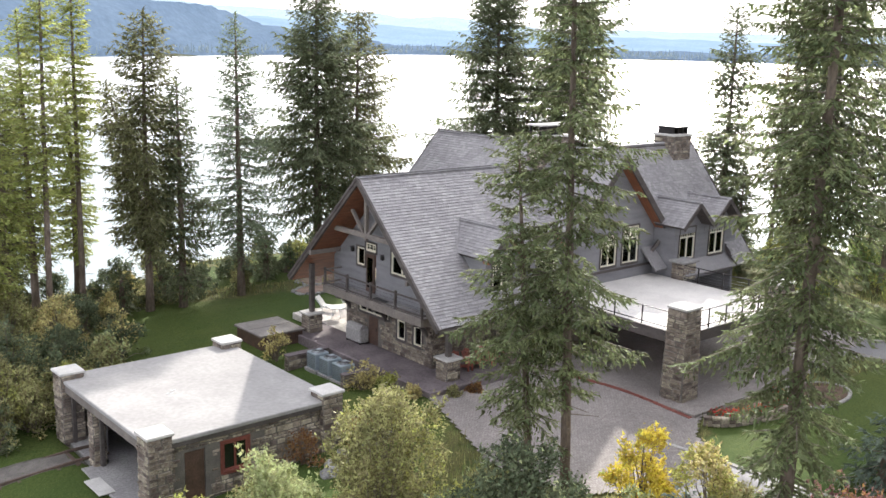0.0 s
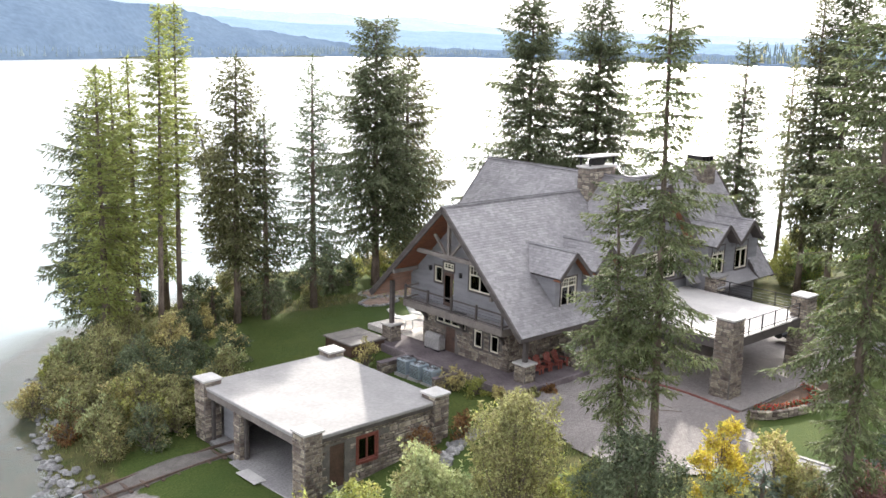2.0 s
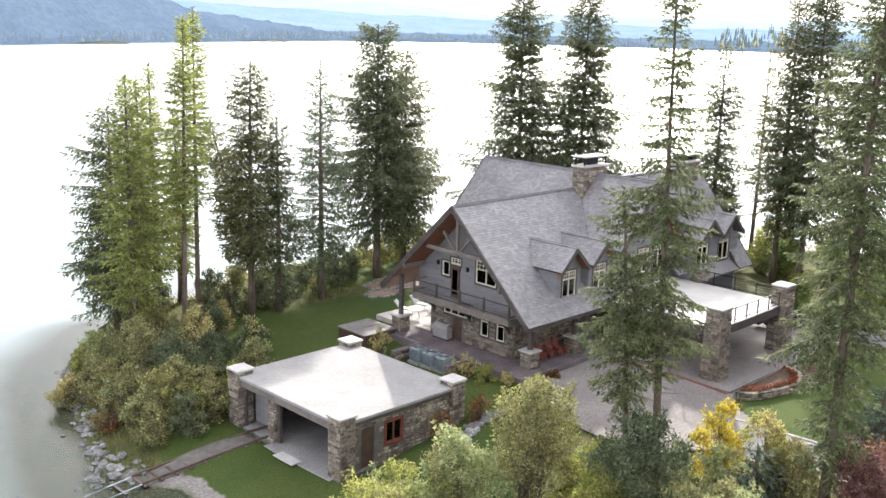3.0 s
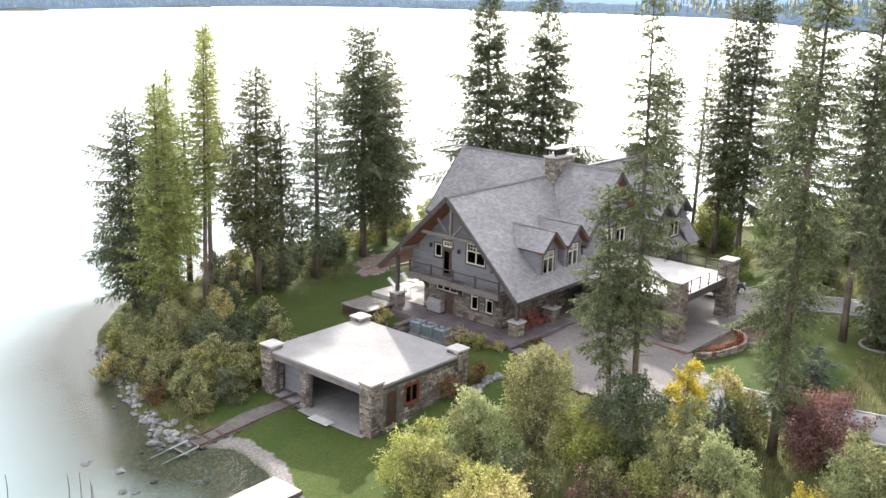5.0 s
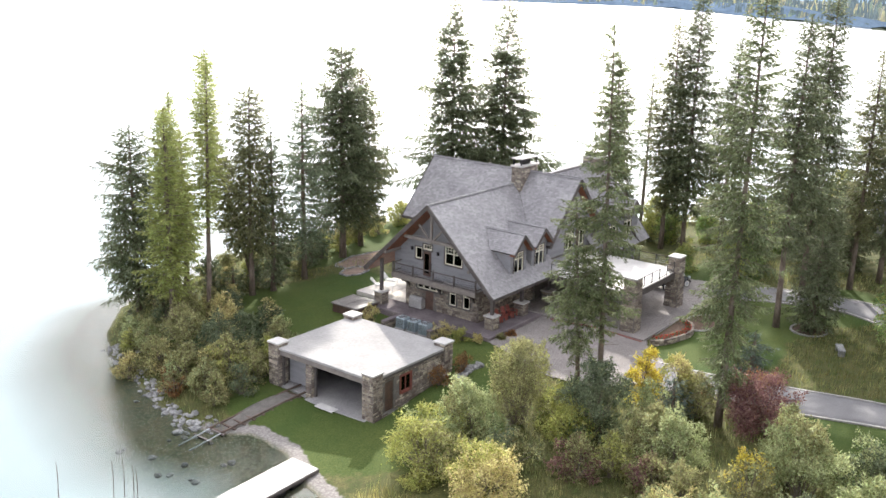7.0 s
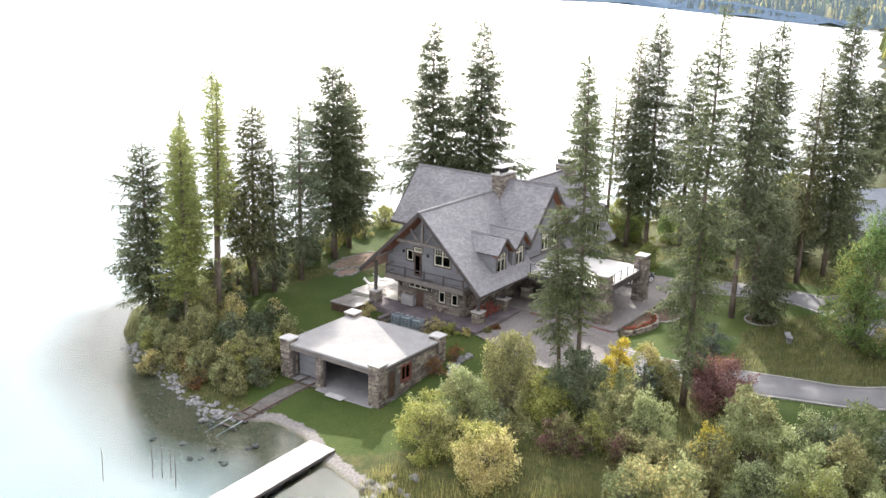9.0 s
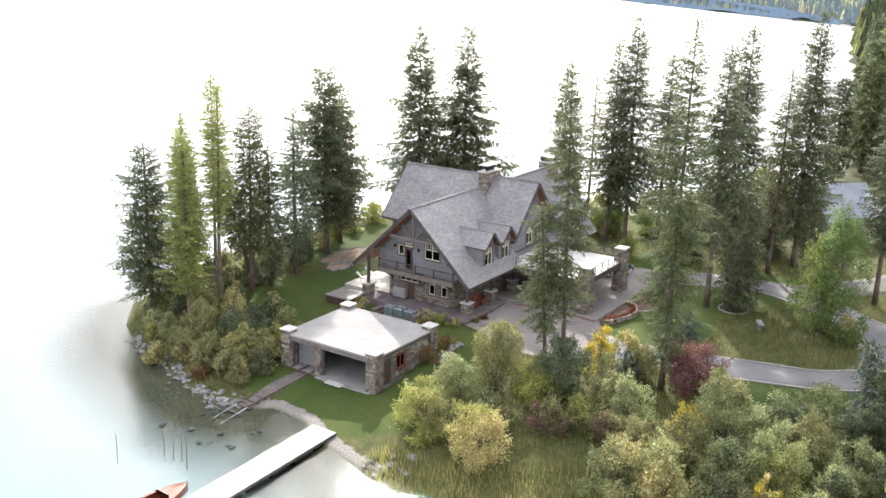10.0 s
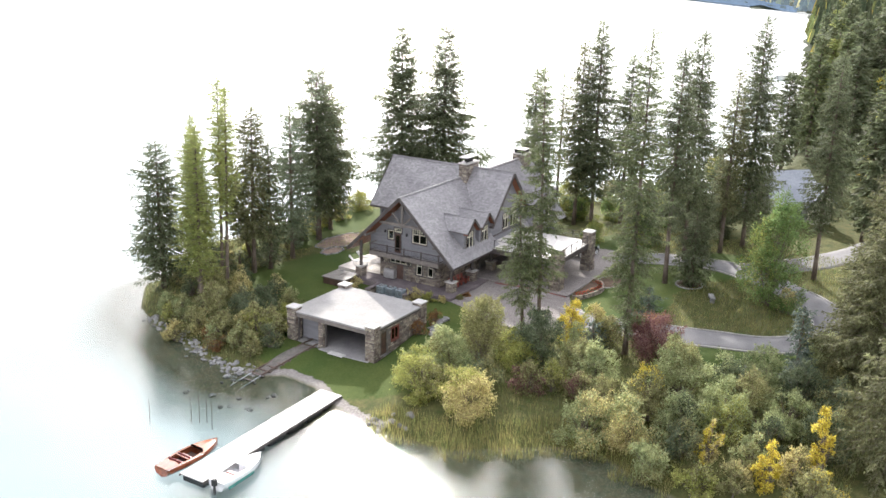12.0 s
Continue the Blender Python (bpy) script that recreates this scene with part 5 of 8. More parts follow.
def conifer_meshes(seed, height=26.0, spread_m=3.0, bare=0.12, spacing=0.52, per=6, droop=0.24, spray=0.32, fill=0.9, needle=NEEDLE_DARK, sparse=0.08, power=0.60, trunk=0.26, lean=0.0, ragged=0.3, thin=0.42, hang=0.35, belly=2.6, fan=0.40, tilt=0.0):
    """Trunk, branches and needle sprays of one conifer that stands on the origin. Whorls of branches; each branch is a drooping plate of side twigs set with sprays."""
    rng = np.random.default_rng(seed)
    tb = Build()
    bend = rng.normal(0, 0.010 * height, 2)
    zs = np.linspace(-0.3, height, 12)

    def axis(z):
        u = z / height
        return np.array([bend[0] * u * u + lean * z, bend[1] * math.sin(u * 2.2) * 0.5, z])

    tb.tube([axis(z) for z in zs], [trunk * (1 - max(z, 0) / height) ** 0.8 * (1.25 if z < 0.2 else 1) + 0.02 for z in zs], 9)
    base_all, way_all, size_all, flat_all = [], [], [], []
    z = height * bare
    limbs = Build()
    lobes = rng.uniform(0, 6.28, 3)
    turn0 = 0.0
    up = np.array([0, 0, 1.0])
    while z < height - 0.25:
        u = (z - height * bare) / (height * (1 - bare))
        radius = 1.2 * spread_m * ((1 - u) ** power) * min(1, 0.45 + belly * u) + 0.34
        radius *= 1 + 0.14 * math.sin(z * 1.1 + lobes[2]) + rng.normal(0, 0.05)
        turn0 += 2.4
        step = spacing * (1.0 - 0.5 * u)
        count = per if u < 0.75 else max(4, per - 1)
        for k in range(count):
            if rng.random() < sparse:
                continue
            az = turn0 + 2 * math.pi * (k + rng.normal(0, 0.2)) / count
            ln = radius * rng.uniform(1 - ragged, 1 + ragged * 0.5) * (1 + 0.16 * math.sin(az * 2 + lobes[0] + z * 0.3))
            start = axis(min(z + rng.uniform(-0.35, 0.35) * step, height - 0.05))
            rise = 0.62 * u ** 1.3 - 0.10 + tilt + rng.normal(0, 0.08)
            sag = droop * ln * (0.35 + 0.65 * (1 - u))
            d = np.array([math.cos(az), math.sin(az), 0])
            cross = np.array([-d[1], d[0], 0.0])

            def along(q):
                p = start + d * (q * ln)[:, None]
                p[:, 2] += rise * q * ln - sag * q ** 1.5 + 0.4 * sag * q ** 4
                return p

            m = max(5, int(fill * ln / 0.115 * (0.32 / spray)))
            s = np.clip((np.arange(m) + rng.uniform(0.1, 0.9, m)) / m, 0.03, 1.0) * 0.9 + 0.1
            pos = along(s)
            slope = rise - 1.5 * sag / ln * s ** 0.5 + 1.6 * sag / ln * s ** 3
            fwd = unit(np.stack([np.full(m, d[0]), np.full(m, d[1]), slope], 1))
            hand = np.where(np.arange(m) % 2, 1.0, -1.0)
            ang = hand * rng.uniform(0.65, 1.15, m)
            twig = unit(fwd * np.cos(ang)[:, None] + cross * np.sin(ang)[:, None] + up * rng.uniform(-0.35 - hang, 0.1, m)[:, None])
            reach = (fan * ln + 0.12) * (1.02 - 0.8 * s) * np.minimum(1, 0.35 + 2.2 * s) * rng.uniform(0.6, 1.2, m)
            for w in range(1 + int(reach.max() / (0.42 * spray))):
                on = reach > w * 0.42 * spray
                k2 = int(on.sum())
                if not k2:
                    break
                q = w * 0.42 * spray + rng.uniform(0, 0.3 * spray, k2)
                p = pos[on] + twig[on] * q[:, None]
                p[:, 2] -= 0.35 * q * q / np.maximum(reach[on], 0.1)
                swing = rng.normal(0, 0.55, k2)
                way = twig[on] + np.cross(twig[on], up) * swing[:, None] + up * rng.uniform(-0.55 - hang, 0.22, k2)[:, None]
                base_all.append(p)
                way_all.append(unit(way))
                size_all.append(spray * rng.uniform(0.6, 1.25, k2) * min(1.0, 0.7 + ln / 4))
            t = max(2, int(fill * ln / 0.2))       # sprays on the branch itself, out to its tip
            q = np.append(rng.uniform(0.25, 1.0, t), [0.97, 1.0])
            base_all.append(along(q))
            way_all.append(unit(d * 1.0 + cross * rng.normal(0, 0.4, t + 2)[:, None] + up * rng.uniform(-0.4, 0.3, t + 2)[:, None]))
            size_all.append(spray * rng.uniform(0.7, 1.2, t + 2) * min(1.0, 0.55 + ln / 3))
            if ln > 1.2:
                limbs.tube(list(along(np.array([0, 0.5, 0.96]))), [0.022 + 0.008 * ln, 0.02, 0.006], 3, False)
        z += step * rng.uniform(0.8, 1.2)
    # dead stubs on the bare stem
    zb = 1.5
    while zb < height * bare:
        az = rng.uniform(0, 6.28)
        ln = rng.uniform(0.3, 1.3)
        p = axis(zb)
        limbs.tube([p, p + np.array([math.cos(az) * ln, math.sin(az) * ln, rng.uniform(-0.3, 0.15)])], [0.03, 0.01], 3, False)
        zb += rng.uniform(0.3, 0.9)
    # leader
    n = 50
    a = rng.uniform(0, 6.28, n)
    base_all.append(axis(height) + np.stack([0 * a, 0 * a, rng.uniform(-1.6, 0.05, n)], 1))
    way_all.append(unit(np.stack([np.cos(a), np.sin(a), rng.uniform(0.3, 1.6, n)], 1)))
    size_all.append(rng.uniform(0.2, 0.36, n))
    base, way, size = np.concatenate(base_all), np.concatenate(way_all), np.concatenate(size_all)
    n = len(base)
    roll = rng.normal(0, 0.6, n)
    flat = unit(np.cross(way, up + 0 * way) + 1e-6)
    side = flat * np.cos(roll)[:, None] + np.cross(flat, way) * np.sin(roll)[:, None]
    sprays = kites(rng, base, way, side, size, size * thin * rng.uniform(0.75, 1.3, n))
    return tb.fixed("trunk", BARK, True), limbs.mesh("branchwork", TWIG), kite_mesh("crown", sprays, needle)


def conifer(label, x, y, top, group="", base=None, meshes=None, turn=0.0, **kw):
    """A conifer whose tip reaches the height top."""
    z0 = ground_at(x, y) if base is None else base
    h = top - z0
    t = thing("conifer_tree", label, "tree", group, pose(x, y, z0, 0, 0, turn))
    if meshes is None:
        meshes = conifer_meshes(height=h, **kw)
        k = (1, 1, 1)
    else:
        k = meshes[3]
        k = (h / k * kw.get("wide", 1.0), h / k * kw.get("wide", 1.0), h / k)
    for name, me in zip(("trunk", "branchwork", "crown"), meshes):
        part(name, me, None, t, at=Matrix.Diagonal((*k, 1)), kind="" if name == "trunk" else "stuff")
    return t


def leaf_cloud(seed, size, height, count, leaf, stems=5, squash=1.0, clumps=0, low=0.08, dome=False, wisp=1.0):
    """Stems, twigs and leaves of a bush or broad-leaved tree on the origin: leafy clumps round the outside of a lumpy mound, gaps between them."""
    rng = np.random.default_rng(seed)
    stem = Build()
    clumps = clumps or int(16 + 9 * size * max(1.0, height / (2.2 * size)))
    lump = rng.uniform(0, 6.28, 3)
    cl = []
    for i in range(clumps):
        a, u = rng.uniform(0, 6.28), low + (1 - low) * ((i + rng.uniform(0, 1)) / clumps) ** 0.85
        prof = math.sqrt(max(0.02, 1 - ((u - 0.36) / 0.66) ** 2)) if not dome else math.sqrt(max(0.02, 1 - ((u - 0.5) / 0.52) ** 2))
        prof *= 1 + (0.05 if dome else 0.17) * math.sin(2 * a + lump[0] + 3 * u) + (0.03 if dome else 0.1) * math.sin(3 * a + lump[1])
        r = (rng.uniform(0.45, 1.0) if rng.random() < 0.8 else rng.uniform(0.0, 0.5)) * 0.80
        rad = size * rng.uniform(0.17, 0.31) * (0.8 + 0.2 * prof)
        top = height * (1 + (0.0 if dome else 0.13) * math.sin(a + lump[2]))
        cl.append((np.array([math.cos(a) * r * size * prof, math.sin(a) * r * size * prof * squash, max(u * top - rad * 0.6, 0.25 * rad)]), rad))
    for i in range(stems):
        c = cl[int(rng.integers(len(cl) // 3, len(cl)))][0]
        b = np.array([rng.normal(0, 0.10 * size), rng.normal(0, 0.10 * size), -0.2])
        stem.tube([b, b * 0.6 + c * 0.35 + np.array([0, 0, 0.1 * height]), c], [0.04 + 0.012 * height, 0.035, 0.012], 5, False)
    for c, r in cl:
        b = np.array([c[0] * 0.25, c[1] * 0.25, max(0.1, c[2] - 0.45 * height)])
        stem.tube([b, (b + c) / 2 + rng.normal(0, 0.1, 3), c], [0.03, 0.02, 0.008], 4, False)
    weight = np.array([r * r for c, r in cl])
    shares = np.maximum(6, weight / weight.sum() * count * 0.86).astype(int)
    base, out = [], []
    for (c, r), n in zip(cl, shares):
        v = unit(rng.normal(0, 1, (n, 3)) + np.array([c[0] / size, c[1] / size, 0.75]) * 0.7)
        rad = r * np.clip(rng.normal(0.86, 0.22, n), 0.1, 1.5)
        base.append(c + v * rad[:, None] * np.array([1, 1, 0.85]))
        out.append(v)
    # leading shoots that break the outline
    k = int(clumps * 1.3 * wisp)
    for i in range(k):
        c, r = cl[rng.integers(len(cl))]
        d = unit(np.array([rng.normal() + c[0] / size, rng.normal() + c[1] / size, abs(rng.normal()) + 0.8]))
        n = max(6, int(0.14 * count / max(k, 1)))
        s = rng.uniform(0.6, 1.75, n)
        base.append(c + d * (s * r)[:, None] + rng.normal(0, 0.045 * r + 0.025, (n, 3)))
        out.append(np.repeat(d[None], n, 0))
    base, out = np.concatenate(base), np.concatenate(out)
    base[:, 2] = np.maximum(base[:, 2], 0.05)
    n = len(base)
    way = unit(rng.normal(0, 1, (n, 3)) + out * 0.5)
    side = unit(np.cross(way, rng.normal(0, 0.6, (n, 3)) + out))
    size_l = leaf * rng.uniform(0.6, 1.4, n)
    return stem.mesh("stems", TWIG), kites(rng, base, way, side, size_l, size_l * rng.uniform(0.45, 0.75, n))


def bush(name, label, x, y, size, height, mat, seed, count=2600, leaf=0.17, category="bush", group="", mat2=None, share=0.0, base=None, **kw):
    z0 = ground_at(x, y) if base is None else base
    t = thing(name, label, category, group, pose(x, y, z0))
    st, q = leaf_cloud(seed, size, height, count, leaf, **kw)
    part("stemwork", st, None, t, kind="stuff")
    if mat2:
        c = q[:, 0]                                  # the second tone gathers in patches
        patch = np.sin(c[:, 0] * 2.1 / size + seed) + np.sin(c[:, 1] * 2.6 / size + seed * 1.7) + np.sin(c[:, 2] * 3.4 / height + seed * 0.6)
        pick = patch + np.random.default_rng(seed + 1).normal(0, 0.9, len(q)) > np.interp(share, [0, 0.25, 0.5, 1], [3.5, 1.0, 0.0, -3.5])
        part("foliage", kite_mesh("foliage", q[~pick], mat), None, t)
        part("autumn_foliage", kite_mesh("autumn_foliage", q[pick], mat2), None, t)
    else:
        part("foliage", kite_mesh("foliage", q, mat), None, t)
    return t

# ---- the trees ----
DARK = "dark green fir with drooping ragged branches and a brown trunk"
# firs and larches on the point
LS = "lakeside trees"
conifer("dark green fir at the tip of the point", 18.9, 68.0, 18.3, LS, seed=11, spread_m=3.6, bare=0.06)
conifer("broad bright yellow-green larch above the bank", 15.6, 58.6, 21.2, LS, seed=12, spread_m=2.05, bare=0.2, needle=NEEDLE_LARCH, power=0.55, spray=0.27, thin=0.5, fan=0.32, droop=0.1, hang=0.1, fill=0.75, ragged=0.45, spacing=0.42)
conifer("yellow-green larch with a narrow crown", 20.2, 63.8, 21.6, LS, seed=16, spread_m=1.7, bare=0.2, needle=NEEDLE_LARCH, spray=0.27, thin=0.5, fan=0.32, droop=0.1, hang=0.1, fill=0.75, ragged=0.45, spacing=0.42)
conifer("yellow-green larch with ragged side branches", 17.7, 61.0, 20.9, LS, seed=47, spread_m=1.7, bare=0.18, needle=NEEDLE_LARCH, power=0.55, spray=0.27, thin=0.5, fan=0.32, droop=0.1, hang=0.1, fill=0.75, ragged=0.5, spacing=0.42)
conifer("tall thin yellow-green larch with a long bare trunk", 19.3, 58.5, 25.0, LS, seed=13, spread_m=0.95, bare=0.38, needle=NEEDLE_LARCH, sparse=0.06, power=0.4, trunk=0.2, spray=0.27, thin=0.5, fan=0.32, droop=0.1, hang=0.1, fill=1.0, ragged=0.45, spacing=0.42)
conifer("tall thin yellow-green larch with a long bare trunk", 22.8, 62.5, 25.6, LS, seed=14, spread_m=0.95, bare=0.4, needle=NEEDLE_LARCH, sparse=0.08, power=0.4, trunk=0.2, spray=0.27, thin=0.5, fan=0.32, droop=0.1, hang=0.1, fill=1.0, ragged=0.45, spacing=0.42)
conifer("yellow-green larch with a narrow crown", 24.5, 68.0, 17.5, LS, seed=15, spread_m=1.7, bare=0.2, needle=NEEDLE_LARCH, spray=0.27, thin=0.5, fan=0.32, droop=0.1, hang=0.1, fill=0.85, ragged=0.45, spacing=0.42)
conifer("olive fir with a bare lower trunk", 26.8, 61.2, 21.9, LS, seed=17, spread_m=2.7, bare=0.24, needle=NEEDLE_OLIVE)
conifer("olive fir leaning out on a bare crooked trunk", 29.0, 63.4, 17.2, LS, seed=46, turn=138, lean=0.25, spread_m=2.0, bare=0.18, needle=NEEDLE_OLIVE, trunk=0.2, droop=0.35)
conifer("narrow very dark fir", 28.8, 60.4, 17.6, LS, seed=18, spread_m=1.6, bare=0.08, power=0.45)
conifer("pale sparse larch with a straight visible trunk", 33.5, 60.9, 21.9, LS, seed=19, spread_m=3.00, bare=0.12, needle=NEEDLE_PALE, sparse=0.12, spray=0.26, fan=0.3, fill=0.75, droop=0.12, power=0.75)
conifer("big dark fir with a thick trunk", 41.4, 63.0, 24.7, LS, seed=20, spread_m=4.51, bare=0.2, trunk=0.34, power=0.48)
conifer("brownish green fir beside a darker one", 46.5, 65.0, 22.6, LS, seed=21, spread_m=3.6, bare=0.14, needle=NEEDLE_OLIVE)
conifer(DARK, 58.6, 61.6, 29.3, LS, seed=22, spread_m=4.83, bare=0.1, power=0.55)
conifer("dark fir with open layered branches", 63.2, 57.4, 29.5, LS, seed=23, spread_m=5.38, bare=0.1, sparse=0.1, power=0.6)
# the pair before the house and the tall ones by the drive
DR = "firs by the drive"
conifer("tall dense olive fir before the house", 27.6, 24.2, 29.4, DR, seed=31, turn=127, lean=0.035, spread_m=2.47, bare=0.2, trunk=0.2, hang=0.3, belly=1.6, needle=NEEDLE_FIR, power=0.66, droop=0.5, ragged=0.45, sparse=0.14, spray=0.23, fill=1.15, thin=0.42, fan=0.36, spacing=0.66)
conifer("shorter olive fir beside a taller one before the house", 27.2, 25.8, 17.0, DR, seed=32, turn=127, lean=0.06, spread_m=2.5, bare=0.27, trunk=0.17, hang=0.25, belly=1.8, needle=NEEDLE_FIR, power=0.6, droop=0.5, ragged=0.5, sparse=0.14, spray=0.23, fill=1.15, thin=0.42, fan=0.36, spacing=0.66)
conifer("tall olive-brown fir beside the road", 28.1, 15.2, 33.2, DR, seed=33, spread_m=2.30, bare=0.1, hang=0.25, belly=1.8, needle=NEEDLE_FIR, power=0.5, droop=0.5, ragged=0.45, sparse=0.12, trunk=0.24, spray=0.23, fill=1.15, thin=0.42, fan=0.36, spacing=0.62)
conifer("thin pale larch behind the house", 75.6, 44.7, 23.7, DR, seed=34, spread_m=1.8, bare=0.3, needle=NEEDLE_PALE, sparse=0.35, trunk=0.2, spray=0.26, fan=0.26, fill=0.7, droop=0.1)
conifer(DARK, 68.0, 35.8, 31.5, DR, seed=35, spread_m=3.18, bare=0.18, sparse=0.1)
conifer("tall olive fir among darker ones", 68.5, 38.6, 28.5, DR, seed=36, spread_m=2.65, bare=0.2, needle=NEEDLE_OLIVE, sparse=0.1)
conifer(DARK, 72.0, 33.0, 26.5, DR, seed=37, spread_m=2.76, bare=0.2)
conifer("tall fir with a leaning bare trunk", 50.6, 19.0, 29.8, DR, seed=38, spread_m=2.5, bare=0.3, lean=-0.03)
conifer(DARK, 60.5, 20.0, 31.1, DR, seed=39, spread_m=2.86, bare=0.2, sparse=0.1)
conifer("low dark fir under taller ones", 51.8, 16.3, 11.5, DR, seed=40, spread_m=2.6, bare=0.06)
conifer("tall open fir with layered branches", 70.0, 15.2, 32.9, DR, seed=41, spread_m=3.39, bare=0.14, sparse=0.12)
conifer("slim olive fir beside a taller one", 66.0, 17.0, 26.5, DR, seed=42, spread_m=1.9, bare=0.25, needle=NEEDLE_OLIVE, sparse=0.2)
conifer(DARK, 62.7, 4.6, 29.5, DR, seed=43, spread_m=2.4, bare=0.24)
conifer("small blue spruce on the verge", 39.6, 17.1, 5.7, seed=44, spread_m=1.4, bare=0.02, needle=NEEDLE_BLUE, power=0.9)
conifer("dark fir behind the house", 70.9, 46.7, 24.0, DR, seed=45, spread_m=2.88, bare=0.12)
bush("broadleaf_tree", "round olive willow bush with a pale cream-green top", 20.5, 26.9, 2.75, 6.3, LEAF_OLIVE, 51, 19000, 0.13, "tree", mat2=LEAF_LIME, share=0.14, dome=True, clumps=90, wisp=0.3, low=0.16)
bush("broadleaf_tree", "bright yellow-green broadleaf tree on the meadow", 50.8, 7.2, 4.1, 11.4, LEAF_GREEN, 52, 21000, 0.2, "tree", mat2=LEAF_LIME, share=0.07, clumps=95)

# ---- drive, road, kerbs ----


def inside(px, py, poly):
    c = False
    for (ax, ay), (bx, by) in zip(poly, poly[1:] + poly[:1]):
        if (ay > py) != (by > py) and px < (bx - ax) * (py - ay) / (by - ay) + ax:
            c = not c
    return c


DRIVE = [(28.3, 29.5), (30.6, 36.3), (40.3, 36.4), (40.3, 40), (58.5, 40), (59, 27.6), (52, 26.4), (46, 26.2), (39.6, 26.2), (37.6, 25.1), (36.6, 23.2), (32.5, 22.6), (29.2, 25.2)]
ROAD = [(33.5, 25.5), (34.6, 19), (36.1, 13.2), (37.4, 8), (39.4, 3.1), (43.2, -0.4), (48.8, -0.4), (54.3, 3.4), (58.6, 9), (60.4, 14.8), (59, 21.5), (56, 28)]


def spline(pts, step=0.7):
    out = []
    P = [Vector((*p, 0)) for p in pts]
    P = [P[0] * 2 - P[1]] + P + [P[-1] * 2 - P[-2]]
    for i in range(1, len(P) - 2):
        n = max(2, int((P[i + 1] - P[i]).length / step))
        for k in range(n):
            t = k / n
            a, b, c, d = P[i - 1], P[i], P[i + 1], P[i + 2]
            out.append(0.5 * ((2 * b) + (c - a) * t + (2 * a - 5 * b + 4 * c - d) * t * t + (3 * b - a - 3 * c + d) * t ** 3))
    out.append(P[-2])
    return out


def ribbon(pts, width, lift, thick=0.06, across=6, offset=0.0):
    """A paved strip laid over the ground along a line."""
    b = Build()
    rows = []
    for i, p in enumerate(pts):
        d = (pts[min(i + 1, len(pts) - 1)] - pts[max(i - 1, 0)]).normalized()
        s = Vector((d.y, -d.x, 0))
        row = [p + s * (offset + width * (k / across - 0.5)) for k in range(across + 1)]
        rows.append(row)
    xy = np.array([[(q.x, q.y) for q in r] for r in rows])
    zz = ground_height(xy[..., 0], xy[..., 1]) + lift
    n = across + 1
    for r in range(len(rows)):
        for k in range(n):
            b.v.append((xy[r, k, 0], xy[r, k, 1], zz[r, k]))
    m = len(b.v)
    for r in range(len(rows)):
        for k in (0, across):
            b.v.append((xy[r, k, 0], xy[r, k, 1], zz[r, k] - thick - 0.1))
    for r in range(len(rows) - 1):
        for k in range(across):
            a = r * n + k
            b.f.append((a, a + 1, a + n + 1, a + n))
        b.f.append((r * n, (r + 1) * n, m + 2 * r + 2, m + 2 * r))
        b.f.append((r * n + across, (r + 1) * n + across, m + 2 * r + 3, m + 2 * r + 1))
    return b


line = spline(ROAD)
tagged(new("road", ribbon(line, 4.3, 0.07).fixed("road", ASPHALT, True)), "smooth grey asphalt lane curving past the house", "road", kind="structure")
tagged(new("road", ribbon(spline([(60.2, 13.5), (66, 7.6), (74, 3), (95, -4), (130, -12)]), 4.3, 0.065).fixed("road", ASPHALT, True)), "grey asphalt lane leading away through firs", "road", kind="structure")
for s in (-1, 1):
    tagged(new("kerb", ribbon(line, 0.22, 0.12, 0.1, 1, s * 2.25).fixed("kerb", KERB)), "narrow pale kerb beside the lane", "kerb", kind="structure")
xs, ys = np.arange(28, 59.6, 0.2), np.arange(22, 40.5, 0.2)
gx, gy = np.meshgrid(xs, ys)
gz = ground_height(gx, gy) + 0.09
db = Build()
ids = {}
for j in range(len(ys) - 1):
    for i in range(len(xs) - 1):
        if inside(xs[i] + 0.1, ys[j] + 0.1, DRIVE):
            q = []
            for di, dj in ((0, 0), (1, 0), (1, 1), (0, 1)):
                key = (i + di, j + dj)
                if key not in ids:
                    ids[key] = len(db.v)
                    db.v.append((float(xs[key[0]]), float(ys[key[1]]), float(gz[key[1], key[0]])))
                q.append(ids[key])
            db.f.append(tuple(q))


def paver_material():
    m = material("drive_pavers", (0.235, 0.213, 0.205), (0.315, 0.288, 0.275), scale=0.3, rough=0.85, fine=7, bump=0.2, contrast=0.15)
    n, l = m.node_tree.nodes, m.node_tree.links
    b = n["Principled BSDF"]
    br = n.new("ShaderNodeTexBrick")
    br.inputs["Scale"].default_value = 2.6
    br.inputs["Mortar Size"].default_value = 0.03
    br.inputs["Color1"].default_value, br.inputs["Color2"].default_value, br.inputs["Mortar"].default_value = (1.0, 1.0, 1.0, 1), (0.78, 0.76, 0.75, 1), (0.55, 0.53, 0.5, 1)
    co = n.new("ShaderNodeTexCoord")
    l.new(co.outputs["Object"], br.inputs["Vector"])
    mx = n.new("ShaderNodeMix")
    mx.data_type, mx.blend_type = "RGBA", "MULTIPLY"
    mx.inputs["Factor"].default_value = 1.0
    l.new(b.inputs["Base Color"].links[0].from_socket, mx.inputs["A"])
    l.new(br.outputs["Color"], mx.inputs["B"])
    l.new(mx.outputs["Result"], b.inputs["Base Color"])
    return m


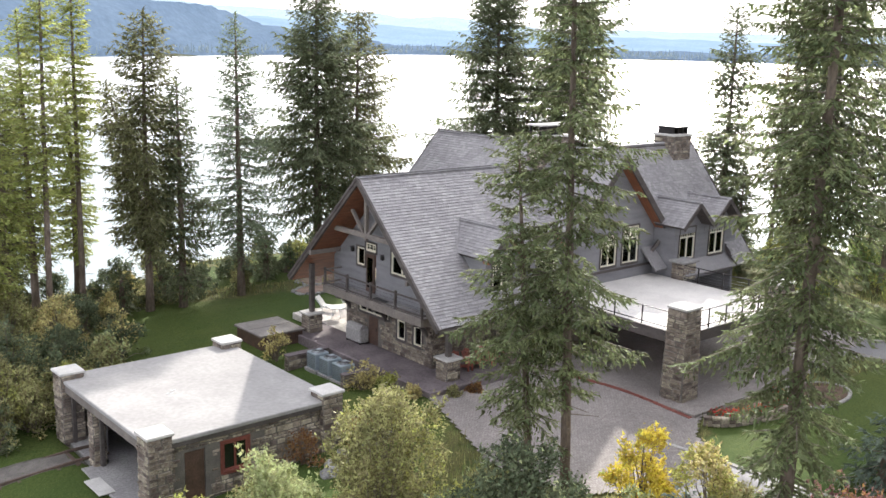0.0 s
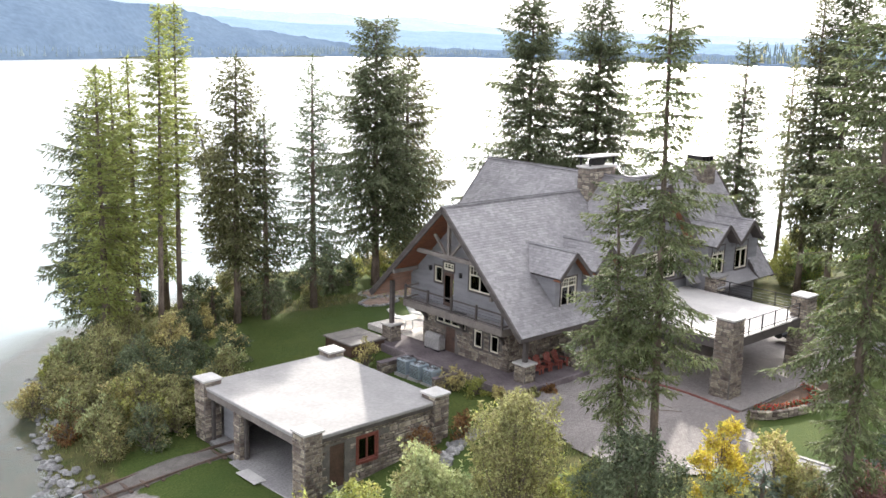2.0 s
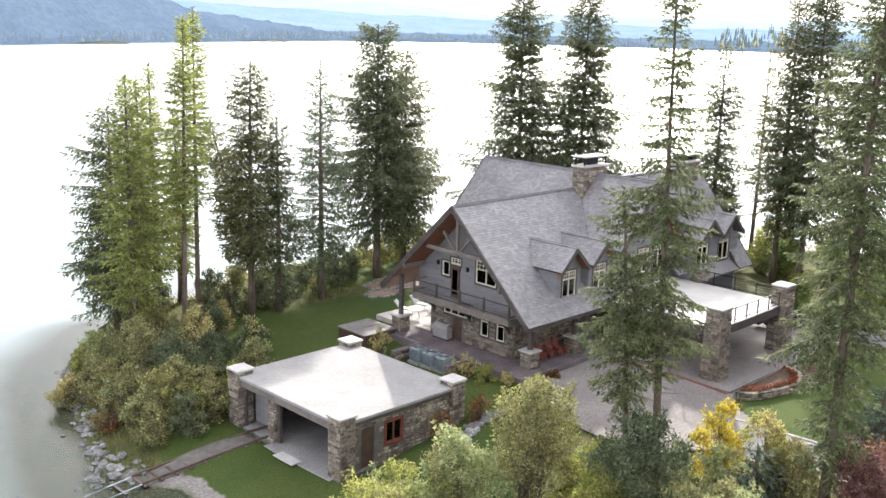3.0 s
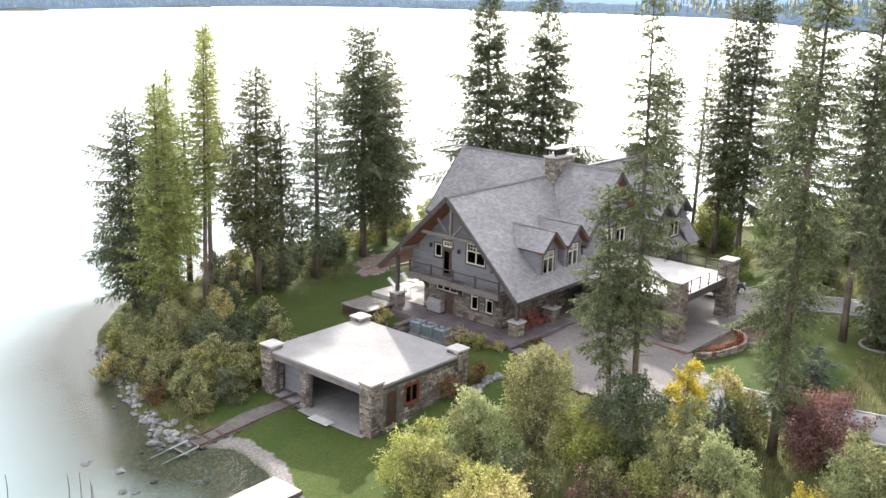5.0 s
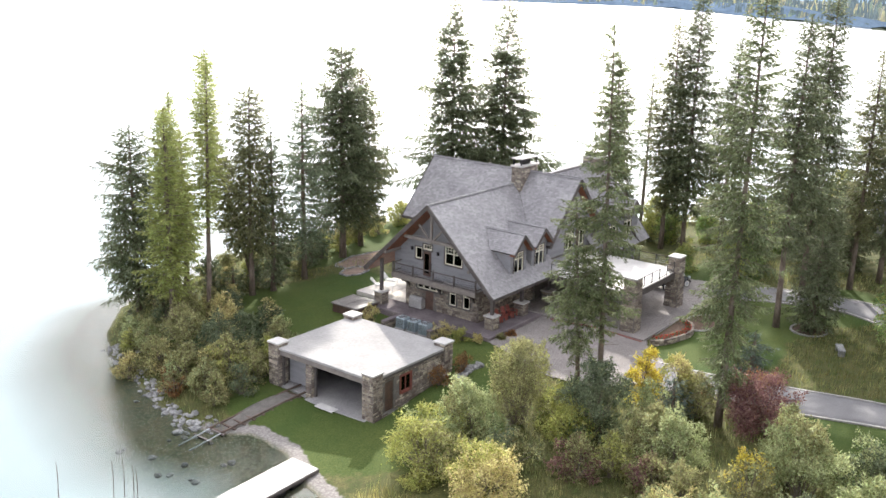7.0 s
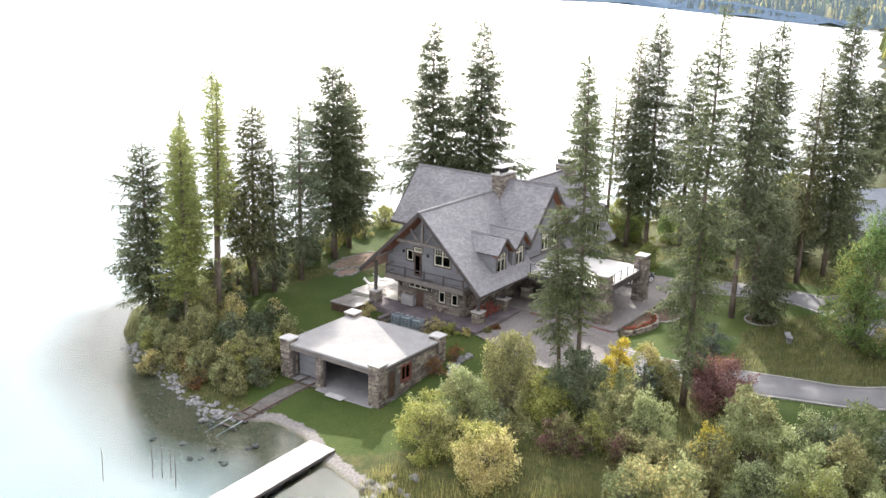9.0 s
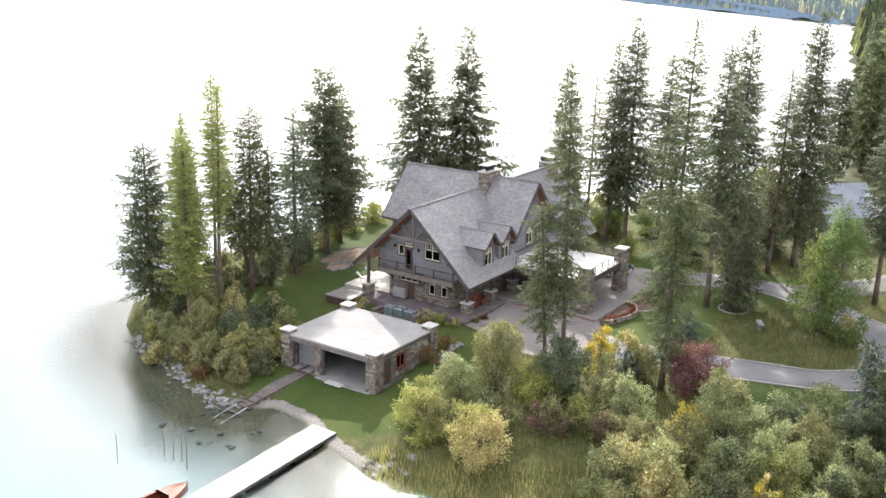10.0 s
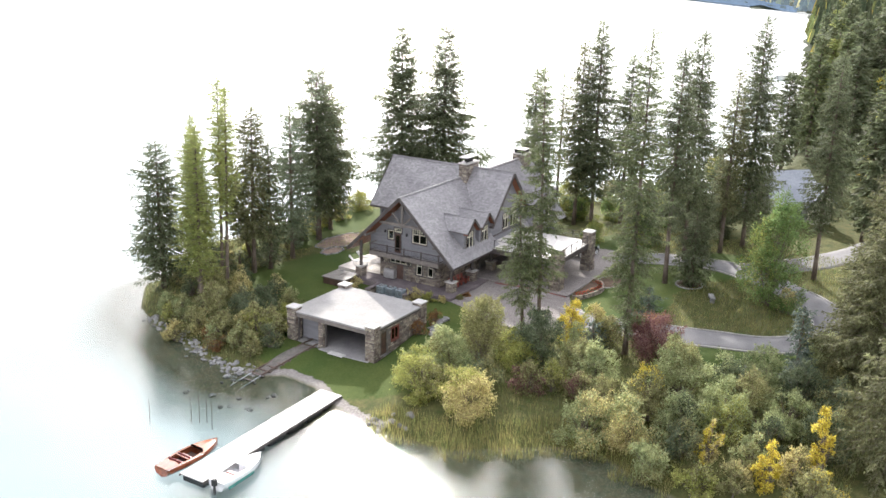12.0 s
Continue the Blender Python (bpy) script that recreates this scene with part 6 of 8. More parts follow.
PAVERS = paver_material()
tagged(new("road", db.mesh("road", PAVERS, True)), "warm grey paver forecourt before the carport", "driveway", kind="structure")
band = Build()
for i in range(30):
    y0 = 26.4 + i * 0.3
    band.box(38.85, 39.12, y0, y0 + 0.28, ground_at(39, y0) + 0.06, ground_at(39, y0) + 0.125, 0.012)
tagged(new("trim", band.mesh("trim", REDWOOD)), "row of dark red brick edging in the forecourt", "edging", kind="structure")
ap = Build().box(39.15, 52, 26.3, 40, 2.5, ground_at(44, 30) + 0.13, 0.02)
tagged(new("pavement", ap.fixed("pavement", PAVERS)), "warm grey paved floor under the carport", "paving", kind="structure")

# planting beds with stone walls
WALLPTS = spline([(38.9, 25.6), (39.8, 24.8), (41.6, 24.2), (43.4, 23.9), (45.0, 24.6), (45.6, 25.8)], 0.35)
planter = thing("flower_bed", "low curved stone wall with red flowers behind it", "flower bed")
k = 0
rr = random.Random(5)
for a, b2 in zip(WALLPTS, WALLPTS[1:]):
    for zz in (0, 1, 2):
        h = 0.17
        z0 = ground_at(a.x, a.y) + zz * h
        part("stone", Build().beam((a.x, a.y, z0 + h / 2), (b2.x, b2.y, z0 + h / 2), 0.3 + rr.uniform(-0.04, 0.04), h - 0.015, c=0.03), STONE_ONE, planter)
soil = Build()
soil.v = [(p.x, p.y, ground_at(p.x, p.y) + 0.42) for p in WALLPTS]
soil.f = [tuple(range(len(soil.v)))]
part("soil", soil.mesh("soil", SOIL), None, planter)
fr = np.random.default_rng(8)
pts = np.array([(WALLPTS[i].x * t + 42.4 * (1 - t), WALLPTS[i].y * t + 25.4 * (1 - t), ground_at(42, 25) + 0.42 + h) for i, t, h in zip(fr.integers(0, len(WALLPTS), 1500), fr.uniform(0.7, 0.95, 1500), fr.uniform(0.02, 0.28, 1500))])
way, side = unit(fr.normal(0, 1, (1500, 3)) + [0, 0, 0.4]), None
side = unit(np.cross(way, fr.normal(0, 1, (1500, 3))))
q = kites(fr, pts, way, side, fr.uniform(0.08, 0.18, 1500), fr.uniform(0.06, 0.12, 1500))
part("flowerage", kite_mesh("flowerage", q[:700], BLOOM), None, planter, "red blooms", kind="stuff")
part("leaves", kite_mesh("leaves", q[700:], LEAF_DARK), None, planter, kind="stuff")


def ring_bed(x, y, rx, ry, label, edge=KERB, fill=SOIL, wob=0.0):
    t = thing("planting_bed", label, "planting bed")
    n = 36
    z = [ground_at(x + rx * math.cos(6.2832 * i / n), y + ry * math.sin(6.2832 * i / n)) for i in range(n)]
    for i in range(n):
        a, b = 6.2832 * i / n, 6.2832 * (i + 0.94) / n
        q = 1 + wob * math.sin(i * 5.1)
        part("edging_stone", Build().beam((x + q * rx * math.cos(a), y + q * ry * math.sin(a), z[i] + 0.05), (x + q * rx * math.cos(b), y + q * ry * math.sin(b), z[i] + 0.05), 0.2 + wob, 0.16 + wob * math.sin(i * 2.3), c=0.04), edge, t)
    s = Build()
    s.v = [(x + rx * math.cos(6.2832 * i / n), y + ry * math.sin(6.2832 * i / n), z[i] + 0.05) for i in range(n)] + [(x, y, ground_at(x, y) + 0.16)]
    s.f = [(i, (i + 1) % n, n) for i in range(n)]
    part("mulch", s.mesh("mulch", fill, True), None, t)


ring_bed(46.9, 24.3, 2.4, 1.5, "oval mulch bed with pale edging stones")
LITTER = material("leaf_litter", (0.20, 0.14, 0.11), (0.30, 0.22, 0.18), scale=1.5, rough=1.0, fine=14, bump=0.8)
ring_bed(42.5, 60.0, 4.6, 2.2, "long brown mulch bed with stone edging below firs", ROCK, LITTER, 0.05)
ring_bed(38.0, 58.2, 1.7, 1.1, "small round mulch bed with stone edging", ROCK, LITTER, 0.05)
ring_bed(51.6, 16.4, 1.6, 1.5, "round mulch bed with pale edging stones under a fir")

# ---- things round the house ----


def chair(x, y, turn):
    t = thing("garden_chair", "red wooden slatted garden chair on the porch", "chair", "porch chairs", pose(x, y, 2.75, 0, 0, turn))
    for i in range(5):
        part("seat_slat", Build().beam((-0.28, -0.30 + i * 0.13, 0.36 - i * 0.03), (0.28, -0.30 + i * 0.13, 0.36 - i * 0.03), 0.11, 0.025), CHAIR_RED, t)
    for i in range(5):
        xx = -0.24 + i * 0.12
        part("back_slat", Build().beam((xx * 0.85, 0.26, 0.24), (xx * 1.1, 0.58, 1.02 - abs(i - 2) * 0.05), 0.1, 0.025, up=(0, 1, 0)), CHAIR_RED, t)
    for s in (-1, 1):
        part("armrest", Build().beam((s * 0.36, -0.42, 0.56), (s * 0.36, 0.38, 0.53), 0.14, 0.025), CHAIR_RED, t)
        part("front_leg", Build().box(s * 0.33 - 0.03, s * 0.33 + 0.03, -0.38, -0.26, 0, 0.55, 0.008), CHAIR_RED, t)
        part("back_leg", Build().beam((s * 0.28, -0.3, 0.3), (s * 0.28, 0.62, 0.03), 0.04, 0.11), CHAIR_RED, t)
    return t


CHAIR_RED = material("red_chair_paint", (0.26, 0.075, 0.06), (0.34, 0.11, 0.085), scale=3, rough=0.55, fine=14, bump=0.15)
for i, xx in enumerate((34.35, 35.25, 36.15, 37.0)):
    chair(xx, 38.25, (-4, 5, -3, 6)[i])

for i, yy in enumerate((44.55, 43.3, 42.05)):
    t = thing("air_conditioner", "blue-grey outdoor air conditioning unit with a round fan grille", "air conditioner", "air conditioners", pose(29.25, yy, 2.2))
    part("casing", Build().box(-0.46, 0.46, -0.46, 0.46, 0.06, 1.0, 0.04), UNIT, t)
    part("base", Build().box(-0.55, 0.55, -0.55, 0.55, -0.4, 0.06, 0.01), FLOORING, t)
    gr = Build()
    for r in (0.12, 0.2, 0.28, 0.36):
        ring = [(r * math.cos(a), r * math.sin(a), 1.02) for a in np.linspace(0, 6.2832, 19)]
        gr.tube(ring, [0.008] * 19, 4, False)
    part("grille", gr, STEEL, t)
    part("fan_well", Build().tube([(0, 0, 1.001), (0, 0, 1.012)], [0.38, 0.38], 22), BLACK, t)
    for s in range(8):
        z0 = 0.16 + s * 0.1
        part("louvre", Build().box(-0.47, -0.455, -0.4, 0.4, z0, z0 + 0.03), BLACK, t)
for (x0, y0, x1, y1) in ((27.9, 45.5, 30.6, 45.9), (28.6, 41.0, 30.6, 41.35)):
    w = thing("garden_wall", "low rubble stone wall beside the units", "wall", "low walls")
    part("core", Build().box(x0, x1, y0, y1, 1.7, 2.85), MORTAR, w)
    part("coping", Build().box(x0 - 0.05, x1 + 0.05, y0 - 0.05, y1 + 0.05, 2.85, 2.93, 0.02), TERRACE, w)
    emit_pieces("stone", pier_stones(x0, x1, y0, y1, 1.8, 2.85, int(y0)), w, STONE, STONE_ONE, (25, 40, 2), limit=40, seed=int(y0))

g = thing("grill_cabinet", "pale covered grill cabinet against the stone wall", "grill", at=pose(32.95, 45.95, 2.74))
part("cover", Build().box(-0.33, 0.33, -0.75, 0.75, 0.08, 0.92, 0.07), FLOORING, g)
part("lid", Build().tube([(-0.02, -0.7, 0.88), (-0.02, 0.7, 0.88)], [0.28, 0.28], 14), FLOORING, g)
for xx in (-0.26, 0.26):
    for yy in (-0.65, 0.65):
        part("foot", Build().box(xx - 0.04, xx + 0.04, yy - 0.04, yy + 0.04, 0, 0.1), BLACK, g)

TUBCOVER = material("taupe_vinyl_cover", (0.15, 0.135, 0.128), (0.20, 0.18, 0.17), scale=1.5, rough=0.6, fine=12, bump=0.2)
tub = thing("hot_tub", "square hot tub with brown timber skirt and taupe cover", "hot tub", at=pose(29.7, 50.6, 0))
part("shell", Build().box(-1.42, 1.42, -1.5, 1.5, 1.7, 3.0, 0.08), DARKWOOD, tub)
for i in range(20):
    for s in (-1, 1):
        part("skirt_board", Build().box(-1.38 + i * 0.14, -1.25 + i * 0.14, s * 1.5 - 0.02, s * 1.5 + 0.02, 1.75, 2.98, 0.006), DARKWOOD, tub)
        part("skirt_board", Build().box(s * 1.42 - 0.02, s * 1.42 + 0.02, -1.4 + i * 0.14, -1.27 + i * 0.14, 1.75, 2.98, 0.006), DARKWOOD, tub)
for s in (-1, 1):
    part("cover", Build().box(-1.55, 1.55, min(0.01 * s, 1.62 * s), max(0.01 * s, 1.62 * s), 3.0, 3.13, 0.04), TUBCOVER, tub, "taupe folding cover half")
part("step", Build().box(-2.2, -1.45, -1.0, 1.2, 1.75, 2.1, 0.04), KERB, tub)


def lounger(x, y, turn):
    t = thing("sun_lounger", "white metal patio lounger with pale cushion", "lounger", "patio loungers", pose(x, y, 2.72, 0, 0, turn))
    part("seat", Build().box(-0.3, 0.3, -0.6, 0.5, 0.32, 0.40, 0.03), CANVAS, t)
    part("backrest", Build().beam((0, 0.5, 0.38), (0, 1.0, 0.95), 0.6, 0.08, c=0.03), CANVAS, t)
    for s in (-1, 1):
        part("side_rail", Build().tube([(s * 0.33, -0.65, 0.33), (s * 0.33, 0.5, 0.33), (s * 0.33, 1.05, 0.97)], [0.02] * 3, 6), STEEL, t)
        for yy in (-0.5, 0.45):
            part("leg", Build().tube([(s * 0.33, yy, 0), (s * 0.33, yy, 0.33)], [0.018] * 2, 6), STEEL, t)


lounger(35.4, 52.4, 30)
lounger(37.2, 52.6, 10)
tb = thing("patio_table", "round pale patio table on thin legs", "table", at=pose(34.9, 50.9, 2.72))
part("tabletop", Build().tube([(0, 0, 0.7), (0, 0, 0.73)], [0.6, 0.6], 24), CANVAS, tb)
for a in range(4):
    part("leg", Build().tube([(0.42 * math.cos(a * 1.57), 0.42 * math.sin(a * 1.57), 0), (0.3 * math.cos(a * 1.57), 0.3 * math.sin(a * 1.57), 0.7)], [0.02] * 2, 6), STEEL, tb)

# old-style open car beyond the carport
car = thing("car", "dark vintage car with whitewall tyres parked behind the carport", "car", at=pose(54.9, 31.1, 2.86, 0, 0, -25))
CARPAINT = material("dark_car_paint", (0.02, 0.022, 0.026), (0.03, 0.032, 0.036), scale=2, rough=0.2, fine=8, bump=0, contrast=0.05, spec=0.7)
WHITEWALL = material("whitewall_tyre", (0.62, 0.61, 0.58), (0.70, 0.69, 0.66), scale=4, rough=0.6, fine=14, bump=0.1, contrast=0.05)
cb = Build()
secs = [(-1.9, 0.55, 0.55, 0.72), (-1.6, 0.72, 0.45, 0.98), (-0.6, 0.78, 0.42, 1.05), (0.5, 0.74, 0.42, 1.02), (0.7, 0.6, 0.45, 1.0), (1.75, 0.42, 0.5, 0.92), (1.9, 0.36, 0.55, 0.85)]
for xx, w, z0, z1 in secs:
    cb.v += [(xx, -w, z0), (xx, -w, z1 - 0.1), (xx, -w * 0.8, z1), (xx, w * 0.8, z1), (xx, w, z1 - 0.1), (xx, w, z0)]
for i in range(len(secs) - 1):
    for j in range(6):
        a, b2 = i * 6 + j, i * 6 + (j + 1) % 6
        cb.f.append((a, b2, b2 + 6, a + 6))
cb.f += [tuple(range(6))[::-1], tuple(range(len(cb.v) - 6, len(cb.v)))]
part("body", cb, CARPAINT, car)
part("windscreen", Build().beam((0.45, -0.55, 1.25), (0.45, 0.55, 1.25), 0.03, 0.42), GLASS, car)
part("seat", Build().box(-0.9, -0.3, -0.6, 0.6, 1.0, 1.25, 0.06), VINYL, car)
for xx in (-1.25, 1.35):
    for s in (-1, 1):
        wh = part("wheel", Build().tube([(xx, s * 0.66, 0.36), (xx, s * 0.82, 0.36)], [0.36, 0.36], 24), BLACK, car, "black tyre")
        part("whitewall", Build().tube([(xx, s * 0.822, 0.36), (xx, s * 0.828, 0.36)], [0.29, 0.29], 24), WHITEWALL, wh)
        part("rim", Build().tube([(xx, s * 0.83, 0.36), (xx, s * 0.84, 0.36)], [0.17, 0.14], 16), STEEL, wh)
        fp = [(xx - 0.5, s * 0.72, 0.45), (xx - 0.32, s * 0.72, 0.72), (xx, s * 0.72, 0.82), (xx + 0.32, s * 0.72, 0.72), (xx + 0.5, s * 0.72, 0.45)]
        fb = Build()
        for a, b2 in zip(fp, fp[1:]):
            fb.beam(a, b2, 0.3, 0.04)
        part("mudguard", fb, CARPAINT, car)
for s in (-1, 1):
    part("headlight", Build().tube([(1.85, s * 0.42, 0.85), (2.0, s * 0.42, 0.85)], [0.12, 0.14], 14), STEEL, car)

# bench of boulders on the meadow
bn = thing("stone_bench", "grey stone bench of two boulders and a slab on the meadow", "bench", at=pose(48.2, 12.7, ground_at(48.2, 12.7), 0, 0, 25))
part("slab", Build().box(-0.9, 0.9, -0.3, 0.3, 0.42, 0.58, 0.05), ROCK, bn)
for s in (-0.6, 0.6):
    part("boulder", Build().box(s - 0.22, s + 0.22, -0.25, 0.25, -0.05, 0.43, 0.08), ROCK, bn)

# ---- dock, boats, track ----
dock = thing("dock", "long pale floating dock with flat deck sections", "dock")
n = 14
for i in range(n):
    x0 = -9.6 + i * 18.0 / n
    c = 35.2 + 0.5 * (i + 0.5) / n
    part("deck_section", Build().box(x0 + 0.004, x0 + 18.0 / n - 0.004, c - 1.2, c + 1.2, 0.36, 0.46, 0.006), CAP, dock)
    for s in (-1, 1):
        part("rub_rail", Build().box(x0, x0 + 18.0 / n, c + s * 1.22 - 0.04, c + s * 1.22 + 0.04, 0.2, 0.42, 0.01), TRIM, dock)
    if i % 2 == 0:
        part("float", Build().box(x0 + 0.2, x0 + 2.2, c - 1.1, c + 1.1, -0.25, 0.34, 0.05), BLACK, dock)


def hull(name, length, beam, freeboard, mat, parent, sheer=0.12, tuck=0.75):
    """A round-sided hull, open on top, with its bow at +x."""
    b = Build()
    rows = 15
    for i in range(rows):
        u = i / (rows - 1)
        w = beam / 2 * (1 - max(0, (u - 0.45) / 0.55) ** 2.3) * (tuck + (1 - tuck) * min(1, u / 0.35))
        w = max(w, 0.02)
        z = freeboard + sheer * u * u
        x = (u - 0.5) * length
        keel = -0.25 + 0.3 * max(0, u - 0.7) / 0.3
        for a, k in ((1.0, z), (1.03, z * 0.75), (0.98, z * 0.35), (0.75, -0.05), (0.0, keel), (-0.75, -0.05), (-0.98, z * 0.35), (-1.03, z * 0.75), (-1.0, z)):
            b.v.append((x, w * a, k))
    for i in range(rows - 1):
        for j in range(8):
            k = i * 9 + j
            b.f.append((k, k + 1, k + 10, k + 9))
    b.f.append(tuple(range(9)))
    return part(name, b.mesh(name, mat, True), None, parent)


def deck_part(name, length, beam, freeboard, u0, u1, mat, parent, inner=0.0, sheer=0.12, tuck=0.75, lift=0.01):
    """A deck between two stations; inner leaves the middle open."""
    b = Build()
    k = 9
    st = []
    for i in range(k):
        u = u0 + (u1 - u0) * i / (k - 1)
        w = max(beam / 2 * (1 - max(0, (u - 0.45) / 0.55) ** 2.3) * (tuck + (1 - tuck) * min(1, u / 0.35)), 0.02)
        st.append(((u - 0.5) * length, w, freeboard + sheer * u * u + lift))
    for (x0, w0, z0), (x1, w1, z1) in zip(st, st[1:]):
        if inner:
            for s in (-1, 1):
                b.quad((x0, s * w0, z0), (x1, s * w1, z1), (x1, s * max(w1 - inner, 0.01), z1 + 0.02), (x0, s * max(w0 - inner, 0.01), z0 + 0.02))
        else:
            b.quad((x0, -w0, z0), (x0, 0, z0 + 0.05), (x1, 0, z1 + 0.05), (x1, -w1, z1))
            b.quad((x0, 0, z0 + 0.05), (x0, w0, z0), (x1, w1, z1), (x1, 0, z1 + 0.05))
    return part(name, b, mat, parent)


boat = thing("runabout_boat", "varnished mahogany runabout with dark red seats moored at the dock", "boat", "moored boats", pose(-7.15, 37.75, 0.12, 0, 0, -2))
hull("hull", 5.9, 1.95, 0.52, MAHOGANY, boat)
deck_part("foredeck", 5.9, 1.95, 0.52, 0.62, 1.0, MAHOGANY, boat)
deck_part("aft_deck", 5.9, 1.95, 0.52, 0.0, 0.22, MAHOGANY, boat)
deck_part("side_deck", 5.9, 1.95, 0.52, 0.22, 0.62, MAHOGANY, boat, inner=0.22)
part("cockpit_floor", Build().box(-1.6, 0.7, -0.72, 0.72, 0.08, 0.12), DARKWOOD, boat)
for xx in (-1.3, -0.35):
    part("seat", Build().box(xx - 0.25, xx + 0.25, -0.7, 0.7, 0.12, 0.4, 0.06), VINYL, boat, "dark red bench seat")
    part("seat_back", Build().box(xx - 0.33, xx - 0.22, -0.7, 0.7, 0.3, 0.7, 0.05), VINYL, boat)
part("divider", Build().box(-0.86, -0.74, -0.75, 0.75, 0.5, 0.6, 0.02), MAHOGANY, boat)
part("windscreen", Build().beam((0.72, -0.7, 0.72), (0.72, 0.7, 0.72), 0.03, 0.26), GLASS, boat)
part("rub_strip", Build().beam((-2.9, -0.76, 0.5), (0.5, -1.0, 0.56), 0.03, 0.04), STEEL, boat)
part("bow_light", Build().tube([(2.5, 0, 0.68), (2.5, 0, 0.85)], [0.04, 0.03], 8), STEEL, boat)
boat = thing("motor_boat", "white motor boat with green hull bottom moored at the dock", "boat", "moored boats", pose(-6.75, 32.95, 0.12, 0, 0, 2))
hull("hull", 5.2, 1.9, 0.6, GELCOAT, boat)
deck_part("foredeck", 5.2, 1.9, 0.6, 0.55, 1.0, GELCOAT, boat)
deck_part("aft_deck", 5.2, 1.9, 0.6, 0.0, 0.25, GELCOAT, boat)
deck_part("side_deck", 5.2, 1.9, 0.6, 0.25, 0.55, GELCOAT, boat, inner=0.3)
part("boot_stripe", Build().box(-2.3, 0.6, -0.97, -0.94, 0.05, 0.3, 0.005), TEAL, boat)
part("cockpit_floor", Build().box(-1.3, 0.3, -0.62, 0.62, 0.1, 0.14), GELCOAT, boat)
part("seat", Build().box(-1.0, -0.5, -0.55, 0.55, 0.14, 0.5, 0.08), VINYL, boat, "dark red seat")
part("console", Build().box(0.0, 0.35, -0.45, 0.1, 0.14, 0.95, 0.1), GELCOAT, boat)
part("outboard_cowl", Build().box(-3.0, -2.62, -0.2, 0.2, 0.35, 0.95, 0.08), BLACK, boat)
part("outboard_leg", Build().box(-2.92, -2.72, -0.07, 0.07, -0.4, 0.4, 0.03), BLACK, boat)

track = thing("boat_railway", "rusty rails on timber sleepers running into the lake", "track")
RA, RB = [(16.5, 42.95, 0.93), (15.2, 43.0, 0.93), (8.0, 43.75, 0.12), (5.4, 44.0, -0.30)], [(16.5, 44.25, 0.93), (15.2, 44.3, 0.93), (8.0, 44.95, 0.12), (5.4, 45.2, -0.30)]
for R in (RA, RB):
    rb = Build()
    for a, b2 in zip(R, R[1:]):
        if a[0] > 9:
            rb.beam((a[0], a[1], a[2] + 0.1), (b2[0], b2[1], b2[2] + 0.1), 0.10, 0.14)
    part("rail", rb, RUST, track)
    part("rail", Build().beam((R[2][0], R[2][1], R[2][2] + 0.06), (R[3][0], R[3][1], R[3][2] + 0.06), 0.08, 0.08), STEEL, track, "pale steel rail under water")
for i in range(11):
    xx = 15.0 - 0.85 * i if i < 9 else 8.1 - 1.1 * (i - 9)
    za = 0.93 - 0.1125 * (15.2 - xx) if xx > 8 else 0.12 - 0.161 * (8 - xx)
    y0 = 43.0 + (15.2 - xx) * 0.104
    part("sleeper", Build().box(xx - 0.09, xx + 0.09, y0 - 0.25, y0 + 1.55, za - 0.06, za + 0.05, 0.015), RUST if i < 9 else BEAM, track)
tagged(new("pavement", ribbon([Vector((16.2 - 0.45 * i, 43.55 + 0.045 * i, 0)) for i in range(19)], 1.4, 0.015).fixed("pavement", MORTAR, True)), "dark gravel bed under the boat rails", "gravel", kind="structure")
for i, (px, py, h) in enumerate(((-0.4, 44.5, 1.1), (0.0, 43.9, 1.3), (-0.2, 42.2, 1.2), (0.3, 43.3, 0.9), (-2.7, 47.2, 1.0))):
    solid("mooring_stake", Build().tube([(px, py, -1.6), (px + 0.05, py, 0.2), (px + 0.03, py + 0.04, h)], [0.032, 0.028, 0.02], 7), TWIG, "thin weathered stake standing in shallow water", "stake", "stakes in the water")

# ---- rocks ----


def rock_mesh(seed):
    bm = bmesh.new()
    bmesh.ops.create_icosphere(bm, subdivisions=2, radius=1.0)
    r = random.Random(seed)
    off = Vector((r.uniform(0, 50), r.uniform(0, 50), r.uniform(0, 50)))
    for v in bm.verts:
        v.co *= 1 + 0.45 * noise.noise(v.co * 0.9 + off) + 0.15 * noise.noise(v.co * 2.6 + off)
        v.co.z *= 0.65
    me = bpy.data.meshes.new("rock")
    bm.to_mesh(me)
    bm.free()
    me.materials.append(ROCK)
    return me


ROCKSHAPES = [rock_mesh(i) for i in range(7)]
rr = random.Random(12)


def put_rock(x, y, s, z=None, label="rounded grey shore rock at the waterline", group="shore rocks"):
    z = ground_at(x, y) if z is None else z
    ob = new("rock", ROCKSHAPES[rr.randrange(7)])
    ob.matrix_basis = pose(x, y, z + s * 0.15, rr.uniform(-15, 15), rr.uniform(-15, 15), rr.uniform(0, 360)) @ Matrix.Diagonal((s * rr.uniform(0.8, 1.3), s * rr.uniform(0.8, 1.2), s * rr.uniform(0.7, 1.1), 1))
    return tagged(ob, label, "rock", group)


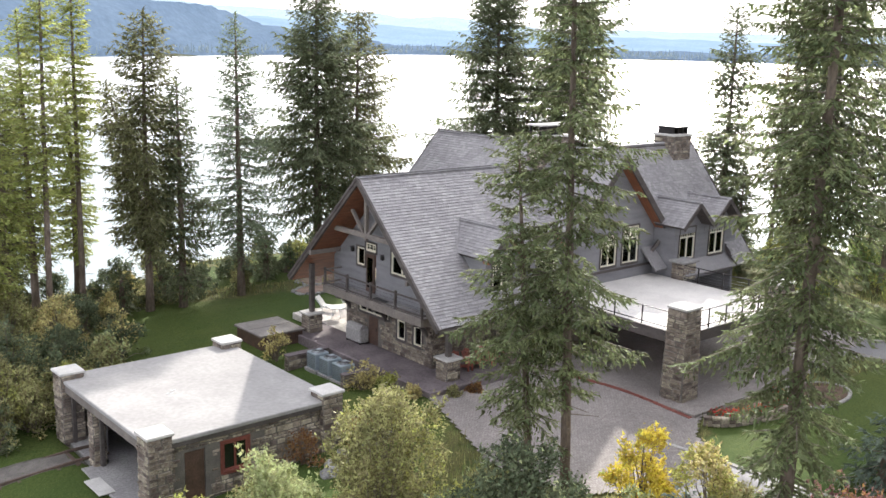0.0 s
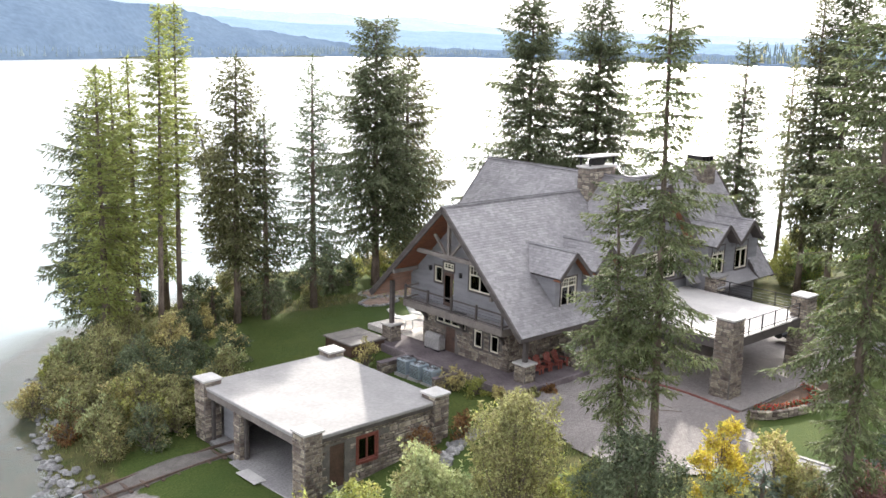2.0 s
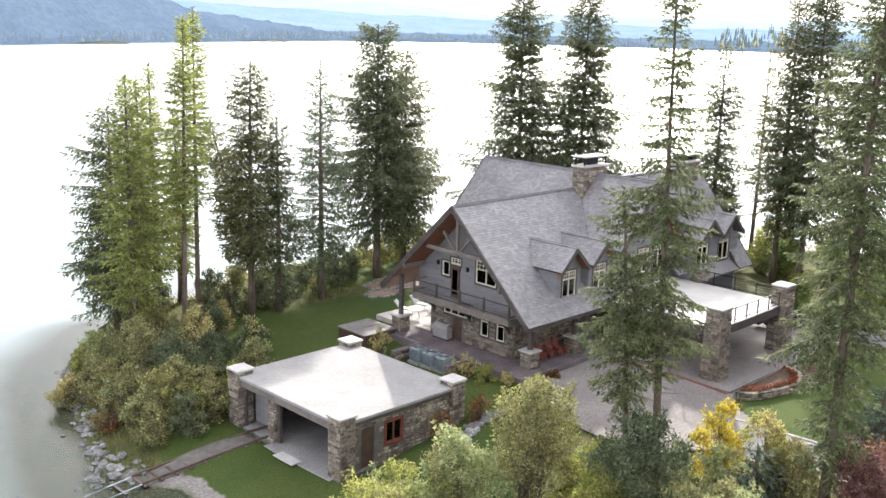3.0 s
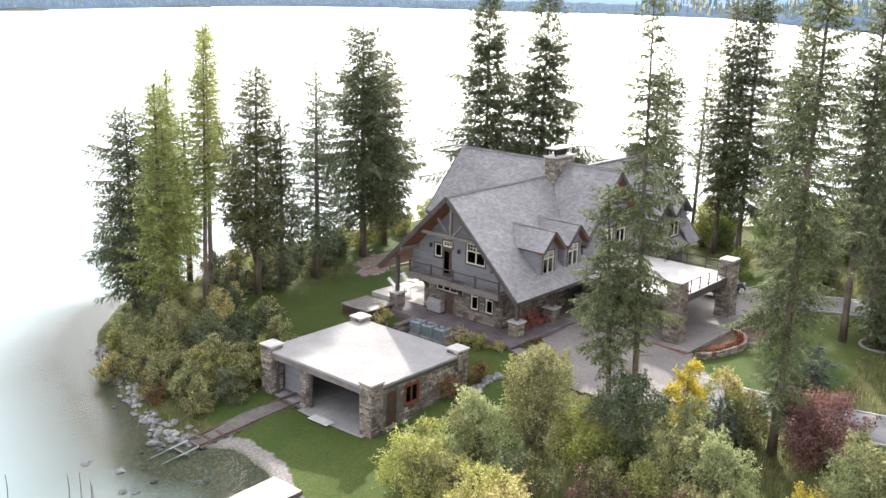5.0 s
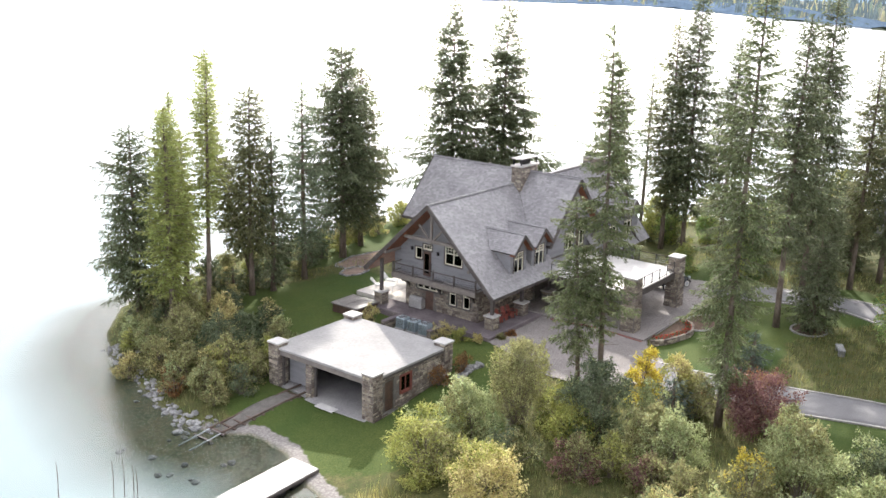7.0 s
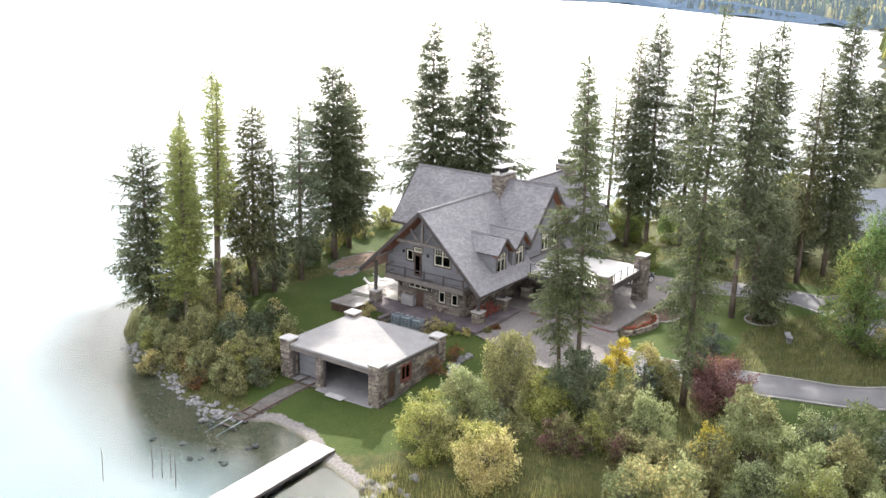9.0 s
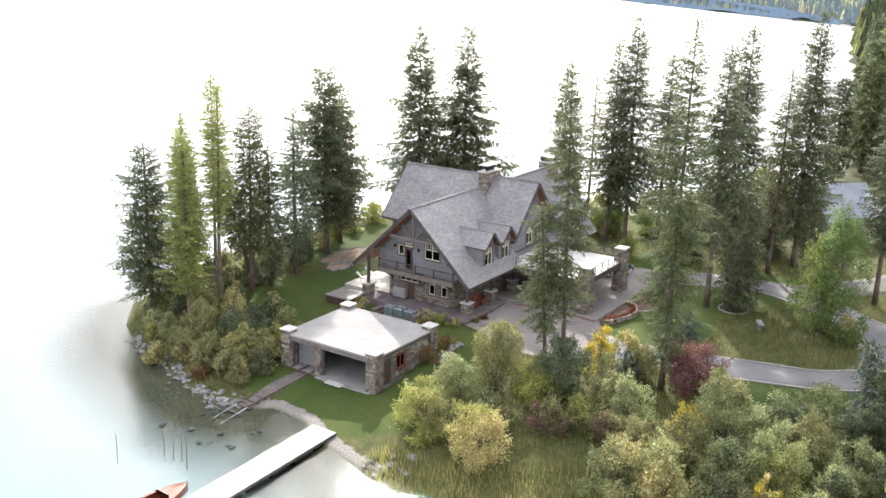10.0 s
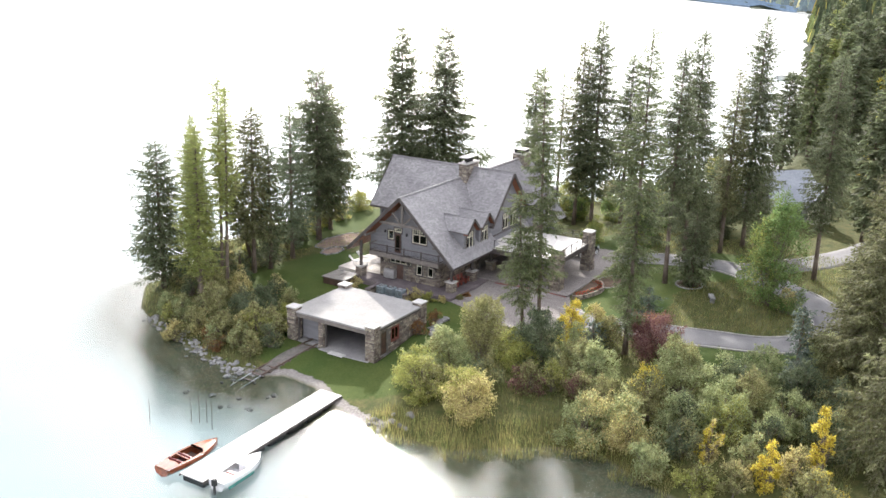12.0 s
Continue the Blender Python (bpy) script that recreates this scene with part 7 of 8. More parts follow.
BANK = spline([(12.4, 64), (10.9, 59), (8.8, 53), (7.3, 47.8), (7.9, 45.6)], 0.35)
for p in BANK:
    for k in range(3):
        put_rock(p.x + rr.gauss(0.45, 0.45), p.y + rr.gauss(0, 0.5), rr.uniform(0.1, 0.34) ** 1.1)
for k in range(30):
    put_rock(rr.gauss(7.6, 0.7), rr.gauss(46.2, 0.8), rr.uniform(0.12, 0.34))
for k in range(12):
    put_rock(rr.uniform(2.5, 7.0), rr.uniform(40.5, 51), rr.uniform(0.18, 0.36), label="grey boulder lying in shallow lake water", group="boulders in the water")
for k in range(22):
    put_rock(31.2 + rr.gauss(0, 0.9), 3.9 + rr.gauss(0, 0.7), rr.uniform(0.2, 0.5), label="pale boulder in a loose heap beside the lawn", group="boulder heap")
for k in range(34):
    u = k / 33
    put_rock(22.6 + 4.6 * u + rr.gauss(0, 0.12), 33.6 + 1.4 * math.sin(u * 2.4) + rr.gauss(0, 0.12), rr.uniform(0.2, 0.38), label="flat grey edging stone of the planted bank", group="edging stones")
for k in range(14):
    put_rock(6.6 + rr.gauss(0, 0.7), 27.8 + rr.gauss(0, 1.0), rr.uniform(0.15, 0.4))
# ---- neighbouring house ----
NB_ROOF = material("blue_grey_roof", (0.30, 0.325, 0.37), (0.37, 0.395, 0.44), scale=0.6, rough=0.7, fine=6, bump=0.3, contrast=0.15)
nb = thing("neighbour_house", "neighbouring house with blue-grey roof behind firs", "house", at=pose(90, 15.2, 3.2, 0, 0, -43.5))
part("wall", Build().box(-3.7, 3.7, -4.5, 4.5, -0.5, 3.2, 0.03), SIDING, nb)
for s in (-1, 1):
    part("roof", slab(Build(), [(-4.3, s * 5.4, 2.6), (4.3, s * 5.4, 2.6), (4.3, 0, 6.8), (-4.3, 0, 6.8)], 0.2), NB_ROOF, nb)
    gb = Build()
    gb.add([(s * 3.7, -4.5, 3.2), (s * 3.7, 4.5, 3.2), (s * 3.7, 0, 6.6), (s * 3.5, -4.5, 3.2), (s * 3.5, 4.5, 3.2), (s * 3.5, 0, 6.6)], [(0, 1, 2), (3, 5, 4), (0, 2, 5, 3), (1, 4, 5, 2), (0, 3, 4, 1)])
    part("gable", gb, SIDING, nb)
wing = part("cross_gable", Build().add([(1.6, -6.2, -0.5), (4.4, -6.2, -0.5), (4.4, -4.0, -0.5), (1.6, -4.0, -0.5), (1.6, -6.2, 3.6), (4.4, -6.2, 3.6), (4.4, -2.5, 3.6), (1.6, -2.5, 3.6), (3.0, -6.2, 5.6), (3.0, -1.4, 5.6)],
                                       [(0, 1, 5, 8, 4), (0, 4, 7, 3), (1, 2, 6, 5), (3, 7, 9, 6, 2), (4, 8, 9, 7), (5, 6, 9, 8), (0, 3, 2, 1)]), CREAM, nb, "white-painted cross gable")
for s in (-1, 1):
    part("roof", slab(Build(), [(3.0, -6.6, 5.75), (3.0, -1.3, 5.75), (3.0 + s * 1.8, -1.3, 3.25), (3.0 + s * 1.8, -6.6, 3.25)], 0.12), NB_ROOF, wing)
part("window", Build().box(2.4, 3.6, -6.26, -6.19, 1.0, 2.8, 0.02), GLASS, wing)
for xx in (-2.4, 0):
    part("window", Build().box(xx - 0.7, xx + 0.7, -4.56, -4.48, 0.8, 2.3, 0.02), GLASS, nb)

# ---- far docks with boats along the shore ----
for x, y, turn, n in ((303, 60, -75, 2), (222.5, 45, -78, 1), (167, 33, -80, 0)):
    fd = thing("dock", "small far dock reaching out from the wooded shore", "dock", "far docks", pose(x, y, 0, 0, 0, turn))
    for i in range(4):
        part("deck_section", Build().box(-5 + i * 2.5, -2.55 + i * 2.5, -0.9, 0.9, 0.3, 0.45, 0.02), FLOORING, fd)
    for i in range(5):
        for s in (-1, 1):
            part("pile", Build().tube([(-4.8 + i * 2.4, s * 0.85, -2), (-4.8 + i * 2.4, s * 0.85, 0.9)], [0.1, 0.1], 6), RUST, fd)
    for k in range(n):
        lift = thing("boat_lift", "covered boat on a lift beside a far dock", "boat lift", "far boats", pose(x, y, 0, 0, 0, turn) @ pose(-2.5 + k * 1.0, 3.0 - 6.0 * k, 0))
        hull("hull", 6.0, 2.2, 0.9, GELCOAT, lift)
        part("canopy", Build().add([(-3.2, -1.5, 2.3), (3.2, -1.5, 2.3), (3.2, 1.5, 2.3), (-3.2, 1.5, 2.3), (-3.2, 0, 2.9), (3.2, 0, 2.9)], [(0, 1, 5, 4), (2, 3, 4, 5), (0, 4, 3), (1, 2, 5), (0, 3, 2, 1)]), CANVAS, lift)
        for px in (-3, 3):
            for py in (-1.4, 1.4):
                part("leg", Build().tube([(px, py, -2), (px, py, 2.3)], [0.06, 0.06], 6), STEEL, lift)

# ---- bushes and undergrowth ----
seed = 700


def shrub(x, y, size, height, mat, label, mat2=None, share=0.35, count=None, leaf=0.15, **kw):
    global seed
    seed += 1
    bush("bush", label, x, y, size, height, mat, seed, count or int(1750 * size * size ** 0.5 * max(1.0, height / 3)), leaf, group=kw.pop("group", "shrubs on the bank"), mat2=mat2, share=share, **kw)


S1, S2, S3, S4 = "silver-green willow shrub on the bank", "olive shrub with some yellowing leaves", "dense dark green shrub on the bank", "yellow-green shrub in autumn leaf"
for x, y, s, h, m, lab, m2 in (
        (13.6, 48.8, 1.8, 2.9, LEAF_OLIVE, S4, LEAF_LIME), (11.4, 51.6, 1.7, 2.4, LEAF_OLIVE, S2, LEAF_WILLOW), (14.7, 51.8, 2.1, 3.3, LEAF_DARK, S3, LEAF_OLIVE),
        (11.6, 55.4, 1.8, 2.6, LEAF_OLIVE, S2, LEAF_BUFF), (14.2, 55.2, 2.2, 3.4, LEAF_OLIVE, S2, LEAF_DARK), (17.2, 52.2, 1.8, 2.9, LEAF_DARK, S3, None),
        (13.4, 59.4, 2.0, 3.0, LEAF_WILLOW, S1, LEAF_OLIVE), (16.6, 58.0, 2.1, 3.4, LEAF_OLIVE, S2, LEAF_LIME), (14.4, 62.8, 1.8, 2.6, LEAF_WILLOW, S1, LEAF_BUFF),
        (17.4, 62.0, 2.0, 3.0, LEAF_DARK, S3, LEAF_OLIVE), (18.8, 56.0, 1.8, 2.8, LEAF_OLIVE, S2, LEAF_BUFF), (16.4, 49.6, 1.5, 2.4, LEAF_DARK, S3, LEAF_OLIVE),
        (20.8, 57.4, 1.6, 2.6, LEAF_DARK, S3, LEAF_OLIVE), (23.4, 60.4, 1.6, 2.2, LEAF_BUFF, "golden-brown shrub beside the lawn", LEAF_OLIVE), (19.4, 66.2, 2.0, 2.4, LEAF_OLIVE, S2, LEAF_BUFF),
        (23.0, 69.0, 2.0, 2.4, LEAF_DARK, S3, LEAF_BUFF), (26.6, 64.6, 1.6, 2.0, LEAF_OLIVE, S2, LEAF_BUFF), (29.4, 64.6, 1.7, 2.4, LEAF_DARK, S3, LEAF_LIME),
        (32.0, 66.2, 1.8, 2.2, LEAF_OLIVE, S2, LEAF_LIME), (35.4, 65.2, 1.8, 2.4, LEAF_DARK, S3, LEAF_OLIVE), (38.6, 66.4, 1.9, 2.6, LEAF_DARK, S3, LEAF_LIME),
        (41.8, 66.8, 1.8, 2.4, LEAF_OLIVE, S2, LEAF_LIME), (45.2, 69.0, 1.9, 2.6, LEAF_DARK, S3, LEAF_BUFF), (48.6, 69.4, 2.0, 2.6, LEAF_LIME, S4, LEAF_OLIVE),
        (52.6, 69.6, 2.0, 2.6, LEAF_OLIVE, S2, LEAF_LIME), (27.5, 68.4, 1.8, 2.2, LEAF_DARK, S3, LEAF_OLIVE), (31.0, 69.8, 1.8, 2.0, LEAF_OLIVE, S2, LEAF_BUFF),
        (56.8, 67.6, 2.2, 2.6, LEAF_LIME, S4, LEAF_BUFF), (49.0, 4.6, 1.8, 2.4, LEAF_GREEN, "low green shrub under a broadleaf tree", LEAF_BUFF), (64, 27, 2.2, 3.0, LEAF_LIME, S4, LEAF_GREEN),
        (68, 29, 2.2, 3.0, LEAF_GREEN, "green shrub at the edge of the woods", LEAF_LIME), (72, 39, 2.4, 3.4, LEAF_LIME, S4, LEAF_GREEN), (62, 33, 1.8, 2.4, LEAF_LIME, S4, LEAF_GREEN),
        (75, 27, 2.2, 3.0, LEAF_GREEN, S3, LEAF_LIME), (96, 26, 3.2, 5.0, LEAF_LIME, S4, LEAF_OLIVE), (70, 51, 2.4, 3.4, LEAF_LIME, S4, LEAF_GREEN), (74, 48, 2.6, 3.6, LEAF_GREEN, S3, LEAF_LIME),
        (79, 44, 2.4, 3.0, LEAF_LIME, S4, LEAF_OLIVE), (83, 39.5, 2.4, 3.0, LEAF_OLIVE, S2, LEAF_LIME), (66, 55, 2.4, 3.2, LEAF_LIME, S4, LEAF_OLIVE), (87, 36, 2.4, 3.0, LEAF_GREEN, S3, LEAF_LIME),
        (91, 33, 2.4, 3.0, LEAF_LIME, S4, LEAF_GREEN), (74, 35, 2.2, 3.0, LEAF_LIME, S4, LEAF_GREEN), (80, 31, 2.4, 3.4, LEAF_GREEN, S3, LEAF_LIME), (86, 28, 2.6, 3.6, LEAF_LIME, S4, LEAF_OLIVE),
        (14.6, 47.6, 1.5, 2.6, LEAF_OLIVE, S2, LEAF_BUFF), (17.0, 47.9, 1.4, 2.4, LEAF_LIME, S4, LEAF_OLIVE), (19.4, 49.6, 1.6, 2.6, LEAF_OLIVE, S2, LEAF_WILLOW),
        (21.4, 53.4, 1.6, 2.4, LEAF_DARK, S3, LEAF_BUFF), (12.2, 50.0, 1.5, 2.4, LEAF_BUFF, S2, LEAF_OLIVE), (10.2, 57.2, 1.3, 1.8, LEAF_OLIVE, S2, LEAF_BUFF),
        (12.8, 60.8, 1.6, 2.4, LEAF_OLIVE, S2, LEAF_LIME), (10.4, 47.0, 1.3, 1.8, LEAF_OLIVE, S2, LEAF_BUFF), (12.4, 46.4, 1.3, 1.9, LEAF_DARK, S3, LEAF_OLIVE),
        (11.0, 49.2, 1.4, 2.0, LEAF_WILLOW, S1, LEAF_OLIVE), (9.8, 51.2, 1.1, 1.6, LEAF_OLIVE, S2, LEAF_RUST), (28.4, 62.4, 1.5, 2.4, LEAF_DARK, S3, LEAF_OLIVE),
        (31.2, 62.8, 1.6, 2.6, LEAF_DARK, S3, LEAF_OLIVE), (34.6, 62.6, 1.6, 2.6, LEAF_OLIVE, S2, LEAF_DARK), (39.4, 64.2, 1.6, 2.8, LEAF_DARK, S3, LEAF_LIME),
        (43.4, 65.2, 1.6, 2.6, LEAF_LIME, S4, LEAF_BUFF), (47.6, 66.4, 1.7, 2.6, LEAF_LIME, S4, LEAF_OLIVE), (51.6, 66.8, 1.7, 2.4, LEAF_BUFF, S2, LEAF_LIME),
        (24.4, 64.0, 1.5, 2.4, LEAF_DARK, S3, LEAF_OLIVE), (21.8, 60.6, 1.6, 2.6, LEAF_OLIVE, S2, LEAF_BUFF), (66, 44, 2.0, 2.8, LEAF_DARK, S3, LEAF_LIME),
        (71, 41, 2.0, 3.0, LEAF_LIME, S4, LEAF_DARK)):
    k = 0.82 if y > 59 and x < 56 else 1.12 if y > 45 and x < 30 else 1.05
    shrub(x, y, s * k, h * k * 1.05, m, lab, m2, 0.3)
# the thicket between the lane and the reeds
for x, y, s, h, m, lab, m2, share in (
        (22.3, 21.7, 2.6, 5.3, LEAF_DARK, "large round grey-green bush", LEAF_WILLOW, 0.3), (28.0, 20.9, 1.6, 4.1, LEAF_YELLOW, "bright golden-yellow shrub beside the lane", LEAF_LIME, 0.15),
        (29.5, 18.8, 1.7, 3.7, LEAF_LIME, "pale yellowing shrub beside the lane", LEAF_BUFF, 0.4), (28.4, 17.0, 1.6, 2.9, LEAF_OLIVE, "olive shrub with rusty leaves", LEAF_RUST, 0.22), (25.4, 19.4, 1.4, 3.0, LEAF_WILLOW, S1, LEAF_OLIVE, 0.2),
        (29.4, 12.9, 2.8, 3.9, LEAF_RED, "round dusky dark red shrub beside the lane", LEAF_RUST, 0.08), (11.6, 28.0, 2.6, 3.5, LEAF_LIME, S4, LEAF_OLIVE, 0.15), (14.0, 29.8, 2.0, 3.2, LEAF_LIME, S4, LEAF_WILLOW, 0.35),
        (16.8, 28.2, 2.2, 3.9, LEAF_WILLOW, S1, LEAF_OLIVE, 0.3), (18.2, 30.2, 1.5, 2.8, LEAF_WILLOW, S1, None, 0), (20.4, 22.9, 1.7, 2.8, LEAF_LIME, S4, LEAF_GREEN, 0.35), (22.9, 25.2, 1.5, 2.5, LEAF_LIME, S4, LEAF_GREEN, 0.4),
        (10.2, 22.7, 2.7, 3.8, LEAF_BUFF, "broad buff-yellow shrub above the reeds", LEAF_LIME, 0.3), (17.2, 20.2, 1.5, 2.5, LEAF_RED, "low dull red shrub among olive ones", LEAF_OLIVE, 0.35), (18.6, 18.4, 1.6, 2.8, LEAF_OLIVE, S2, LEAF_LIME, 0.3),
        (20.8, 15.4, 2.3, 3.6, LEAF_WILLOW, S1, LEAF_OLIVE, 0.25), (18.4, 15.6, 1.5, 2.2, LEAF_OLIVE, "olive shrub with some reddish leaves", LEAF_RED, 0.25), (15.2, 24.2, 2.0, 2.8, LEAF_DARK, S3, LEAF_OLIVE, 0.3), (23.2, 17.8, 1.8, 3.0, LEAF_OLIVE, S2, LEAF_WILLOW, 0.3),
        (13.2, 12.8, 2.7, 3.9, LEAF_BUFF, "pale cream-green willow shrub at the water's edge", LEAF_WILLOW, 0.55), (13.6, 8.8, 2.7, 3.6, LEAF_WILLOW, S1, LEAF_BUFF, 0.3), (10.6, 6.6, 2.0, 2.6, LEAF_WILLOW, S1, LEAF_OLIVE, 0.3), (16.6, 12.6, 1.8, 3.0, LEAF_OLIVE, S2, LEAF_WILLOW, 0.3),
        (17.2, 9.2, 1.9, 4.0, LEAF_OLIVE, "olive shrub half turned yellow", LEAF_YELLOW, 0.35), (21.6, 7.4, 2.6, 5.8, LEAF_WILLOW, "tall silver-green willow shrub", LEAF_OLIVE, 0.25), (24.2, 9.0, 1.8, 4.2, LEAF_WILLOW, S1, LEAF_OLIVE, 0.3), (16.2, 5.4, 2.2, 3.6, LEAF_DARK, S3, LEAF_WILLOW, 0.3),
        (13.2, 4.8, 1.9, 2.8, LEAF_OLIVE, S2, LEAF_DARK, 0.3), (17.4, 2.6, 2.3, 4.5, LEAF_WILLOW, S1, LEAF_LIME, 0.25), (21.6, 1.4, 2.3, 4.2, LEAF_OLIVE, S2, LEAF_WILLOW, 0.4), (20.4, -1.8, 1.9, 3.6, LEAF_WILLOW, S1, LEAF_BUFF, 0.2), (24.0, 4.2, 2.2, 4.4, LEAF_DARK, S3, LEAF_WILLOW, 0.35),
        (12.9, 2.4, 0.9, 3.3, LEAF_YELLOW, "golden-yellow sapling on the bank", LEAF_BUFF, 0.4), (11.5, -2.5, 1.1, 3.5, LEAF_YELLOW, "golden-yellow sapling on the bank", LEAF_LIME, 0.2), (14.9, -5.5, 1.1, 5.0, LEAF_YELLOW, "tall golden-yellow sapling on the bank", LEAF_LIME, 0.15),
        (9.8, 2.2, 1.6, 2.0, LEAF_LIME, S4, LEAF_OLIVE, 0.4), (10.6, -0.4, 1.5, 2.4, LEAF_OLIVE, S2, LEAF_BUFF, 0.25), (13.2, -0.8, 1.5, 2.8, LEAF_OLIVE, S2, LEAF_WILLOW, 0.4), (13.2, -4.0, 1.4, 2.8, LEAF_OLIVE, S2, LEAF_BUFF, 0.25), (16.6, -1.2, 1.6, 3.4, LEAF_WILLOW, S1, LEAF_DARK, 0.3),
        (25.2, -1.8, 2.3, 4.2, LEAF_DARK, S3, LEAF_OLIVE, 0.3), (27.2, 1.8, 2.2, 4.0, LEAF_WILLOW, S1, LEAF_DARK, 0.3), (33.0, -1.8, 2.3, 4.4, LEAF_WILLOW, S1, LEAF_OLIVE, 0.3), (18.6, -5.4, 2.2, 3.6, LEAF_DARK, S3, LEAF_OLIVE, 0.3), (11.0, -6.0, 2.0, 3.2, LEAF_OLIVE, S2, LEAF_YELLOW, 0.2),
        (23.6, -5.6, 2.2, 3.8, LEAF_OLIVE, S2, LEAF_DARK, 0.3), (29.2, -4.0, 2.2, 3.8, LEAF_DARK, S3, LEAF_OLIVE, 0.3)):
    shrub(x, y, s * 1.14, h * 1.06, m, lab, m2, share, dome=lab.find("round") >= 0)
for x, y, s, h, m, lab in ((22.3, 35.2, 1.15, 1.5, LEAF_RUST, "rust-red shrub against the boathouse"), (25.3, 35.2, 1.1, 1.5, LEAF_RUST, "rust-red shrub against the boathouse"), (28.2, 47.4, 1.0, 1.7, LEAF_BUFF, "yellow-green shrub beside the terrace"),
                          (29.3, 40.2, 1.15, 1.4, LEAF_BUFF, "yellowing border plant below the terrace"), (29.9, 38.7, 0.95, 1.1, LEAF_LIME, "yellowing border plant below the terrace"), (30.2, 37.2, 0.6, 0.7, LEAF_BUFF, "yellowing border plant below the terrace"),
                          (32.0, 36.0, 0.5, 0.6, LEAF_OLIVE, "low border plant below the terrace"), (11.0, 53.6, 1.0, 1.2, LEAF_RUST, "low rust-coloured shrub above the shore rocks"), (33.3, 35.9, 0.5, 0.5, LEAF_RUST, "low border plant below the terrace")):
    shrub(x, y, s, h, m, lab, None, count=900, leaf=0.13, group="border shrubs")
YS = "young spruces"
conifer("young blue-green spruce among shrubs", 27.0, 18.2, 5.4, YS, seed=61, spread_m=1.0, bare=0.03, needle=NEEDLE_BLUE, spacing=0.4, spray=0.32)
conifer("young dark spruce beside the lawn", 37.0, 63.4, 6.2, YS, seed=62, spread_m=1.1, bare=0.04, spacing=0.4, spray=0.38)
conifer("young dark spruce beside the lawn", 25.2, 62.0, 5.0, YS, seed=63, spread_m=1.0, bare=0.04, spacing=0.4, spray=0.38)
conifer("slim grey-green young spruce on the bank", 28.4, -0.6, 10.5, YS, seed=64, spread_m=1.2, bare=0.05, needle=NEEDLE_BLUE, spray=0.36, spacing=0.4)
conifer("big olive fir on the bank", 18.2, -9.9, 15.5, DR, seed=65, spread_m=3.4, bare=0.04, needle=NEEDLE_OLIVE, spray=0.4, fill=0.7)
conifer("tall dark olive fir behind the shrubs", 40.8, -5.4, 23.6, DR, seed=66, spread_m=3.6, bare=0.06, needle=NEEDLE_OLIVE)
conifer(DARK, 48.0, -8.0, 24.0, DR, seed=67, spread_m=3.0, bare=0.08)
conifer("broad olive fir above the bank shrubs", 32.0, -4.8, 16.5, DR, seed=69, spread_m=3.4, bare=0.03, needle=NEEDLE_OLIVE)
conifer("olive fir among shrubs on the bank", 29.0, -7.0, 21.0, DR, seed=68, spread_m=4.8, bare=0.05, needle=NEEDLE_OLIVE)

# woods along the shore to the east
rw2 = random.Random(33)
KINDS = [(conifer_meshes(81, 24.0, 2.6, 0.1, spacing=0.85, per=6, spray=0.8, fill=0.9, thin=0.5, needle=NEEDLE_DARK), 24.0), (conifer_meshes(82, 22.0, 2.2, 0.12, spacing=0.85, per=6, spray=0.8, fill=0.9, thin=0.5, needle=NEEDLE_FIR), 22.0),
         (conifer_meshes(83, 18.0, 2.6, 0.05, spacing=0.85, per=6, spray=0.8, fill=0.9, thin=0.5, needle=NEEDLE_LARCH), 18.0)]
placed = 0
while placed < 130:
    x = rw2.uniform(78, 300) if rw2.random() < 0.6 else rw2.uniform(78, 170)
    y = rw2.uniform(-20, 75)
    d = float(shore_distance(np.array([x]), np.array([y]))[0])
    if d < 2.5 or d > 45 + x * 0.08 or y < 0.06 * x - 26 or math.hypot(x - 92, y - 13.5) < 12 or (x < 130 and y > 10) or (x < 100 and y > 6 and d > 6):
        continue
    k = 2 if rw2.random() < 0.05 else rw2.randrange(2)
    me, hh = KINDS[k]
    conifer(("dark green fir in the lakeside woods", "olive fir in the lakeside woods", "golden larch in the lakeside woods")[k], x, y, ground_at(x, y) + rw2.uniform(15, 27), "woods along the shore", meshes=(*me, hh), turn=rw2.uniform(0, 360), wide=rw2.uniform(0.9, 1.3))
    placed += 1

for i in range(48):
    x = 124 + i * 6.4 + rw2.uniform(-2, 2)
    y = 60.0
    while float(shore_distance(np.array([x]), np.array([y]))[0]) < 2.5 + (i % 3) * 3 and y < 90:
        y -= 0.8
    k = 2 if i % 9 == 4 else i % 2
    me, hh = KINDS[k]
    conifer(("dark green fir at the edge of the lakeside woods", "olive fir at the edge of the lakeside woods", "golden larch at the edge of the lakeside woods")[k], x, y, ground_at(x, y) + rw2.uniform(14, 24), "woods along the shore", meshes=(*me, hh), turn=rw2.uniform(0, 360), wide=rw2.uniform(1.0, 1.35))


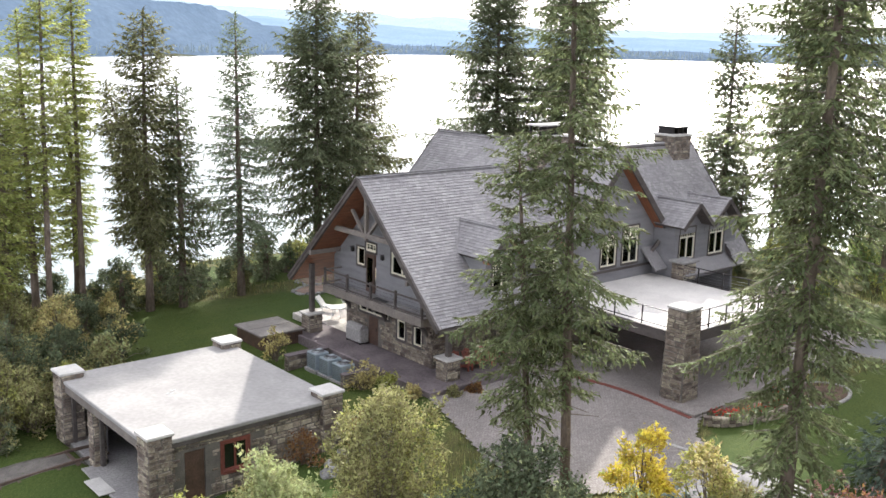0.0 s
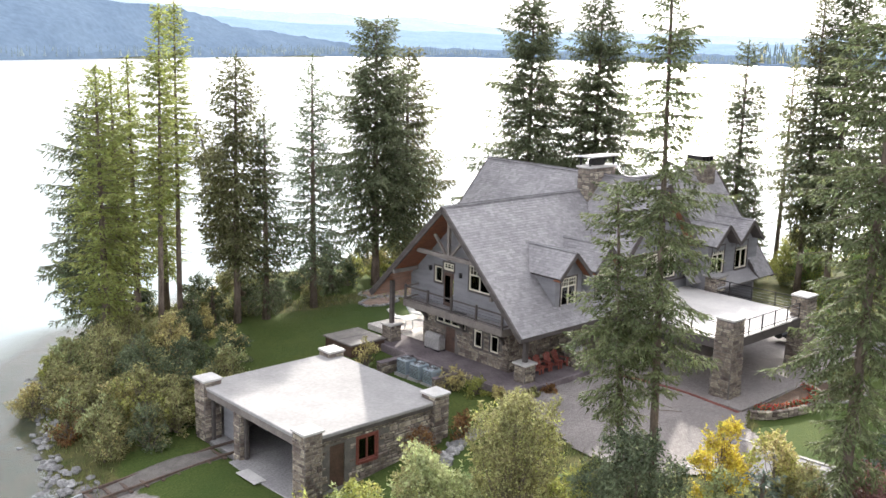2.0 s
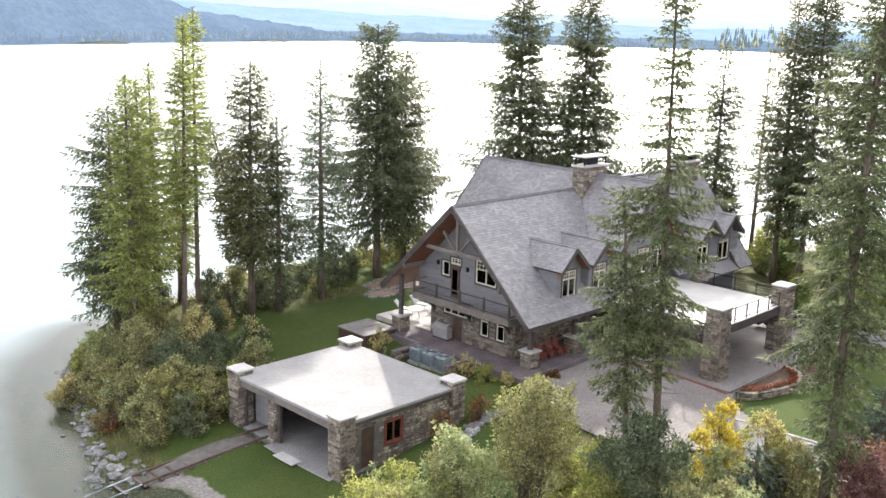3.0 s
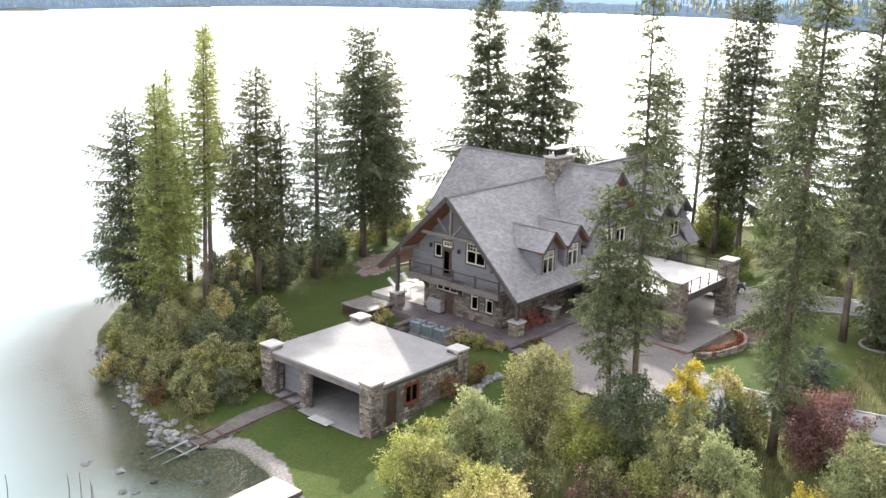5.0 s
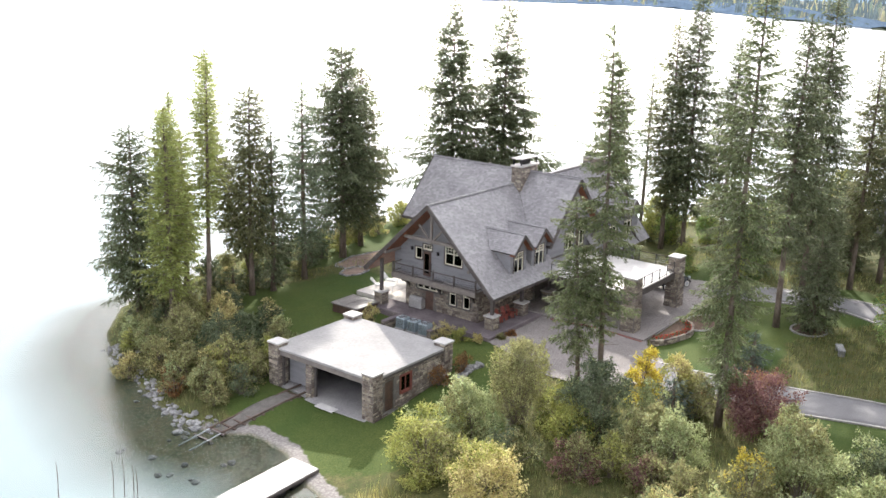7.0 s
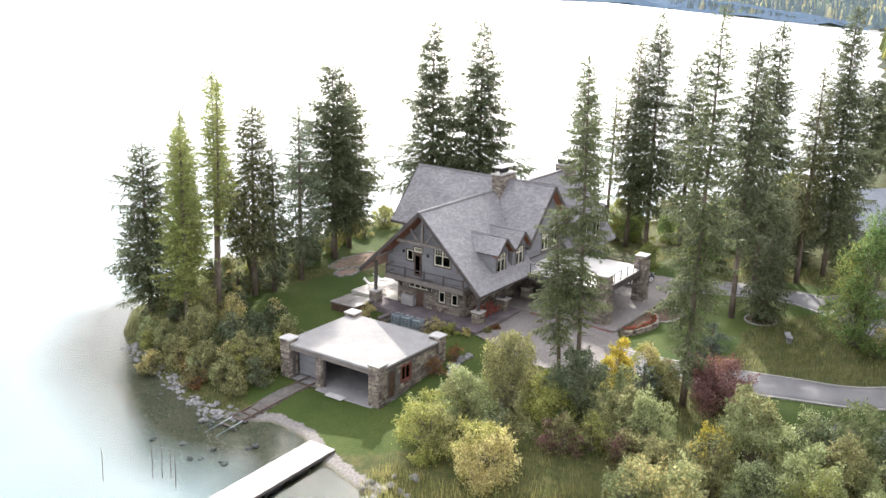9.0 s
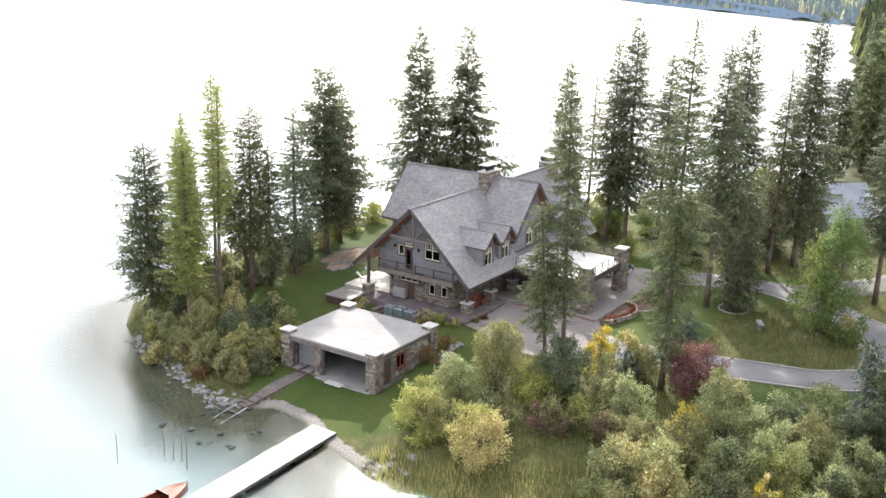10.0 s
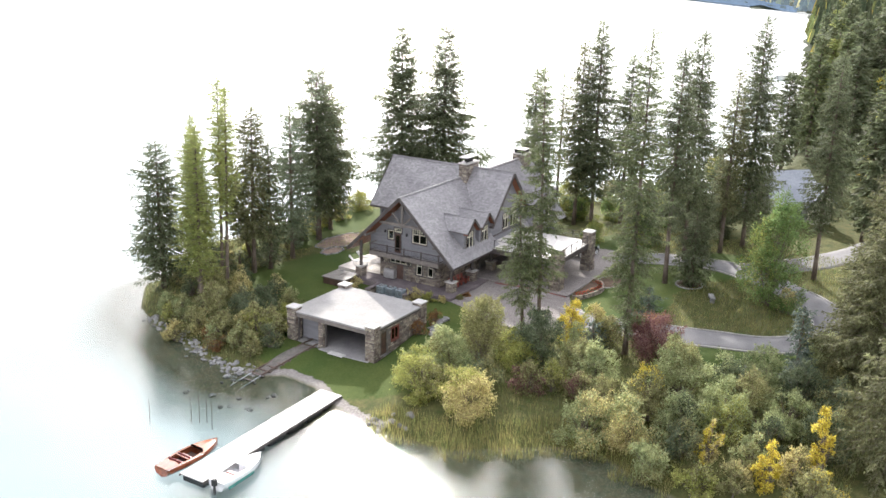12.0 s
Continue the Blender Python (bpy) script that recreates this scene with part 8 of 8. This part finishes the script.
def far_woods(name, label, line, depth, count, tones, seed_, tall=(12, 24), rise=0.0, haze_glow=0.0):
    """Woods too far off to tell twigs: ragged tapering crowns of three tiers in one mesh, in rows behind a shoreline."""
    r = random.Random(seed_)
    pts = [Vector((*p, 0)) for p in line]
    lens = [(b - a).length for a, b in zip(pts, pts[1:])]
    batches = [Build() for _ in tones]
    for i in range(count):
        u = r.uniform(0, sum(lens))
        k = 0
        while u > lens[k] and k < len(lens) - 1:
            u -= lens[k]
            k += 1
        a, b = pts[k], pts[k + 1]
        d = (b - a).normalized()
        back = depth * r.random() ** 1.5
        p = a + d * u + Vector((d.y, -d.x, 0)) * back
        z0 = max(ground_at(p.x, p.y), 0) + rise * back
        h, kind = r.uniform(*tall), (0 if r.random() < 0.72 else 1 + r.randrange(len(tones) - 1))
        w = h * (r.uniform(0.10, 0.16) if kind == 0 else r.uniform(0.17, 0.26))
        if kind:
            h *= 0.7
        bt = batches[kind]
        for tier in range(3):
            za, zb = z0 + h * (0.03 + 0.28 * tier), z0 + h * (0.52 + 0.24 * tier)
            wide = w * (1 - 0.28 * tier)
            n = 7
            spin = r.uniform(0, 1)
            ring = [(p.x + wide * r.uniform(0.6, 1.15) * math.cos(6.2832 * (j + spin) / n), p.y + wide * r.uniform(0.6, 1.15) * math.sin(6.2832 * (j + spin) / n), za + r.uniform(0, 0.1) * h) for j in range(n)]
            crown = [(p.x + (0.5 if kind else 0.02) * wide * math.cos(6.2832 * j / n), p.y + (0.5 if kind else 0.02) * wide * math.sin(6.2832 * j / n), zb + r.uniform(0, 0.04) * h) for j in range(n)]
            bt.add(ring + crown, [(j, (j + 1) % n, n + (j + 1) % n, n + j) for j in range(n)] + [tuple(range(n, 2 * n))])
    for bt, (tone_name, c1, c2) in zip(batches, tones):
        m = material(tone_name, c1, c2, scale=0.05, rough=1.0, fine=0.9, bump=0, contrast=0.35, islands=0.35, spec=0.05)
        if haze_glow:
            node = m.node_tree.nodes["Principled BSDF"]        # haze in front of far woods, painted on as pale blue emission
            node.inputs["Emission Color"].default_value, node.inputs["Emission Strength"].default_value = (0.42, 0.55, 0.70, 1), haze_glow
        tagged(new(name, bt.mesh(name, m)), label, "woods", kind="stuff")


far_woods("shore_woods", "dense dark fir woods along the lake shore", [(215, 34), (223, 36), (400, 71), (490, 92), (676, 123), (775, 148)], 80, 800,
          (("dark_far_firs", (0.045, 0.060, 0.034), (0.085, 0.100, 0.055)), ("yellow_far_birches", (0.30, 0.25, 0.06), (0.44, 0.36, 0.10)), ("green_far_trees", (0.12, 0.15, 0.05), (0.19, 0.21, 0.08))), 401, (14, 25), 0.12)
# the two farther woods get greyer, bluer tones with haze painted in
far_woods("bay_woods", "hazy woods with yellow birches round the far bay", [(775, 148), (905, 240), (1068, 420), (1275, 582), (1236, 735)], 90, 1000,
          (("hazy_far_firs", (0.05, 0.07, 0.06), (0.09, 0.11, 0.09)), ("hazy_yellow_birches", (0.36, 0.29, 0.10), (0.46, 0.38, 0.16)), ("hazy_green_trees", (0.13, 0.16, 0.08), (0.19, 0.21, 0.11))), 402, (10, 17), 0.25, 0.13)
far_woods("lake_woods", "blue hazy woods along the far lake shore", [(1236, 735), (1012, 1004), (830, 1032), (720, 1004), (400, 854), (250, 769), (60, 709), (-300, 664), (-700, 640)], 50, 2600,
          (("haze_blue_firs", (0.045, 0.065, 0.075), (0.07, 0.09, 0.10)), ("haze_blue_birches", (0.09, 0.11, 0.10), (0.13, 0.14, 0.12))), 403, (5, 10), 0.1, 0.22)
UNDER = (*conifer_meshes(90, 12.0, 2.6, 0.03, needle=NEEDLE_DARK, power=0.8), 12.0)
for x, y, top in ((64.5, 19, 12), (68, 21.5, 14), (73, 19, 13), (65.5, 26, 9.5), (76, 26.5, 11), (71.5, 29, 10), (80, 22, 13), (69.5, 44, 11), (74, 40, 10), (77, 15, 14)):
    conifer("low dark fir in the undergrowth below tall ones", x, y, top, "undergrowth firs", meshes=UNDER, turn=x * 40, wide=1.0)
for x, y, top, lab in ((118, 6, 20, "tall birch turning yellow in the woods"), (140, 8, 22, "tall birch turning yellow in the woods"), (104, -2, 17, "tall birch turning yellow in the woods")):
    bush("broadleaf_tree", lab, x, y, 3.6, top - 4, LEAF_LIME, int(x), 5000, 0.34, "tree", "birches in the woods", mat2=LEAF_YELLOW, share=0.35, clumps=44)

# ---- reeds and grasses ----


def blades(name, label, spots, mat, low, high, wide, seed_, category):
    g = np.random.default_rng(seed_)
    p = np.array(spots)
    n = len(p)
    way = unit(np.stack([g.normal(0, 0.16, n), g.normal(0, 0.16, n), np.ones(n)], 1))
    side = unit(np.cross(way, g.normal(0, 1, (n, 3))))
    q = kites(g, p, way, side, g.uniform(low, high, n), g.uniform(wide * 0.6, wide * 1.4, n))
    return tagged(new(name, kite_mesh(name, q, mat)), label, category, kind="stuff")


g = np.random.default_rng(91)


def scatter(n, x0, x1, y0, y1, ok):
    x, y = g.uniform(x0, x1, n), g.uniform(y0, y1, n)
    d = shore_distance(x, y)
    keep = ok(x, y, d)
    x, y, d = x[keep], y[keep], d[keep]
    return np.stack([x, y, np.maximum(ground_height(x, y), -0.25) - 0.03], 1)


blades("reeds", "tan and green reeds standing along the shore", scatter(16000, 2, 16, 4, 31, lambda x, y, d: (d > -1.0 - 0.8 * np.sin(x * 1.3 + y)) & (d < 3.4) & (lawn_mask(x, y) < 0.4) & (y < 30)), REED, 0.4, 1.15, 0.036, 92, "reeds")
on_road = lambda x, y: np.array([min((Vector((a, b, 0)) - p).length for p in line[::3]) < 2.6 for a, b in zip(x, y)])
spots = scatter(52000, 12, 72, -8, 34, lambda x, y, d: (d > 2) & (lawn_mask(x, y) < 0.45))
keep = ~on_road(spots[:, 0], spots[:, 1]) & np.array([not inside(a, b, DRIVE) for a, b in spots[:, :2]])
blades("meadow_grass", "dry tan and green tall meadow grass", spots[keep], MEADOW, 0.25, 0.7, 0.05, 93, "grass")
blades("bank_grass", "rough grass among the shrubs on the point", scatter(26000, 7, 60, 44, 76, lambda x, y, d: (d > 0.3) & (lawn_mask(x, y) < 0.4) & ~((x > 30) & (x < 58) & (y < 57))), MEADOW, 0.2, 0.6, 0.05, 94, "grass")
blades("lawn_grass", "short mown green lawn grass", scatter(90000, 8, 36, 27, 64, lambda x, y, d: (d > 2.2) & (lawn_mask(x, y) > 0.5) & ~((x > 14) & (x < 25) & (y > 35.5) & (y < 46.8)) & ~((x > 30.6) & (y > 30) & (y < 57)) & ~((x > 28.4) & (y > 48) & (y < 52))), TURF, 0.04, 0.11, 0.03, 95, "grass")

# ---- the small pieces ----
emit_pieces("shingle", ROOF_SHINGLES, house, SHINGLE, SHINGLE_ONE, (31, 37, 6), inset=0.0, unit_inset=0.0, seed=70)
emit_pieces("stone", HOUSE_STONES, house, STONE, STONE_ONE, (33, 39.4, 3), seed=80)
emit_pieces("stone", CAR_STONES, carport, STONE, STONE_ONE, (40, 27, 3), seed=90)
emit_pieces("stone", B_STONES, boathouse, STONE, STONE_ONE, (15, 35, 2), seed=100)
